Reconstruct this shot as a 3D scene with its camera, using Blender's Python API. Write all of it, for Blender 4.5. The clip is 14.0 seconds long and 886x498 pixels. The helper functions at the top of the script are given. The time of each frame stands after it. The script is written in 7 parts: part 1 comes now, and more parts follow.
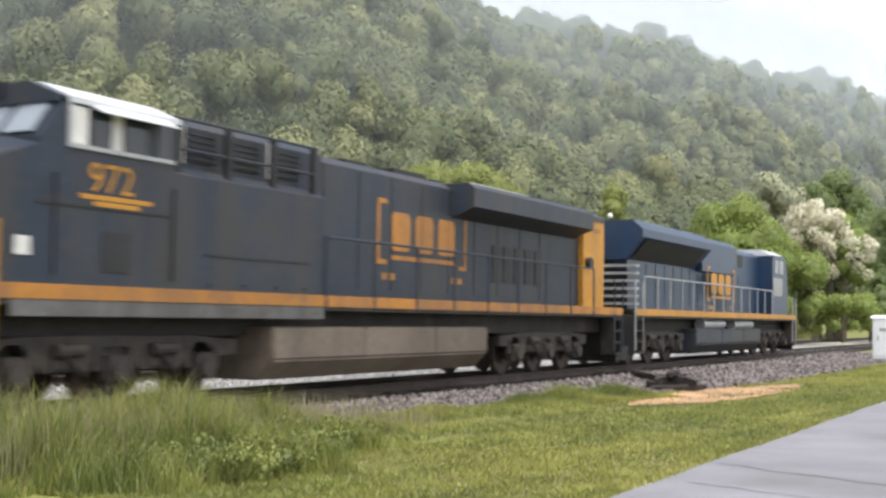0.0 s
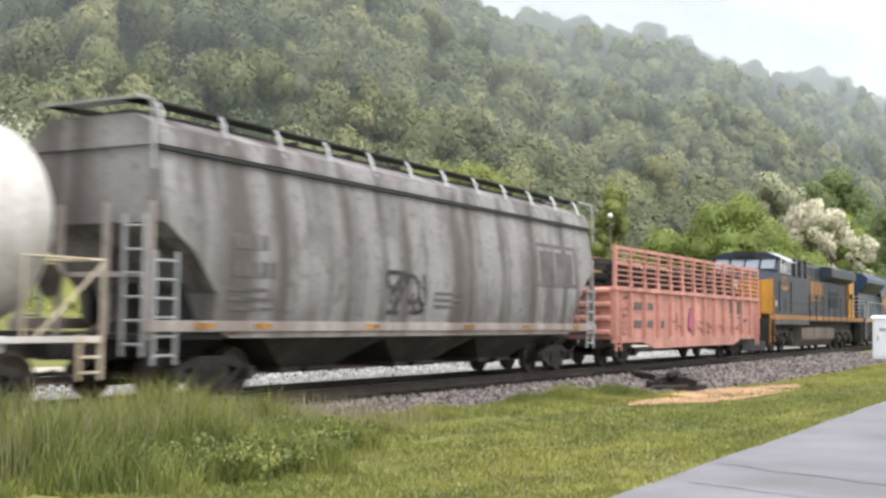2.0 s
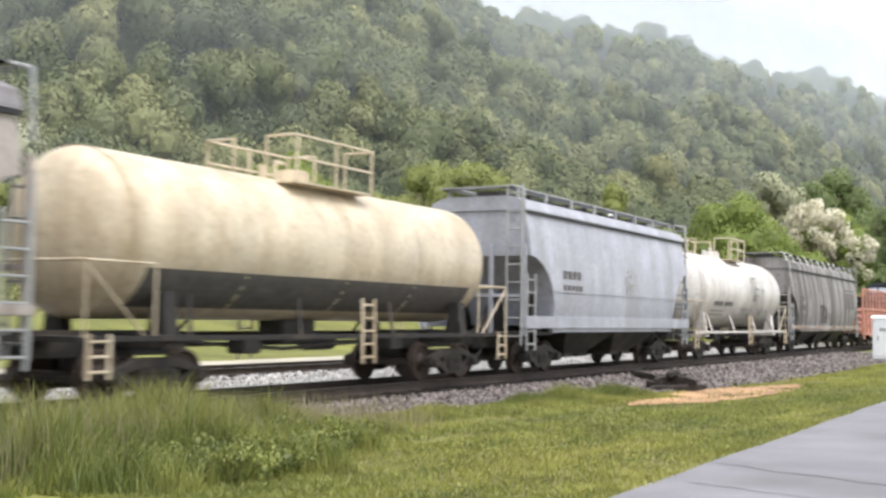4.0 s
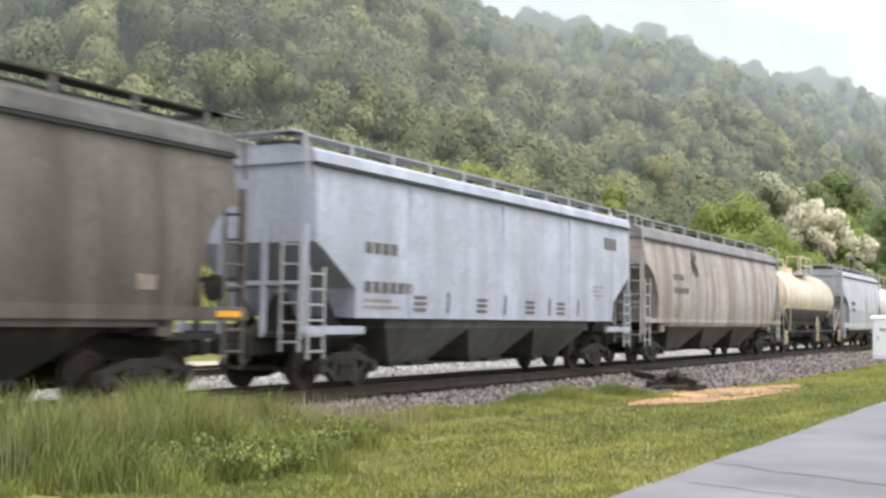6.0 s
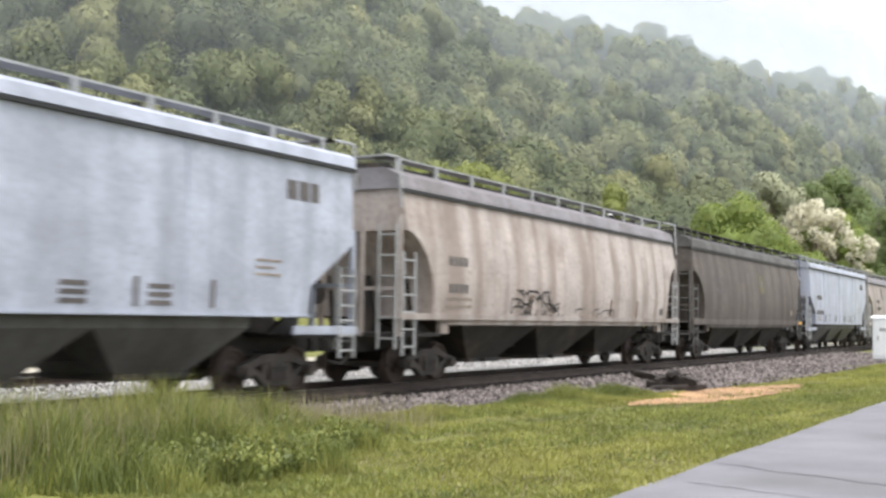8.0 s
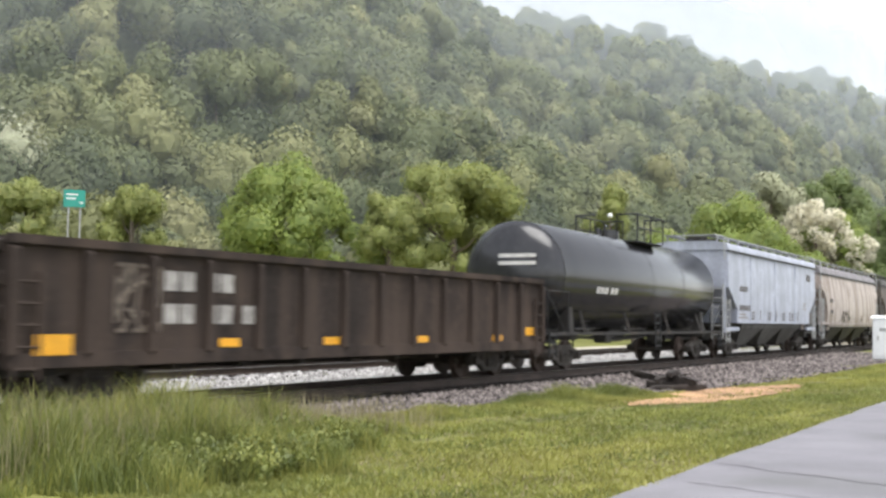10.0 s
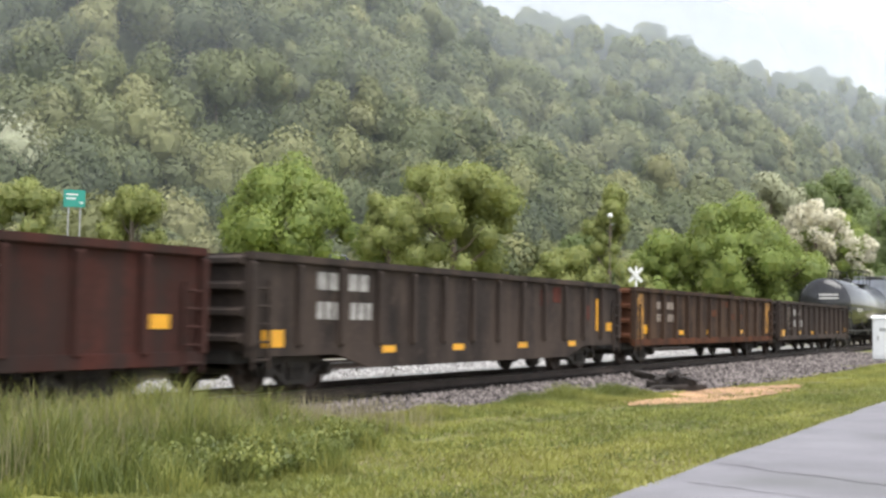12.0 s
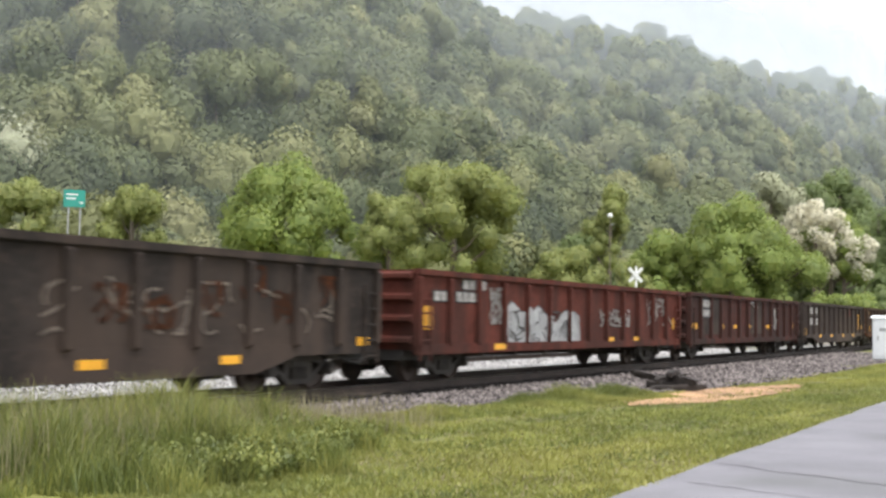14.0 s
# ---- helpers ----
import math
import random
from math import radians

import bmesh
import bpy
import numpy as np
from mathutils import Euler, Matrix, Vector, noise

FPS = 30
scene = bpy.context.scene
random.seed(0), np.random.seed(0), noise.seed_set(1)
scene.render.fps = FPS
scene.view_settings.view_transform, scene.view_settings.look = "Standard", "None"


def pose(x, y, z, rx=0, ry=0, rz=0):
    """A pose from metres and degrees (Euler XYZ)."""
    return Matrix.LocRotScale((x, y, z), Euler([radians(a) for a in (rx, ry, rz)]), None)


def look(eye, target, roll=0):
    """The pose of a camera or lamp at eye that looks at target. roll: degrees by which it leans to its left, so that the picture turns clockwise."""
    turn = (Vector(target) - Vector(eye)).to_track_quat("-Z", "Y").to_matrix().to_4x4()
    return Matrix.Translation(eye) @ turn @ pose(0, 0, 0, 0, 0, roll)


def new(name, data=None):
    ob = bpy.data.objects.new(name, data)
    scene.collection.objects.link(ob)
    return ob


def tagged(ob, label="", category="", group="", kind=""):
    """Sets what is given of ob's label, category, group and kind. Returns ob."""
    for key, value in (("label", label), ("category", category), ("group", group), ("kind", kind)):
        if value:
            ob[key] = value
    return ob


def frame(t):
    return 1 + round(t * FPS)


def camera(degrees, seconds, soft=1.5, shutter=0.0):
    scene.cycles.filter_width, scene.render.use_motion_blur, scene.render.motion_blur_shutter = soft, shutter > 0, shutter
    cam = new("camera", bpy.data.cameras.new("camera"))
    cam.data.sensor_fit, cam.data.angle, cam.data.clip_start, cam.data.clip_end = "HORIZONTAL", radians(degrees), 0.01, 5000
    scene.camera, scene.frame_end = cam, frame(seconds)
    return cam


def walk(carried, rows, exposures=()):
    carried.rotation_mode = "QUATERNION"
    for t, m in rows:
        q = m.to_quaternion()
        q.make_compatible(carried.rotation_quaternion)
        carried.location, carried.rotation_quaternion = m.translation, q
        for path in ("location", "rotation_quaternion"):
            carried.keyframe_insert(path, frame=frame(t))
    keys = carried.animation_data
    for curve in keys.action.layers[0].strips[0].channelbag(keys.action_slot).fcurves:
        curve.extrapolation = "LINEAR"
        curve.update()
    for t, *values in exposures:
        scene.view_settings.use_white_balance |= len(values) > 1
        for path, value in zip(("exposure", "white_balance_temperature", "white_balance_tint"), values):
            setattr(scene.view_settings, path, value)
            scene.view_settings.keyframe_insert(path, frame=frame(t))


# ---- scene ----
# ---- the camera ----
EYE = (0.0, -13.74, 1.4025)
cam = camera(41.95, 14.0, soft=2.7, shutter=0.25)
VIEW = look(EYE, (87.036, 35.142, 7.346), 0.89)
walk(cam, [(0.0, VIEW), (14.0, VIEW)])

# ---- the light: a bright overcast sky ----
world = bpy.data.worlds.new("overcast")
scene.world = world
world.use_nodes = True
nt = world.node_tree
bg = nt.nodes["Background"]
sky = nt.nodes.new("ShaderNodeTexSky")
sky.sky_type = "NISHITA"
sky.sun_disc = False
sky.sun_elevation, sky.sun_rotation = radians(70), radians(215)
grey = nt.nodes.new("ShaderNodeHueSaturation")
grey.inputs["Saturation"].default_value = 0.25
nt.links.new(sky.outputs[0], grey.inputs["Color"])
nt.links.new(grey.outputs[0], bg.inputs["Color"])
bg.inputs["Strength"].default_value = 0.11
sun = new("sun", bpy.data.lights.new("sun", "SUN"))
sun.data.energy, sun.data.angle, sun.data.color = 1.5, radians(50), (1.0, 0.98, 0.95)
sun.matrix_world = look((-14, -20, 75), (0, 0, 0))
scene.view_settings.exposure = 1.45


# ---- materials ----
def mat(name, base, rough=0.6, metal=0.0, vary=0.25, scale=3.0, fine=40.0, bump=0.0, dirt=None, dirt_amount=0.0,
        streaks=0.0, rand=0.0, tint=False, translucent=0.0, spec=0.5):
    """A surface with colour that varies at two scales, optional dirt blotches, vertical run-off streaks and relief."""
    m = bpy.data.materials.new(name)
    m.use_nodes = True
    t = m.node_tree
    n, l = t.nodes, t.links
    p = n["Principled BSDF"]
    p.inputs["Roughness"].default_value = rough
    p.inputs["Metallic"].default_value = metal
    p.inputs["Specular IOR Level"].default_value = spec
    co = n.new("ShaderNodeTexCoord").outputs["Object"]

    def noise_tex(s, detail, vec=co):
        q = n.new("ShaderNodeTexNoise")
        q.inputs["Scale"].default_value, q.inputs["Detail"].default_value = s, detail
        l.new(vec, q.inputs["Vector"])
        return q.outputs["Fac"]

    def ramp(fac, a, b, lo=0.0, hi=1.0):
        q = n.new("ShaderNodeMapRange")
        q.inputs["From Min"].default_value, q.inputs["From Max"].default_value = a, b
        q.inputs["To Min"].default_value, q.inputs["To Max"].default_value = lo, hi
        l.new(fac, q.inputs["Value"])
        return q.outputs["Result"]

    def mixed(fac, a, b, blend="MIX"):
        q = n.new("ShaderNodeMix")
        q.data_type, q.blend_type = "RGBA", blend
        for sock, v in ((q.inputs[0], fac), (q.inputs[6], a), (q.inputs[7], b)):
            if isinstance(v, bpy.types.NodeSocket):
                l.new(v, sock)
            elif isinstance(v, (int, float)):
                sock.default_value = v
            else:
                sock.default_value = (*v, 1)
        return q.outputs[2]

    dark = tuple(c * (1 - vary) for c in base)
    light = tuple(min(1, c * (1 + vary)) for c in base)
    col = mixed(ramp(noise_tex(scale, 4), 0.3, 0.7), dark, light)
    if fine:
        k = ramp(noise_tex(fine, 2), 0.3, 0.7, 1 - vary * 0.6, 1 + vary * 0.6)
        g = n.new("ShaderNodeCombineXYZ")
        for i in range(3):
            l.new(k, g.inputs[i])
        col = mixed(1.0, col, g.outputs[0], "MULTIPLY")
    if name.startswith("stone"):
        a = n.new("ShaderNodeAttribute")
        a.attribute_name = "tint"
        h = n.new("ShaderNodeHueSaturation")
        l.new(ramp(a.outputs["Fac"], 0, 1, 1 - rand, 1 + rand), h.inputs["Value"])
        l.new(col, h.inputs["Color"])
        col = h.outputs["Color"]
    elif rand or tint:
        if tint:
            a = n.new("ShaderNodeAttribute")
            a.attribute_name = "tint"
            f = a.outputs["Fac"]
        else:
            f = n.new("ShaderNodeObjectInfo").outputs["Random"]
        h = n.new("ShaderNodeHueSaturation")
        l.new(ramp(f, 0, 1, 0.535, 0.465) if tint else ramp(f, 0, 1, 0.5, 0.5), h.inputs["Hue"])
        l.new(ramp(f, 0, 1, 1 - rand, 1 + rand), h.inputs["Value"])
        l.new(col, h.inputs["Color"])
        col = h.outputs["Color"]
    if dirt:
        f = ramp(noise_tex(scale * 0.45, 6), 0.62 - dirt_amount * 0.4, 0.8 - dirt_amount * 0.2, 0, 0.9)
        col = mixed(f, col, dirt)
        if streaks:
            f3 = ramp(noise_tex(scale * 5.5, 6), 0.54, 0.72, 0, 0.25 + dirt_amount)
            col = mixed(f3, col, dirt)
            mp = n.new("ShaderNodeMapping")
            mp.inputs["Scale"].default_value = (1.7, 1.7, 0.07)
            l.new(co, mp.inputs["Vector"])
            f2 = ramp(noise_tex(1.0, 5, mp.outputs[0]), 0.44, 0.64, 0, streaks)
            col = mixed(f2, col, dirt)
    l.new(col, p.inputs["Base Color"])
    if bump:
        b = n.new("ShaderNodeBump")
        b.inputs["Strength"].default_value = bump
        b.inputs["Distance"].default_value = 0.02
        l.new(noise_tex(fine or 30, 4), b.inputs["Height"])
        l.new(b.outputs[0], p.inputs["Normal"])
    if translucent:
        tr = n.new("ShaderNodeBsdfTranslucent")
        l.new(col, tr.inputs["Color"])
        ms = n.new("ShaderNodeMixShader")
        ms.inputs[0].default_value = translucent
        l.new(p.outputs[0], ms.inputs[1])
        l.new(tr.outputs[0], ms.inputs[2])
        l.new(ms.outputs[0], n["Material Output"].inputs["Surface"])
    return m


M = {
    "leaf_wood": mat("leaf_wood", (0.185, 0.206, 0.088), 0.6, vary=0.2, scale=0.08, fine=0, rand=0.55, tint=True, translucent=0.35),
    "leaf_bright": mat("leaf_bright", (0.25, 0.31, 0.08), 0.6, vary=0.2, scale=0.5, fine=3, rand=0.35, tint=True, translucent=0.45),
    "leaf_yellow": mat("leaf_yellow", (0.29, 0.32, 0.105), 0.6, vary=0.2, scale=0.5, fine=3, rand=0.35, tint=True, translucent=0.45),
    "leaf_dark": mat("leaf_dark", (0.18, 0.23, 0.085), 0.6, vary=0.2, scale=0.5, fine=3, rand=0.3, tint=True, translucent=0.45),
    "leaf_pale": mat("leaf_pale", (0.4, 0.41, 0.27), 0.7, vary=0.25, scale=0.3, fine=3, translucent=0.25),
    "litter": mat("litter", (0.05, 0.06, 0.026), 0.95, vary=0.35, scale=0.2, fine=5, bump=0.3),
    "blossom": mat("blossom", (0.62, 0.585, 0.45), 0.7, vary=0.15, scale=1.0, fine=4, rand=0.15, translucent=0.25),
    "bark": mat("bark", (0.16, 0.13, 0.1), 0.9, vary=0.35, scale=3, fine=20, bump=0.5),
    "meadow": mat("meadow", (0.15, 0.155, 0.035), 0.9, vary=0.3, scale=0.35, fine=18, bump=0.4, dirt=(0.2, 0.15, 0.07), dirt_amount=0.08),
    "blade": mat("blade", (0.24, 0.258, 0.068), 0.5, vary=0.25, scale=2.5, fine=0, rand=0.5, tint=True, translucent=0.35),
    "seed": mat("seed", (0.3, 0.26, 0.15), 0.7, vary=0.2, scale=2, fine=0, translucent=0.2),
    "asphalt": mat("asphalt", (0.19, 0.183, 0.2), 0.85, vary=0.18, scale=0.7, fine=60, bump=0.35, dirt=(0.13, 0.13, 0.13), dirt_amount=0.1),
    "tar": mat("tar", (0.13, 0.125, 0.13), 0.7, vary=0.3, scale=3, fine=30),
    "gravel_road": mat("gravel_road", (0.42, 0.38, 0.31), 0.9, vary=0.15, scale=0.6, fine=25, bump=0.4),
    # bed darker than its loose stones: shade in their gaps is put into the colour
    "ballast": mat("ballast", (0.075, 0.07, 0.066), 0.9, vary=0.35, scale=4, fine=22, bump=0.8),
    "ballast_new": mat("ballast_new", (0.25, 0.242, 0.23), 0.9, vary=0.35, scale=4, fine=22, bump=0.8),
    "stone": mat("stone", (0.135, 0.116, 0.11), 0.9, vary=0.35, scale=1.5, fine=30, rand=0.85, spec=0.2),
    "stone_new": mat("stone_new", (0.4, 0.385, 0.375), 0.85, vary=0.3, scale=1.5, fine=30, rand=0.4),
    "sand": mat("sand", (0.4, 0.235, 0.13), 0.95, vary=0.4, scale=1.2, fine=25, bump=0.4),
    "timber": mat("timber", (0.028, 0.022, 0.019), 0.9, vary=0.35, scale=3, fine=30, bump=0.6, rand=0.3),
    "rail_rust": mat("rail_rust", (0.05, 0.035, 0.028), 0.7, 0.2, vary=0.3, scale=3, fine=40, bump=0.2),
    "rail_head": mat("rail_head", (0.42, 0.42, 0.43), 0.28, 1.0, vary=0.1, scale=3),
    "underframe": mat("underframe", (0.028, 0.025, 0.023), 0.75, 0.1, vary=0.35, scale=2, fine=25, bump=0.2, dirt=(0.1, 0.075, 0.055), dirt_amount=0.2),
    "truck_steel": mat("truck_steel", (0.042, 0.035, 0.03), 0.75, 0.15, vary=0.35, scale=3, fine=25, bump=0.25, dirt=(0.085, 0.064, 0.048), dirt_amount=0.3),
    "wheel_steel": mat("wheel_steel", (0.06, 0.042, 0.034), 0.6, 0.4, vary=0.3, scale=3, fine=30),
    "galv": mat("galv", (0.4, 0.4, 0.4), 0.5, 0.5, vary=0.15, scale=2, fine=20),
    "white_paint": mat("white_paint", (0.78, 0.79, 0.8), 0.5, vary=0.06, scale=1.5, fine=12, dirt=(0.5, 0.48, 0.44), dirt_amount=0.05),
    "sign_green": mat("sign_green", (0.02, 0.26, 0.2), 0.4, vary=0.08, scale=1, fine=8),
    "sign_white": mat("sign_white", (0.8, 0.8, 0.78), 0.5, vary=0.06, scale=2, fine=8),
}


# ---- builders ----
def place(name, bm, material, parent=None, label="", smooth=False):
    me = bpy.data.meshes.new(name)
    bm.normal_update()
    if smooth:
        for f in bm.faces:
            f.smooth = True
        for e in bm.edges:
            e.smooth = len(e.link_faces) == 2 and e.calc_face_angle() < 0.6
    bm.to_mesh(me)
    bm.free()
    for one in material if isinstance(material, (list, tuple)) else (material,):
        me.materials.append(one)
    ob = new(name, me)
    if parent:
        ob.parent = parent
    if label:
        ob["label"] = label
    return ob


def part(name, bm, material, parent, label="", smooth=False):
    return place(name, bm, material, parent, label, smooth)


def box(bm, x0, x1, y0, y1, z0, z1, bevel=0.0, mi=0):
    m = Matrix.Translation(((x0 + x1) / 2, (y0 + y1) / 2, (z0 + z1) / 2)) @ Matrix.Diagonal((x1 - x0, y1 - y0, z1 - z0, 1))
    vs = bmesh.ops.create_cube(bm, size=1, matrix=m)["verts"]
    fs = {f for v in vs for f in v.link_faces}
    for f in fs:
        f.material_index = mi
    if bevel:
        bmesh.ops.bevel(bm, geom=list({e for v in vs for e in v.link_edges}), offset=bevel, segments=2, affect="EDGES", material=-1)


def bar(bm, a, b, r, sides=6):
    """A round bar from a to b."""
    a, b = Vector(a), Vector(b)
    d = b - a
    m = Matrix.Translation((a + b) / 2) @ d.to_track_quat("Z", "Y").to_matrix().to_4x4()
    bmesh.ops.create_cone(bm, cap_ends=True, segments=sides, radius1=r, radius2=r, depth=d.length, matrix=m)


def rod(bm, pts, r, sides=6):
    for a, b in zip(pts, pts[1:]):
        bar(bm, a, b, r, sides)


def drum(bm, centre, axis, r, length, sides=20, r2=None):
    m = Matrix.Translation(centre) @ Vector(axis).to_track_quat("Z", "Y").to_matrix().to_4x4()
    bmesh.ops.create_cone(bm, cap_ends=True, segments=sides, radius1=r, radius2=r if r2 is None else r2, depth=length, matrix=m)


def extrude_x(bm, profile, x0, x1, mi=0):
    """A closed outline of (y, z), carried from x0 to x1."""
    a = [bm.verts.new((x0, y, z)) for y, z in profile]
    b = [bm.verts.new((x1, y, z)) for y, z in profile]
    k = len(profile)
    fs = [bm.faces.new((a[i], a[(i + 1) % k], b[(i + 1) % k], b[i])) for i in range(k)]
    fs += [bm.faces.new(a[::-1]), bm.faces.new(b)]
    for f in fs:
        f.material_index = mi
    bmesh.ops.recalc_face_normals(bm, faces=fs)
    return fs


def extrude_y(bm, profile, y0, y1, mi=0):
    """A closed outline of (x, z), carried from y0 to y1."""
    a = [bm.verts.new((x, y0, z)) for x, z in profile]
    b = [bm.verts.new((x, y1, z)) for x, z in profile]
    k = len(profile)
    fs = [bm.faces.new((a[i], a[(i + 1) % k], b[(i + 1) % k], b[i])) for i in range(k)]
    fs += [bm.faces.new(a[::-1]), bm.faces.new(b)]
    for f in fs:
        f.material_index = mi
    bmesh.ops.recalc_face_normals(bm, faces=fs)
    return fs


def loft(bm, rings, cap=True, mi=0):
    """Closed rings of equal length, joined one to the next."""
    vs = [[bm.verts.new(p) for p in r] for r in rings]
    k = len(rings[0])
    fs = []
    for a, b in zip(vs, vs[1:]):
        fs += [bm.faces.new((a[i], a[(i + 1) % k], b[(i + 1) % k], b[i])) for i in range(k)]
    if cap:
        fs += [bm.faces.new(vs[0][::-1]), bm.faces.new(vs[-1])]
    for f in fs:
        f.material_index = mi
    bmesh.ops.recalc_face_normals(bm, faces=fs)
    return fs


def empty(name, x=0.0, y=0.0, z=0.0):
    ob = new(name)
    ob.location = (x, y, z)
    ob.empty_display_size = 0.3
    return ob


def mesh_from(name, verts, faces, material, tint=None, normals=None):
    """Many small faces of equal corner count, from arrays."""
    verts, faces = np.asarray(verts, dtype=np.float32), np.asarray(faces, dtype=np.int32)
    me = bpy.data.meshes.new(name)
    k = faces.shape[1]
    me.vertices.add(len(verts))
    me.vertices.foreach_set("co", verts.ravel())
    me.loops.add(faces.size)
    me.loops.foreach_set("vertex_index", faces.ravel())
    me.polygons.add(len(faces))
    me.polygons.foreach_set("loop_start", np.arange(0, faces.size, k, dtype=np.int32))
    if tint is not None:
        a = me.attributes.new("tint", "FLOAT", "FACE")
        a.data.foreach_set("value", np.asarray(tint, dtype=np.float32))
    me.materials.append(material)
    me.update()
    me.validate()
    if normals is not None:
        me.shade_smooth()
        me.normals_split_custom_set_from_vertices(np.asarray(normals, dtype=np.float32))
    return new(name, me)


# ---- the land ----
GROUND = -0.25


def valley(x, y):
    """Height of the land: a flat valley floor, a low bank and the wooded hill beyond it."""
    base = np.interp(x, [-400, 77, 122, 161, 207, 300, 600, 1500], [120, 76, 56, 43, 30, 26, 26, 26])
    ridge = np.interp(x, [-400, 100, 374, 529, 841, 1500], [230, 215, 177, 170, 118, 110])
    top = np.interp(x, [-400, 100, 374, 529, 841, 1500], [98, 98, 99, 120.5, 143, 147])
    s = (y - base) / (ridge - base)
    up = np.clip(s, 0, 1)
    z = top * (0.25 * up + 0.75 * up * up * (3 - 2 * up)) * np.where(s > 1, np.maximum(0.6, 1 - 0.15 * (s - 1)), 1)
    lumps = 5.0 * np.sin(x * 0.021 + 1.3) * np.sin(y * 0.037) + 3.0 * np.sin(x * 0.06 + y * 0.05)
    z = z + lumps * np.clip(s * 3, 0, 1)
    bank = 1.6 * np.clip((y - 17) / 10, 0, 1) ** 2 * (3 - 2 * np.clip((y - 17) / 10, 0, 1))
    return GROUND + z + bank


def spaced(*runs):
    out = []
    for a, b, k in runs:
        out += list(np.linspace(a, b, k, endpoint=False))
    return np.array(out + [runs[-1][1]])


def land():
    xs = spaced((-1500, -200, 14), (-200, 0, 20), (0, 60, 60), (60, 250, 60), (250, 900, 80), (900, 3500, 20))
    ys = spaced((-1500, -60, 14), (-60, -16, 12), (-16, 0, 32), (0, 60, 40), (60, 260, 70), (260, 1800, 20))
    gx, gy = np.meshgrid(xs, ys, indexing="ij")
    gz = valley(gx, gy)
    near = (gx > -5) & (gx < 60) & (gy > -10) & (gy < -3.2)
    gz = gz + near * 0.012 * (np.sin(gx * 1.9 + gy) + np.sin(gy * 2.3 - gx * 0.7) - 2)
    verts = np.stack([gx, gy, gz], -1).reshape(-1, 3)
    i, j = np.meshgrid(np.arange(len(xs) - 1), np.arange(len(ys) - 1), indexing="ij")
    a = (i * len(ys) + j).ravel()
    ob = mesh_from("ground", verts, np.stack([a, a + len(ys), a + len(ys) + 1, a + 1], -1), M["meadow"])
    ob.data.materials.append(M["litter"])
    cx, cy = (gx[:-1, :-1] + gx[1:, 1:]) / 2, (gy[:-1, :-1] + gy[1:, 1:]) / 2
    wooded = cy > np.interp(cx, [-400, 77, 122, 161, 207, 300, 600, 1500], [112, 70, 51, 38, 25, 20, 20, 20])
    ob.data.polygons.foreach_set("material_index", wooded.ravel().astype(np.int32))
    ob.data.shade_smooth()
    tagged(ob, "mown green grass field rising to a wooded hill", "ground", kind="structure")


land()


def strip(name, material, x0, x1, y0, y1, z, label, category, wobble=0.0, thick=0.05, step=1.0):
    """A road or path: a thin slab with slightly uneven edges."""
    bm = bmesh.new()
    k = max(2, int((x1 - x0) / step))
    rows = []
    for i in range(k + 1):
        x = x0 + (x1 - x0) * i / k
        d = wobble * (noise.noise((x * 0.6, y0, 0)) + 0.5 * noise.noise((x * 2.3, y1, 3)))
        rows.append([bm.verts.new((x, y0 + d * 0.4, z)), bm.verts.new((x, (y0 + y1) / 2, z + 0.02)), bm.verts.new((x, y1 + d, z)), bm.verts.new((x, y1 + d + 0.05, z - thick))])
    for a, b in zip(rows, rows[1:]):
        for j in range(3):
            bm.faces.new((a[j], b[j], b[j + 1], a[j + 1]))
    ob = place(name, bm, material)
    return tagged(ob, label, category, kind="structure")


strip("road", M["asphalt"], -40, 400, -17.5, -9.9, GROUND + 0.045, "weathered grey asphalt lane beside the lawn", "road", 0.05, 0.06)
strip("gravel_yard", M["ballast_new"], -40, 125, 2.3, 5.0, GROUND + 0.03, "white crushed gravel between the two tracks", "gravel", 0.25)
strip("gravel_road", M["gravel_road"], -40, 120, 9.4, 12.6, GROUND + 0.05, "pale gravel road beyond the second track", "road", 0.3)
strip("crossing_road", M["gravel_road"], 92, 140, -4.5, 12.0, GROUND + 0.07, "pale road surface at the level crossing", "road", 0.3)



def road_crack(x0, y0, x1, y1, width, seed):
    """A dark tar-filled crack in the asphalt."""
    bm = bmesh.new()
    rows = []
    for i in range(25):
        f = i / 24
        x, y = x0 + (x1 - x0) * f, y0 + (y1 - y0) * f
        x += 0.12 * noise.noise((f * 5, seed, 0))
        y += 0.12 * noise.noise((f * 5, seed, 7))
        w = width * (0.6 + 0.8 * abs(noise.noise((f * 9, seed, 3))))
        z = GROUND + 0.051 + 0.02 * (1 - abs(y + 13.7) / 3.8)
        rows.append([bm.verts.new((x - w, y + w * 0.3, z)), bm.verts.new((x + w, y - w * 0.3, z))])
    for a, b in zip(rows, rows[1:]):
        bm.faces.new((a[0], a[1], b[1], b[0]))
    tagged(place("road_crack", bm, M["tar"]), "dark tar-filled crack across the asphalt lane", "road crack", kind="structure")


road_crack(13.1, -9.98, 12.0, -12.6, 0.02, 1)
road_crack(11.4, -10.2, 10.9, -11.8, 0.016, 2)


def toe(x):
    """Where the near shoulder of the ballast meets the grass."""
    return np.interp(x, [-60, 8, 14.3, 18.5, 22.7, 25, 27.8, 34.8, 43.7, 60, 300], [-2.8, -2.9, -3.2, -3.4, -4.0, -4.6, -5.2, -5.9, -5.9, -5.6, -4.0])


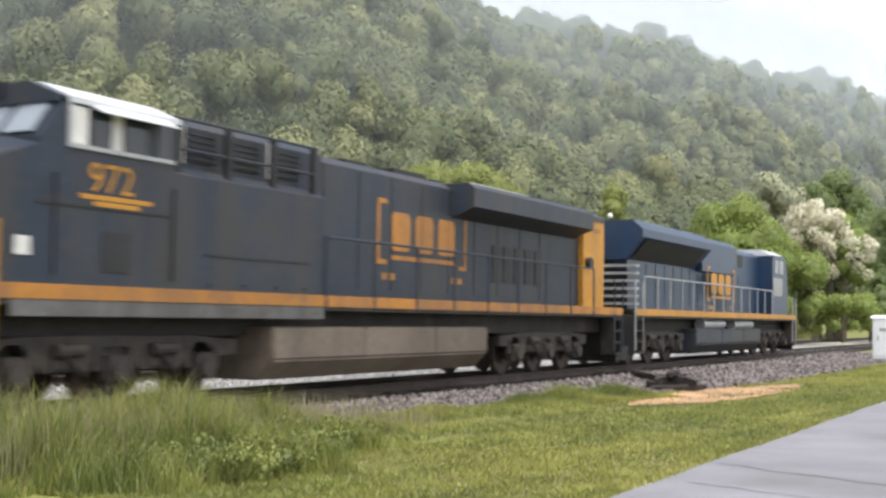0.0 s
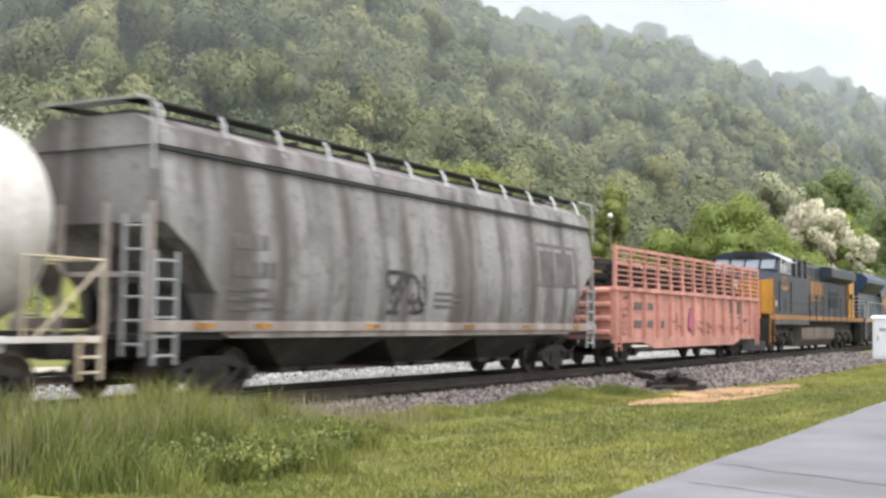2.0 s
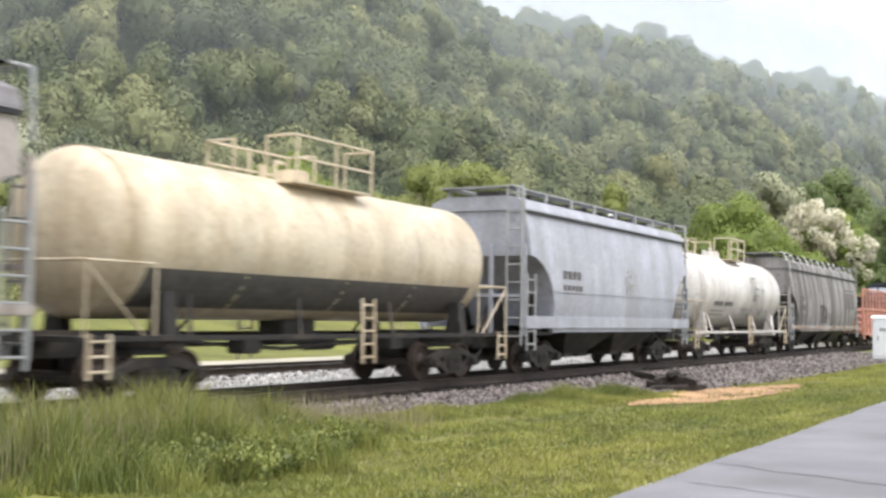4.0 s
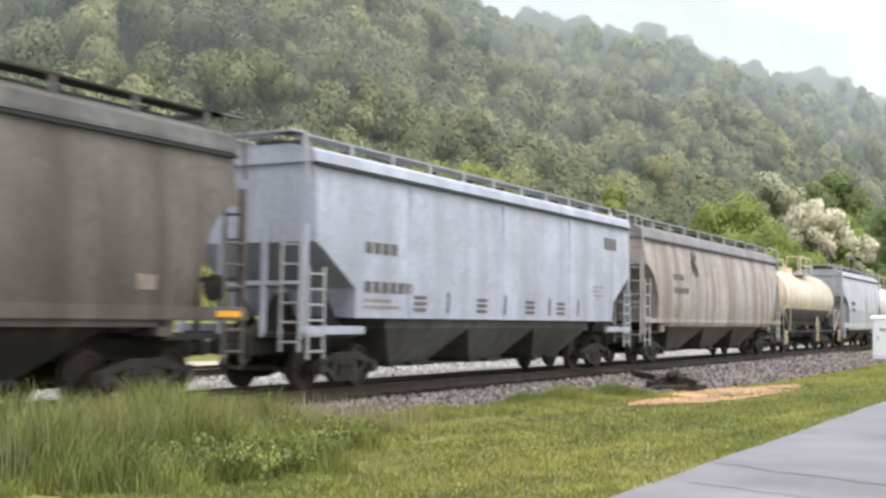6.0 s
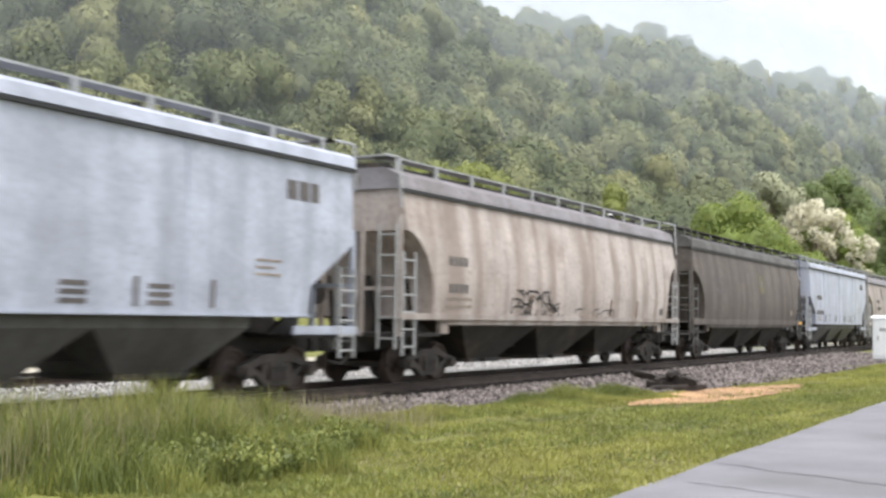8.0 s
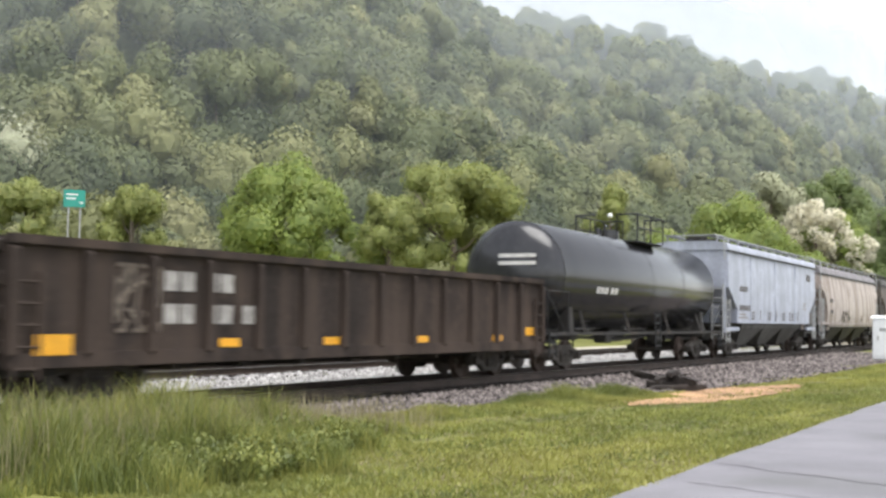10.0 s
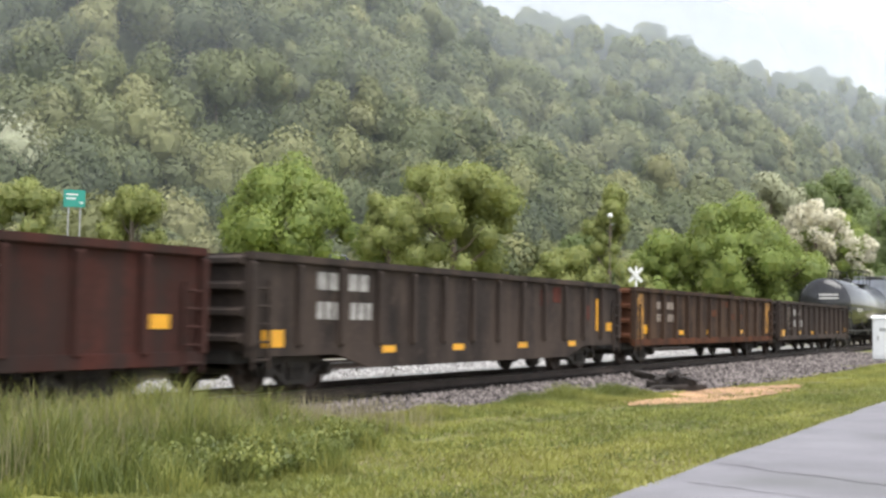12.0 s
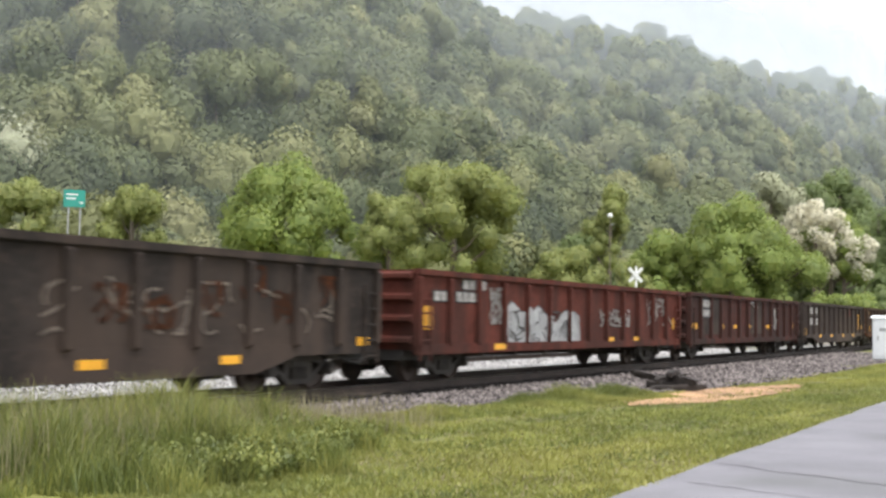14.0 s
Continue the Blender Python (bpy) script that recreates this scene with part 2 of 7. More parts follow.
def ballast_bed(name, yc, label, material, flare):
    bm = bmesh.new()
    rows = []
    for i in range(301):
        x = -60 + i * 1.2
        w = 0.12 * noise.noise((x * 0.5, yc, 0))
        low = float(toe(x)) if flare else -2.75
        rows.append([bm.verts.new((x, yc + y + s * w, z)) for y, z, s in
                     ((low, GROUND - 0.03, -1), (low * 0.45 - 0.9, GROUND - 0.01, 0), (-1.65, -0.265, 0), (-0.72, -0.24, 0), (-0.66, -0.185, 0), (0.9, -0.185, 0), (1.65, -0.185, 0), (2.75, GROUND - 0.03, 1))])
    # dark stone reaches between the rails, painting in the shade under the train
    for a, b in zip(rows, rows[1:]):
        for j in range(7):
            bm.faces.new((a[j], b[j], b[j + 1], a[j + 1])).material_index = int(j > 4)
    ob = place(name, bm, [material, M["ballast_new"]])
    return tagged(ob, label, "track bed", kind="structure")


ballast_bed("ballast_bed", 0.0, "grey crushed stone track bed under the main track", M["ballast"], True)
ballast_bed("ballast_bed", 6.8, "pale crushed stone bed under the far track", M["ballast_new"], False)

TIE_MESH = []


def track(yc, near):
    thing = empty("railway_track", 0, yc, 0)
    tagged(thing, "straight railway track with worn steel rails on dark timber sleepers", "railway track", kind="structure")
    for side in (-1, 1):
        bm = bmesh.new()
        y = side * 0.755
        extrude_x(bm, [(y - 0.07, -0.18), (y + 0.07, -0.18), (y + 0.065, -0.165), (y + 0.012, -0.15), (y + 0.012, -0.045),
                       (y + 0.036, -0.035), (y + 0.034, -0.004), (y - 0.034, -0.004), (y - 0.036, -0.035), (y - 0.012, -0.045), (y - 0.012, -0.15), (y - 0.065, -0.165)], -60, 300)
        extrude_x(bm, [(y - 0.03, -0.004), (y + 0.03, -0.004), (y + 0.024, 0.0), (y - 0.024, 0.0)], -60, 300, 1)
        part("rail", bm, [M["rail_rust"], M["rail_head"]], thing)
    if not TIE_MESH:
        bm = bmesh.new()
        box(bm, -0.115, 0.115, -1.3, 1.3, -0.34, -0.182, 0.012)
        me = bpy.data.meshes.new("sleeper")
        bm.to_mesh(me)
        bm.free()
        me.materials.append(M["timber"])
        TIE_MESH.append(me)
    rng = random.Random(5 + int(yc))
    for i in range(150 if near else 90):
        ob = new("sleeper", TIE_MESH[0])
        ob.parent = thing
        ob.location = (6 + i * 0.53 + rng.uniform(-0.03, 0.03), rng.uniform(-0.04, 0.04), rng.uniform(-0.008, 0.006))
        ob.rotation_euler = (0, 0, rng.uniform(-0.02, 0.02))


track(0.0, True)
track(6.8, False)


# ---- trees ----
def crown(rng, centre, size, count, leaf, lobes=11, spread=0.8, low=-0.55, bulk=1.0, core=0.0):
    """Leaf clumps on the skins of many lobes: an uneven crown with gaps. Each row: four corners and the soft normal of its lobe."""
    c = np.array(centre)
    size = np.array(size)
    d = rng.normal(size=(lobes, 3))
    d /= np.linalg.norm(d, axis=1)[:, None]
    d[:, 2] = np.where(d[:, 2] < low, -d[:, 2], d[:, 2])
    mid = d * size * spread * rng.uniform(0.55, 1.0, (lobes, 1))
    rad = size.mean() * rng.uniform(0.2, 0.44, lobes) * bulk
    which = rng.choice(lobes, count, p=rad ** 2 / (rad ** 2).sum())
    nrm = rng.normal(size=(count, 3))
    nrm[:, 2] += 0.25
    nrm /= np.linalg.norm(nrm, axis=1)[:, None]
    pos = mid[which] + nrm * (rad[which] * rng.uniform(0.7, 1.12, count))[:, None]
    pos += c
    face = nrm + rng.normal(size=(count, 3)) * 0.55
    face /= np.linalg.norm(face, axis=1)[:, None]
    t1 = np.cross(face, rng.normal(size=(count, 3)))
    t1 /= np.linalg.norm(t1, axis=1)[:, None]
    t2 = np.cross(face, t1)
    s = (leaf * rng.uniform(0.6, 1.35, count))[:, None]
    asp = rng.uniform(0.5, 0.95, count)[:, None]
    bend = face * s * rng.uniform(-0.25, 0.1, count)[:, None]
    soft = nrm * 0.8 + face * 0.2 + (pos - c) / size * 0.35 + np.array((0, 0, 0.2))
    soft /= np.linalg.norm(soft, axis=1)[:, None]
    quad = np.stack([pos - t1 * s, pos - t2 * s * asp + bend, pos + t1 * s * rng.uniform(0.7, 1.1, count)[:, None], pos + t2 * s * asp + bend], 1)
    rows = np.concatenate([quad, soft[:, None]], 1)
    if core:
        k = np.linspace(-1, 1, 3)
        side = np.array([[(k[i], k[j], 1), (k[i + 1], k[j], 1), (k[i + 1], k[j + 1], 1), (k[i], k[j + 1], 1)] for i in (0, 1) for j in (0, 1)])
        ball = np.concatenate([np.roll(side * f, r, axis=2)[:, ::f] for r in (0, 1, 2) for f in (1, -1)])
        ball = ball / np.linalg.norm(ball, axis=-1, keepdims=True)
        ball = np.concatenate([ball, ball.mean(1, keepdims=True)], 1)
        inner = ball[None] * np.array([core, core, core, core, 1.0])[None, None, :, None] * np.where(np.arange(5) < 4, 1.0, 0.0)[None, None, :, None] * rad[:, None, None, None]
        inner = inner + (mid + c)[:, None, None] * np.where(np.arange(5) < 4, 1.0, 0.0)[None, None, :, None] + ball[None] * np.where(np.arange(5) < 4, 0.0, 1.0)[None, None, :, None]
        rows = np.concatenate([rows, inner.reshape(-1, 5, 3)])
    return rows


def quads_mesh(name, quads, material, tint):
    q = np.concatenate(quads)
    soft = np.repeat(q[:, 4], 4, axis=0)
    return mesh_from(name, q[:, :4].reshape(-1, 3), np.arange(len(q) * 4).reshape(-1, 4), material, np.concatenate(tint), soft)


def tube(bm, pts, radii, sides=7):
    rings = []
    for i, p in enumerate(pts):
        p = Vector(p)
        d = (Vector(pts[min(i + 1, len(pts) - 1)]) - Vector(pts[max(i - 1, 0)])).normalized()
        q = d.to_track_quat("Z", "Y")
        rings.append([p + q @ Vector((math.cos(a) * radii[i], math.sin(a) * radii[i], 0)) for a in (2 * math.pi * k / sides for k in range(sides))])
    loft(bm, rings)


def tree(x, y, height, width, material, label, seed, count=2600, leaf=0.3, skirt=0.18, name="tree", low=-0.55, lobes=30, bulk=0.78):
    """A tree of its own: tapered trunk with limbs, and a crown of leaf clumps."""
    rng = np.random.default_rng(seed)
    z0 = float(valley(np.array(x), np.array(y))) - 0.1
    thing = tagged(empty(name, x, y, z0), label, "tree", "trees")
    bm = bmesh.new()
    r = height * 0.022
    lean = rng.uniform(-0.04, 0.04, 2) * height
    tube(bm, [(0, 0, 0), (lean[0] * 0.3, lean[1] * 0.3, height * 0.3), (lean[0], lean[1], height * 0.85)], [r * 1.3, r, r * 0.25])
    for i in range(7):
        a, f = rng.uniform(0, 6.28), rng.uniform(0.25, 0.6)
        s = Vector((lean[0] * f, lean[1] * f, height * f))
        e = s + Vector((math.cos(a) * width * 0.36, math.sin(a) * width * 0.36, height * rng.uniform(0.12, 0.28)))
        tube(bm, [s, (s + e) / 2 + Vector((0, 0, -0.03 * height)), e], [r * 0.5, r * 0.35, r * 0.1], 5)
    part("trunk", bm, M["bark"], thing)
    hz = height * (1 - skirt) / 2
    q = crown(rng, (lean[0] * 0.6, lean[1] * 0.6, height - hz), (width / 2, width / 2, hz), count, leaf, lobes, 0.9, low, bulk, 0.7 if bulk > 0.65 else 0.0)
    ob = quads_mesh("crown", [q], material, [rng.uniform(0.3, 0.7, len(q))])
    ob.parent = thing
    return thing


BALL = bmesh.new()
bmesh.ops.create_icosphere(BALL, subdivisions=1, radius=1.0)
CORE = np.array([[v.co[:] for v in f.verts] for f in BALL.faces])
BALL.free()


def cores(mid, rad, squash=1.0):
    """Leafy masses inside the lobes of a crown, so that no light shows through. Each row: three corners and a normal."""
    v = mid[:, None, None] + CORE[None] * rad[:, None, None, None] * np.array((1, 1, squash))
    n = np.repeat(CORE.mean(1)[None], len(mid), axis=0)
    n = n / np.linalg.norm(n, axis=-1, keepdims=True)
    return np.concatenate([v, n[:, :, None]], 2).reshape(-1, 4, 3)


def tri_crown(rng, centre, size, count, leaf, lobes):
    """A far crown: single leaf clumps, three corners each, on a few rounded lobes."""
    c, size = np.array(centre), np.array(size)
    d = rng.normal(size=(lobes, 3))
    d /= np.linalg.norm(d, axis=1)[:, None]
    d[:, 2] = np.abs(d[:, 2]) * 1.1 - 0.35
    mid = d * size * 0.5
    mid[0] = (0, 0, size[2] * 0.45)
    rad = size[:2].mean() * rng.uniform(0.4, 0.72, lobes)
    which = rng.choice(lobes, count, p=rad ** 2 / (rad ** 2).sum())
    nrm = rng.normal(size=(count, 3))
    nrm[:, 2] += 0.35
    nrm /= np.linalg.norm(nrm, axis=1)[:, None]
    pos = c + mid[which] + nrm * (rad[which] * rng.uniform(0.78, 1.1, count))[:, None] * np.array((1, 1, 1.15))
    face = nrm + rng.normal(size=(count, 3)) * 0.28
    face /= np.linalg.norm(face, axis=1)[:, None]
    t1 = np.cross(face, rng.normal(size=(count, 3)))
    t1 /= np.linalg.norm(t1, axis=1)[:, None]
    t2 = np.cross(face, t1)
    s = (leaf * rng.uniform(0.6, 1.4, count))[:, None]
    soft = nrm * 0.75 + face * 0.18 + (pos - c) / size * 0.3 + np.array((0, 0, 0.15))
    soft /= np.linalg.norm(soft, axis=1)[:, None]
    leaves = np.stack([pos + t1 * s, pos - t1 * s * 0.5 + t2 * s * 0.87, pos - t1 * s * 0.5 - t2 * s * 0.87, soft], 1)
    return np.concatenate([leaves, cores(c + mid, rad * 0.62, 1.15)])


def hill_wood():
    """The far wood on the hillside, one mass of trees that nobody could count."""
    rng = np.random.default_rng(11)
    tris, tint, pale, trunks = [], [], [], bmesh.new()
    spots = [(gx, gy, 0) for gx in np.arange(0, 1150, 7.2) for gy in np.arange(22, 300, 7.2)]
    spots += [(gx, gy, 260) for gx in np.arange(30, 260, 7.8) for gy in np.arange(40, 230, 7.8)]
    for gx, gy, only in spots:
        x, y = gx + rng.uniform(-5.0, 5.0), gy + rng.uniform(-5.0, 5.0)
        if only and math.hypot(x, y + 13.74) > only:
            continue
        rr = math.hypot(x, y + 13.74)
        az = math.degrees(math.atan2(x, y + 13.74))
        base = np.interp(x, [-400, 77, 122, 161, 207, 300, 600, 1500], [120, 76, 56, 43, 30, 26, 26, 26])
        ridge = np.interp(x, [-400, 100, 374, 529, 841, 1500], [230, 215, 177, 170, 118, 110])
        if not 36 < az < 85 or y < base - 6 or y > ridge + 22 or rr < 85 or rr > 1000:
            continue
        if rr > 380 and rng.random() < min(0.62, (rr - 380) / 500):
            continue
        z = float(valley(np.array(x), np.array(y)))
        edge = y < base + 14
        h = rng.uniform(9, 16) * (0.72 if edge else 1.0) * (1.0 if rr < 500 else 1.25)
        w = h * rng.uniform(0.6, 0.9)
        k = int(np.clip(240000 / rr, 200, 1900))
        leaf = 0.2 * max(1.0, rr / 110) ** 1.0
        hz = h * 0.4
        q = tri_crown(rng, (x, y, z + h - hz * 1.05), (w / 2, w / 2, hz), k, leaf, int(rng.integers(3, 7)))
        if rng.random() < 0.014 and rr < 330:
            pale.append(q)
            continue
        tris.append(q)
        kind = rng.random()
        v = rng.normal(0.3, 0.16) if kind < 0.6 else rng.normal(0.72, 0.16)
        tint.append(np.clip(v + (0.12 if edge else 0) + rng.uniform(-0.06, 0.06, len(q)), 0, 1))
        if rr < 330 and rng.random() < 0.4:
            tube(trunks, [(x, y, z - 0.3), (x + rng.uniform(-0.4, 0.4), y, z + h * 0.7)], [0.2, 0.08], 5)
    q = np.concatenate(tris)
    ob = mesh_from("hill_wood", q[:, :3].reshape(-1, 3), np.arange(len(q) * 3).reshape(-1, 3), M["leaf_wood"], np.concatenate(tint), np.repeat(q[:, 3], 3, axis=0))
    tagged(ob, "dense spring green deciduous wood covering the hillside", "woods", kind="stuff")
    q = np.concatenate(pale)
    ob = mesh_from("flowering_wood", q[:, :3].reshape(-1, 3), np.arange(len(q) * 3).reshape(-1, 3), M["leaf_pale"], None, np.repeat(q[:, 3], 3, axis=0))
    tagged(ob, "pale flowering trees scattered through the hillside wood", "woods", kind="stuff")
    tagged(place("wood_trunks", trunks, M["bark"]), "pale grey tree trunks among the hillside wood", "tree trunks", kind="stuff")


hill_wood()


def mist():
    """Haze and thin mist over the hill, painted on upright veils letting most light through."""
    m = bpy.data.materials.new("mist")
    m.use_nodes = True
    n, l = m.node_tree.nodes, m.node_tree.links
    for node in list(n):
        if node.type != "OUTPUT_MATERIAL":
            n.remove(node)
    clear, white = n.new("ShaderNodeBsdfTransparent"), n.new("ShaderNodeBsdfDiffuse")
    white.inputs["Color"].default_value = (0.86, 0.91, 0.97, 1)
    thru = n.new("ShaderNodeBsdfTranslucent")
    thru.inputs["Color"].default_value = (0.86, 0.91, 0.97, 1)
    both, mix = n.new("ShaderNodeMixShader"), n.new("ShaderNodeMixShader")
    l.new(white.outputs[0], both.inputs[1])
    l.new(thru.outputs[0], both.inputs[2])
    at = n.new("ShaderNodeAttribute")
    at.attribute_name = "veil"
    tex = n.new("ShaderNodeTexNoise")
    tex.inputs["Scale"].default_value, tex.inputs["Detail"].default_value = 0.012, 5
    l.new(n.new("ShaderNodeTexCoord").outputs["Object"], tex.inputs["Vector"])
    mr = n.new("ShaderNodeMapRange")
    mr.inputs["From Min"].default_value, mr.inputs["From Max"].default_value = 0.3, 0.7
    mr.inputs["To Min"].default_value, mr.inputs["To Max"].default_value = 0.7, 1.3
    l.new(tex.outputs["Fac"], mr.inputs["Value"])
    mul = n.new("ShaderNodeMath")
    mul.operation = "MULTIPLY"
    l.new(at.outputs["Fac"], mul.inputs[0])
    l.new(mr.outputs[0], mul.inputs[1])
    l.new(mul.outputs[0], mix.inputs[0])
    l.new(clear.outputs[0], mix.inputs[1])
    l.new(both.outputs[0], mix.inputs[2])
    l.new(mix.outputs[0], n["Material Output"].inputs["Surface"])
    for s, high, lo, hi in HAZE_VEILS:
        xs, hs = np.linspace(-40, 1100, 60), np.linspace(0, 1, 12)
        base = np.interp(xs, [-400, 77, 122, 161, 207, 300, 600, 1500], [120, 76, 56, 43, 30, 26, 26, 26])
        ridge = np.interp(xs, [-400, 100, 374, 529, 841, 1500], [230, 215, 177, 170, 118, 110])
        ys = base + s * (ridge - base)
        zg = valley(xs, ys) - 3
        v = np.stack([np.repeat(xs, 12), np.repeat(ys, 12), np.repeat(zg, 12) + np.tile(hs, 60) * high], -1)
        i, j = np.meshgrid(np.arange(59), np.arange(11), indexing="ij")
        a = (i * 12 + j).ravel()
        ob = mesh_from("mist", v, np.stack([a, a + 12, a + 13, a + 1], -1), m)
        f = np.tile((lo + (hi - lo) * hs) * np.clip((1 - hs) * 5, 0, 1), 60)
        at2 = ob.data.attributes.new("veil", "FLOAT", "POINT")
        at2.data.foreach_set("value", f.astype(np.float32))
        ob.data.shade_smooth()
        tagged(ob, "thin white morning mist drifting over the wooded hill", "mist", "mist", kind="stuff")


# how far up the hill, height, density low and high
HAZE_VEILS = ((-0.02, 150, 0.05, 0.18), (0.3, 120, 0.08, 0.22), (0.6, 100, 0.14, 0.32), (0.88, 60, 0.25, 0.6))
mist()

tree(59.6, 30.6, 10.0, 9.2, M["leaf_bright"], "bushy bright green maple tree beyond the tracks", 1, 20250, 0.119, 0.05, lobes=46)
tree(73.7, 26.8, 12.3, 9.6, M["leaf_yellow"], "tall yellow-green tree with feathery crown beyond the tracks", 2, 22950, 0.107, 0.05, lobes=52, bulk=0.7)
tree(91.2, 11.2, 11.2, 9.4, M["leaf_bright"], "broad light green tree by the level crossing", 3, 18900, 0.123, 0.0, lobes=40)
tree(90.0, 16.5, 9.3, 7.0, M["leaf_bright"], "rounded light green tree by the level crossing", 13, 12150, 0.123, 0.0)
tree(92.3, 7.6, 8.8, 7.4, M["leaf_bright"], "low light green tree by the level crossing", 14, 12150, 0.123, 0.0)
tree(115.8, 13.6, 17.0, 8.0, M["leaf_pale"], "tall pale flowering tree behind the green trees", 15, 12150, 0.131, 0.3, lobes=40, bulk=0.6)
tree(105.0, 7.5, 12.9, 6.8, M["blossom"], "locust tree covered in creamy white blossom", 4, 10800, 0.09, 0.42, lobes=80, bulk=0.5)
tree(106.5, 5.4, 10.6, 6.6, M["blossom"], "smaller locust tree in drooping creamy blossom", 44, 10125, 0.09, 0.42, lobes=80, bulk=0.5)
tree(107.5, 6.6, 11.6, 8.0, M["leaf_bright"], "green locust tree among the blossom", 45, 4860, 0.123, 0.25)
tree(127, 9.5, 18.0, 11.0, M["leaf_dark"], "tall dark green tree behind the blossoming tree", 16, 14850, 0.164, 0.05)
tree(124, 5.5, 15.5, 10.0, M["leaf_dark"], "dark green tree overhanging the road", 17, 13500, 0.164, 0.05)
# low dark trees added to fill the shaded hollow and block daylight behind trunks
tree(112, 8.5, 7.0, 9.0, M["leaf_dark"], "low dark green shrubby tree by the road", 18, 8100, 0.156, 0.0)
tree(119, 4.2, 6.5, 8.5, M["leaf_dark"], "shaded dark shrubby tree under the tall trees", 28, 6750, 0.164, 0.0)
tree(131, 1.5, 9.0, 11.0, M["leaf_dark"], "shaded dark green tree beside the crossing road", 29, 8100, 0.18, 0.0)
tree(134, 12.0, 9.0, 12.0, M["leaf_dark"], "dark green thicket tree behind the crossing", 30, 8100, 0.18, 0.0)
tree(79.8, 15.2, 6.2, 3.2, M["leaf_yellow"], "small pale green tree by the crossing sign", 19, 4050, 0.098, 0.05)
tree(82.5, 21.8, 6.9, 6.0, M["leaf_yellow"], "low olive green tree beyond the tracks", 20, 8100, 0.115, 0.0)
tree(92.7, 44.2, 12.5, 6.0, M["leaf_yellow"], "slender olive green tree at the foot of the hill", 21, 7425, 0.139, 0.1)
tree(72.0, 57.0, 12.5, 5.5, M["leaf_yellow"], "slender pale green tree at the foot of the hill", 22, 7425, 0.131, 0.1)
tree(66.0, 63.0, 11.5, 7.0, M["leaf_yellow"], "olive green tree behind the road sign", 23, 7425, 0.131, 0.1)
tree(57.0, 66.0, 10.5, 8.0, M["leaf_bright"], "rounded green tree behind the road sign", 24, 7425, 0.139, 0.1)
tree(101.9, 25.8, 13.4, 4.2, M["leaf_yellow"], "thin pale green tree near the lamp pole", 25, 4860, 0.123, 0.2)
tree(107.0, 30.0, 9.0, 7.5, M["leaf_dark"], "dark green tree at the foot of the hill", 26, 7425, 0.156, 0.05)
tree(97.0, 47.0, 11.5, 7.0, M["leaf_bright"], "bushy green tree at the foot of the hill", 27, 7425, 0.139, 0.05)
tree(101.5, 4.6, 4.6, 6.5, M["leaf_bright"], "low bushy green shrub under the locust trees", 31, 4500, 0.12, 0.0)
# one more shrub added to fill that shaded hollow
tree(108.0, 3.4, 5.0, 6.0, M["leaf_dark"], "shaded green shrub beside the crossing road", 32, 4500, 0.13, 0.0)


# ---- things beside the tracks ----
def blades(name, spots, heights, width, lean, material, label, seed, tint=None, category="grass"):
    """Grass blades: narrow triangles, bent over at the tip."""
    rng = np.random.default_rng(seed)
    k = len(spots)
    a = rng.uniform(0, 6.283, k)
    d = np.stack([np.cos(a), np.sin(a), np.zeros(k)], -1)
    b = rng.uniform(0, 6.283, k)
    tip = np.stack([np.cos(b), np.sin(b), np.zeros(k)], -1) * (heights * rng.uniform(0.1, 1, k) * lean)[:, None]
    up = np.array((0, 0, 1.0)) * heights[:, None]
    w = d * (width * rng.uniform(0.6, 1.3, k))[:, None]
    q = np.stack([spots - w, spots + w, spots + tip * 0.35 + up * 0.6 + w * 0.7, spots + tip * 0.35 + up * 0.6 - w * 0.7, spots + tip + up], 1).reshape(-1, 3)
    i = np.arange(k)[:, None] * 5
    faces = np.concatenate([i + np.array([[0, 1, 2]]), i + np.array([[0, 2, 3]]), i + np.array([[3, 2, 4]])])
    t = tint if tint is not None else rng.uniform(0.2, 0.9, k)
    ob = mesh_from(name, q, faces, material, np.tile(t, 3))
    return tagged(ob, label, category, kind="stuff")


def lumpy(x, y, f=1.0):
    return 0.5 + 0.25 * (np.sin(x * 1.7 * f + 1.2 * np.sin(y * 1.1 * f)) + np.sin(y * 2.3 * f + x * 0.6 * f))


def dirt_middle(x):
    return np.interp(x, [21.5, 24, 28, 32.5], [-5.9, -5.9, -6.4, -6.9])


def dirt_half(x):
    return np.interp(x, [21.5, 23.5, 28.5, 32.5], [0.0, 0.95, 0.85, 0.0])


def unmown(x):
    """Where the mown lawn gives way to the unmown bank."""
    return np.interp(x, [5, 7.4, 9.2, 10.5, 13, 16, 20, 25], [-5.0, -5.8, -6.9, -6.6, -5.4, -4.3, -4.9, -5.9])


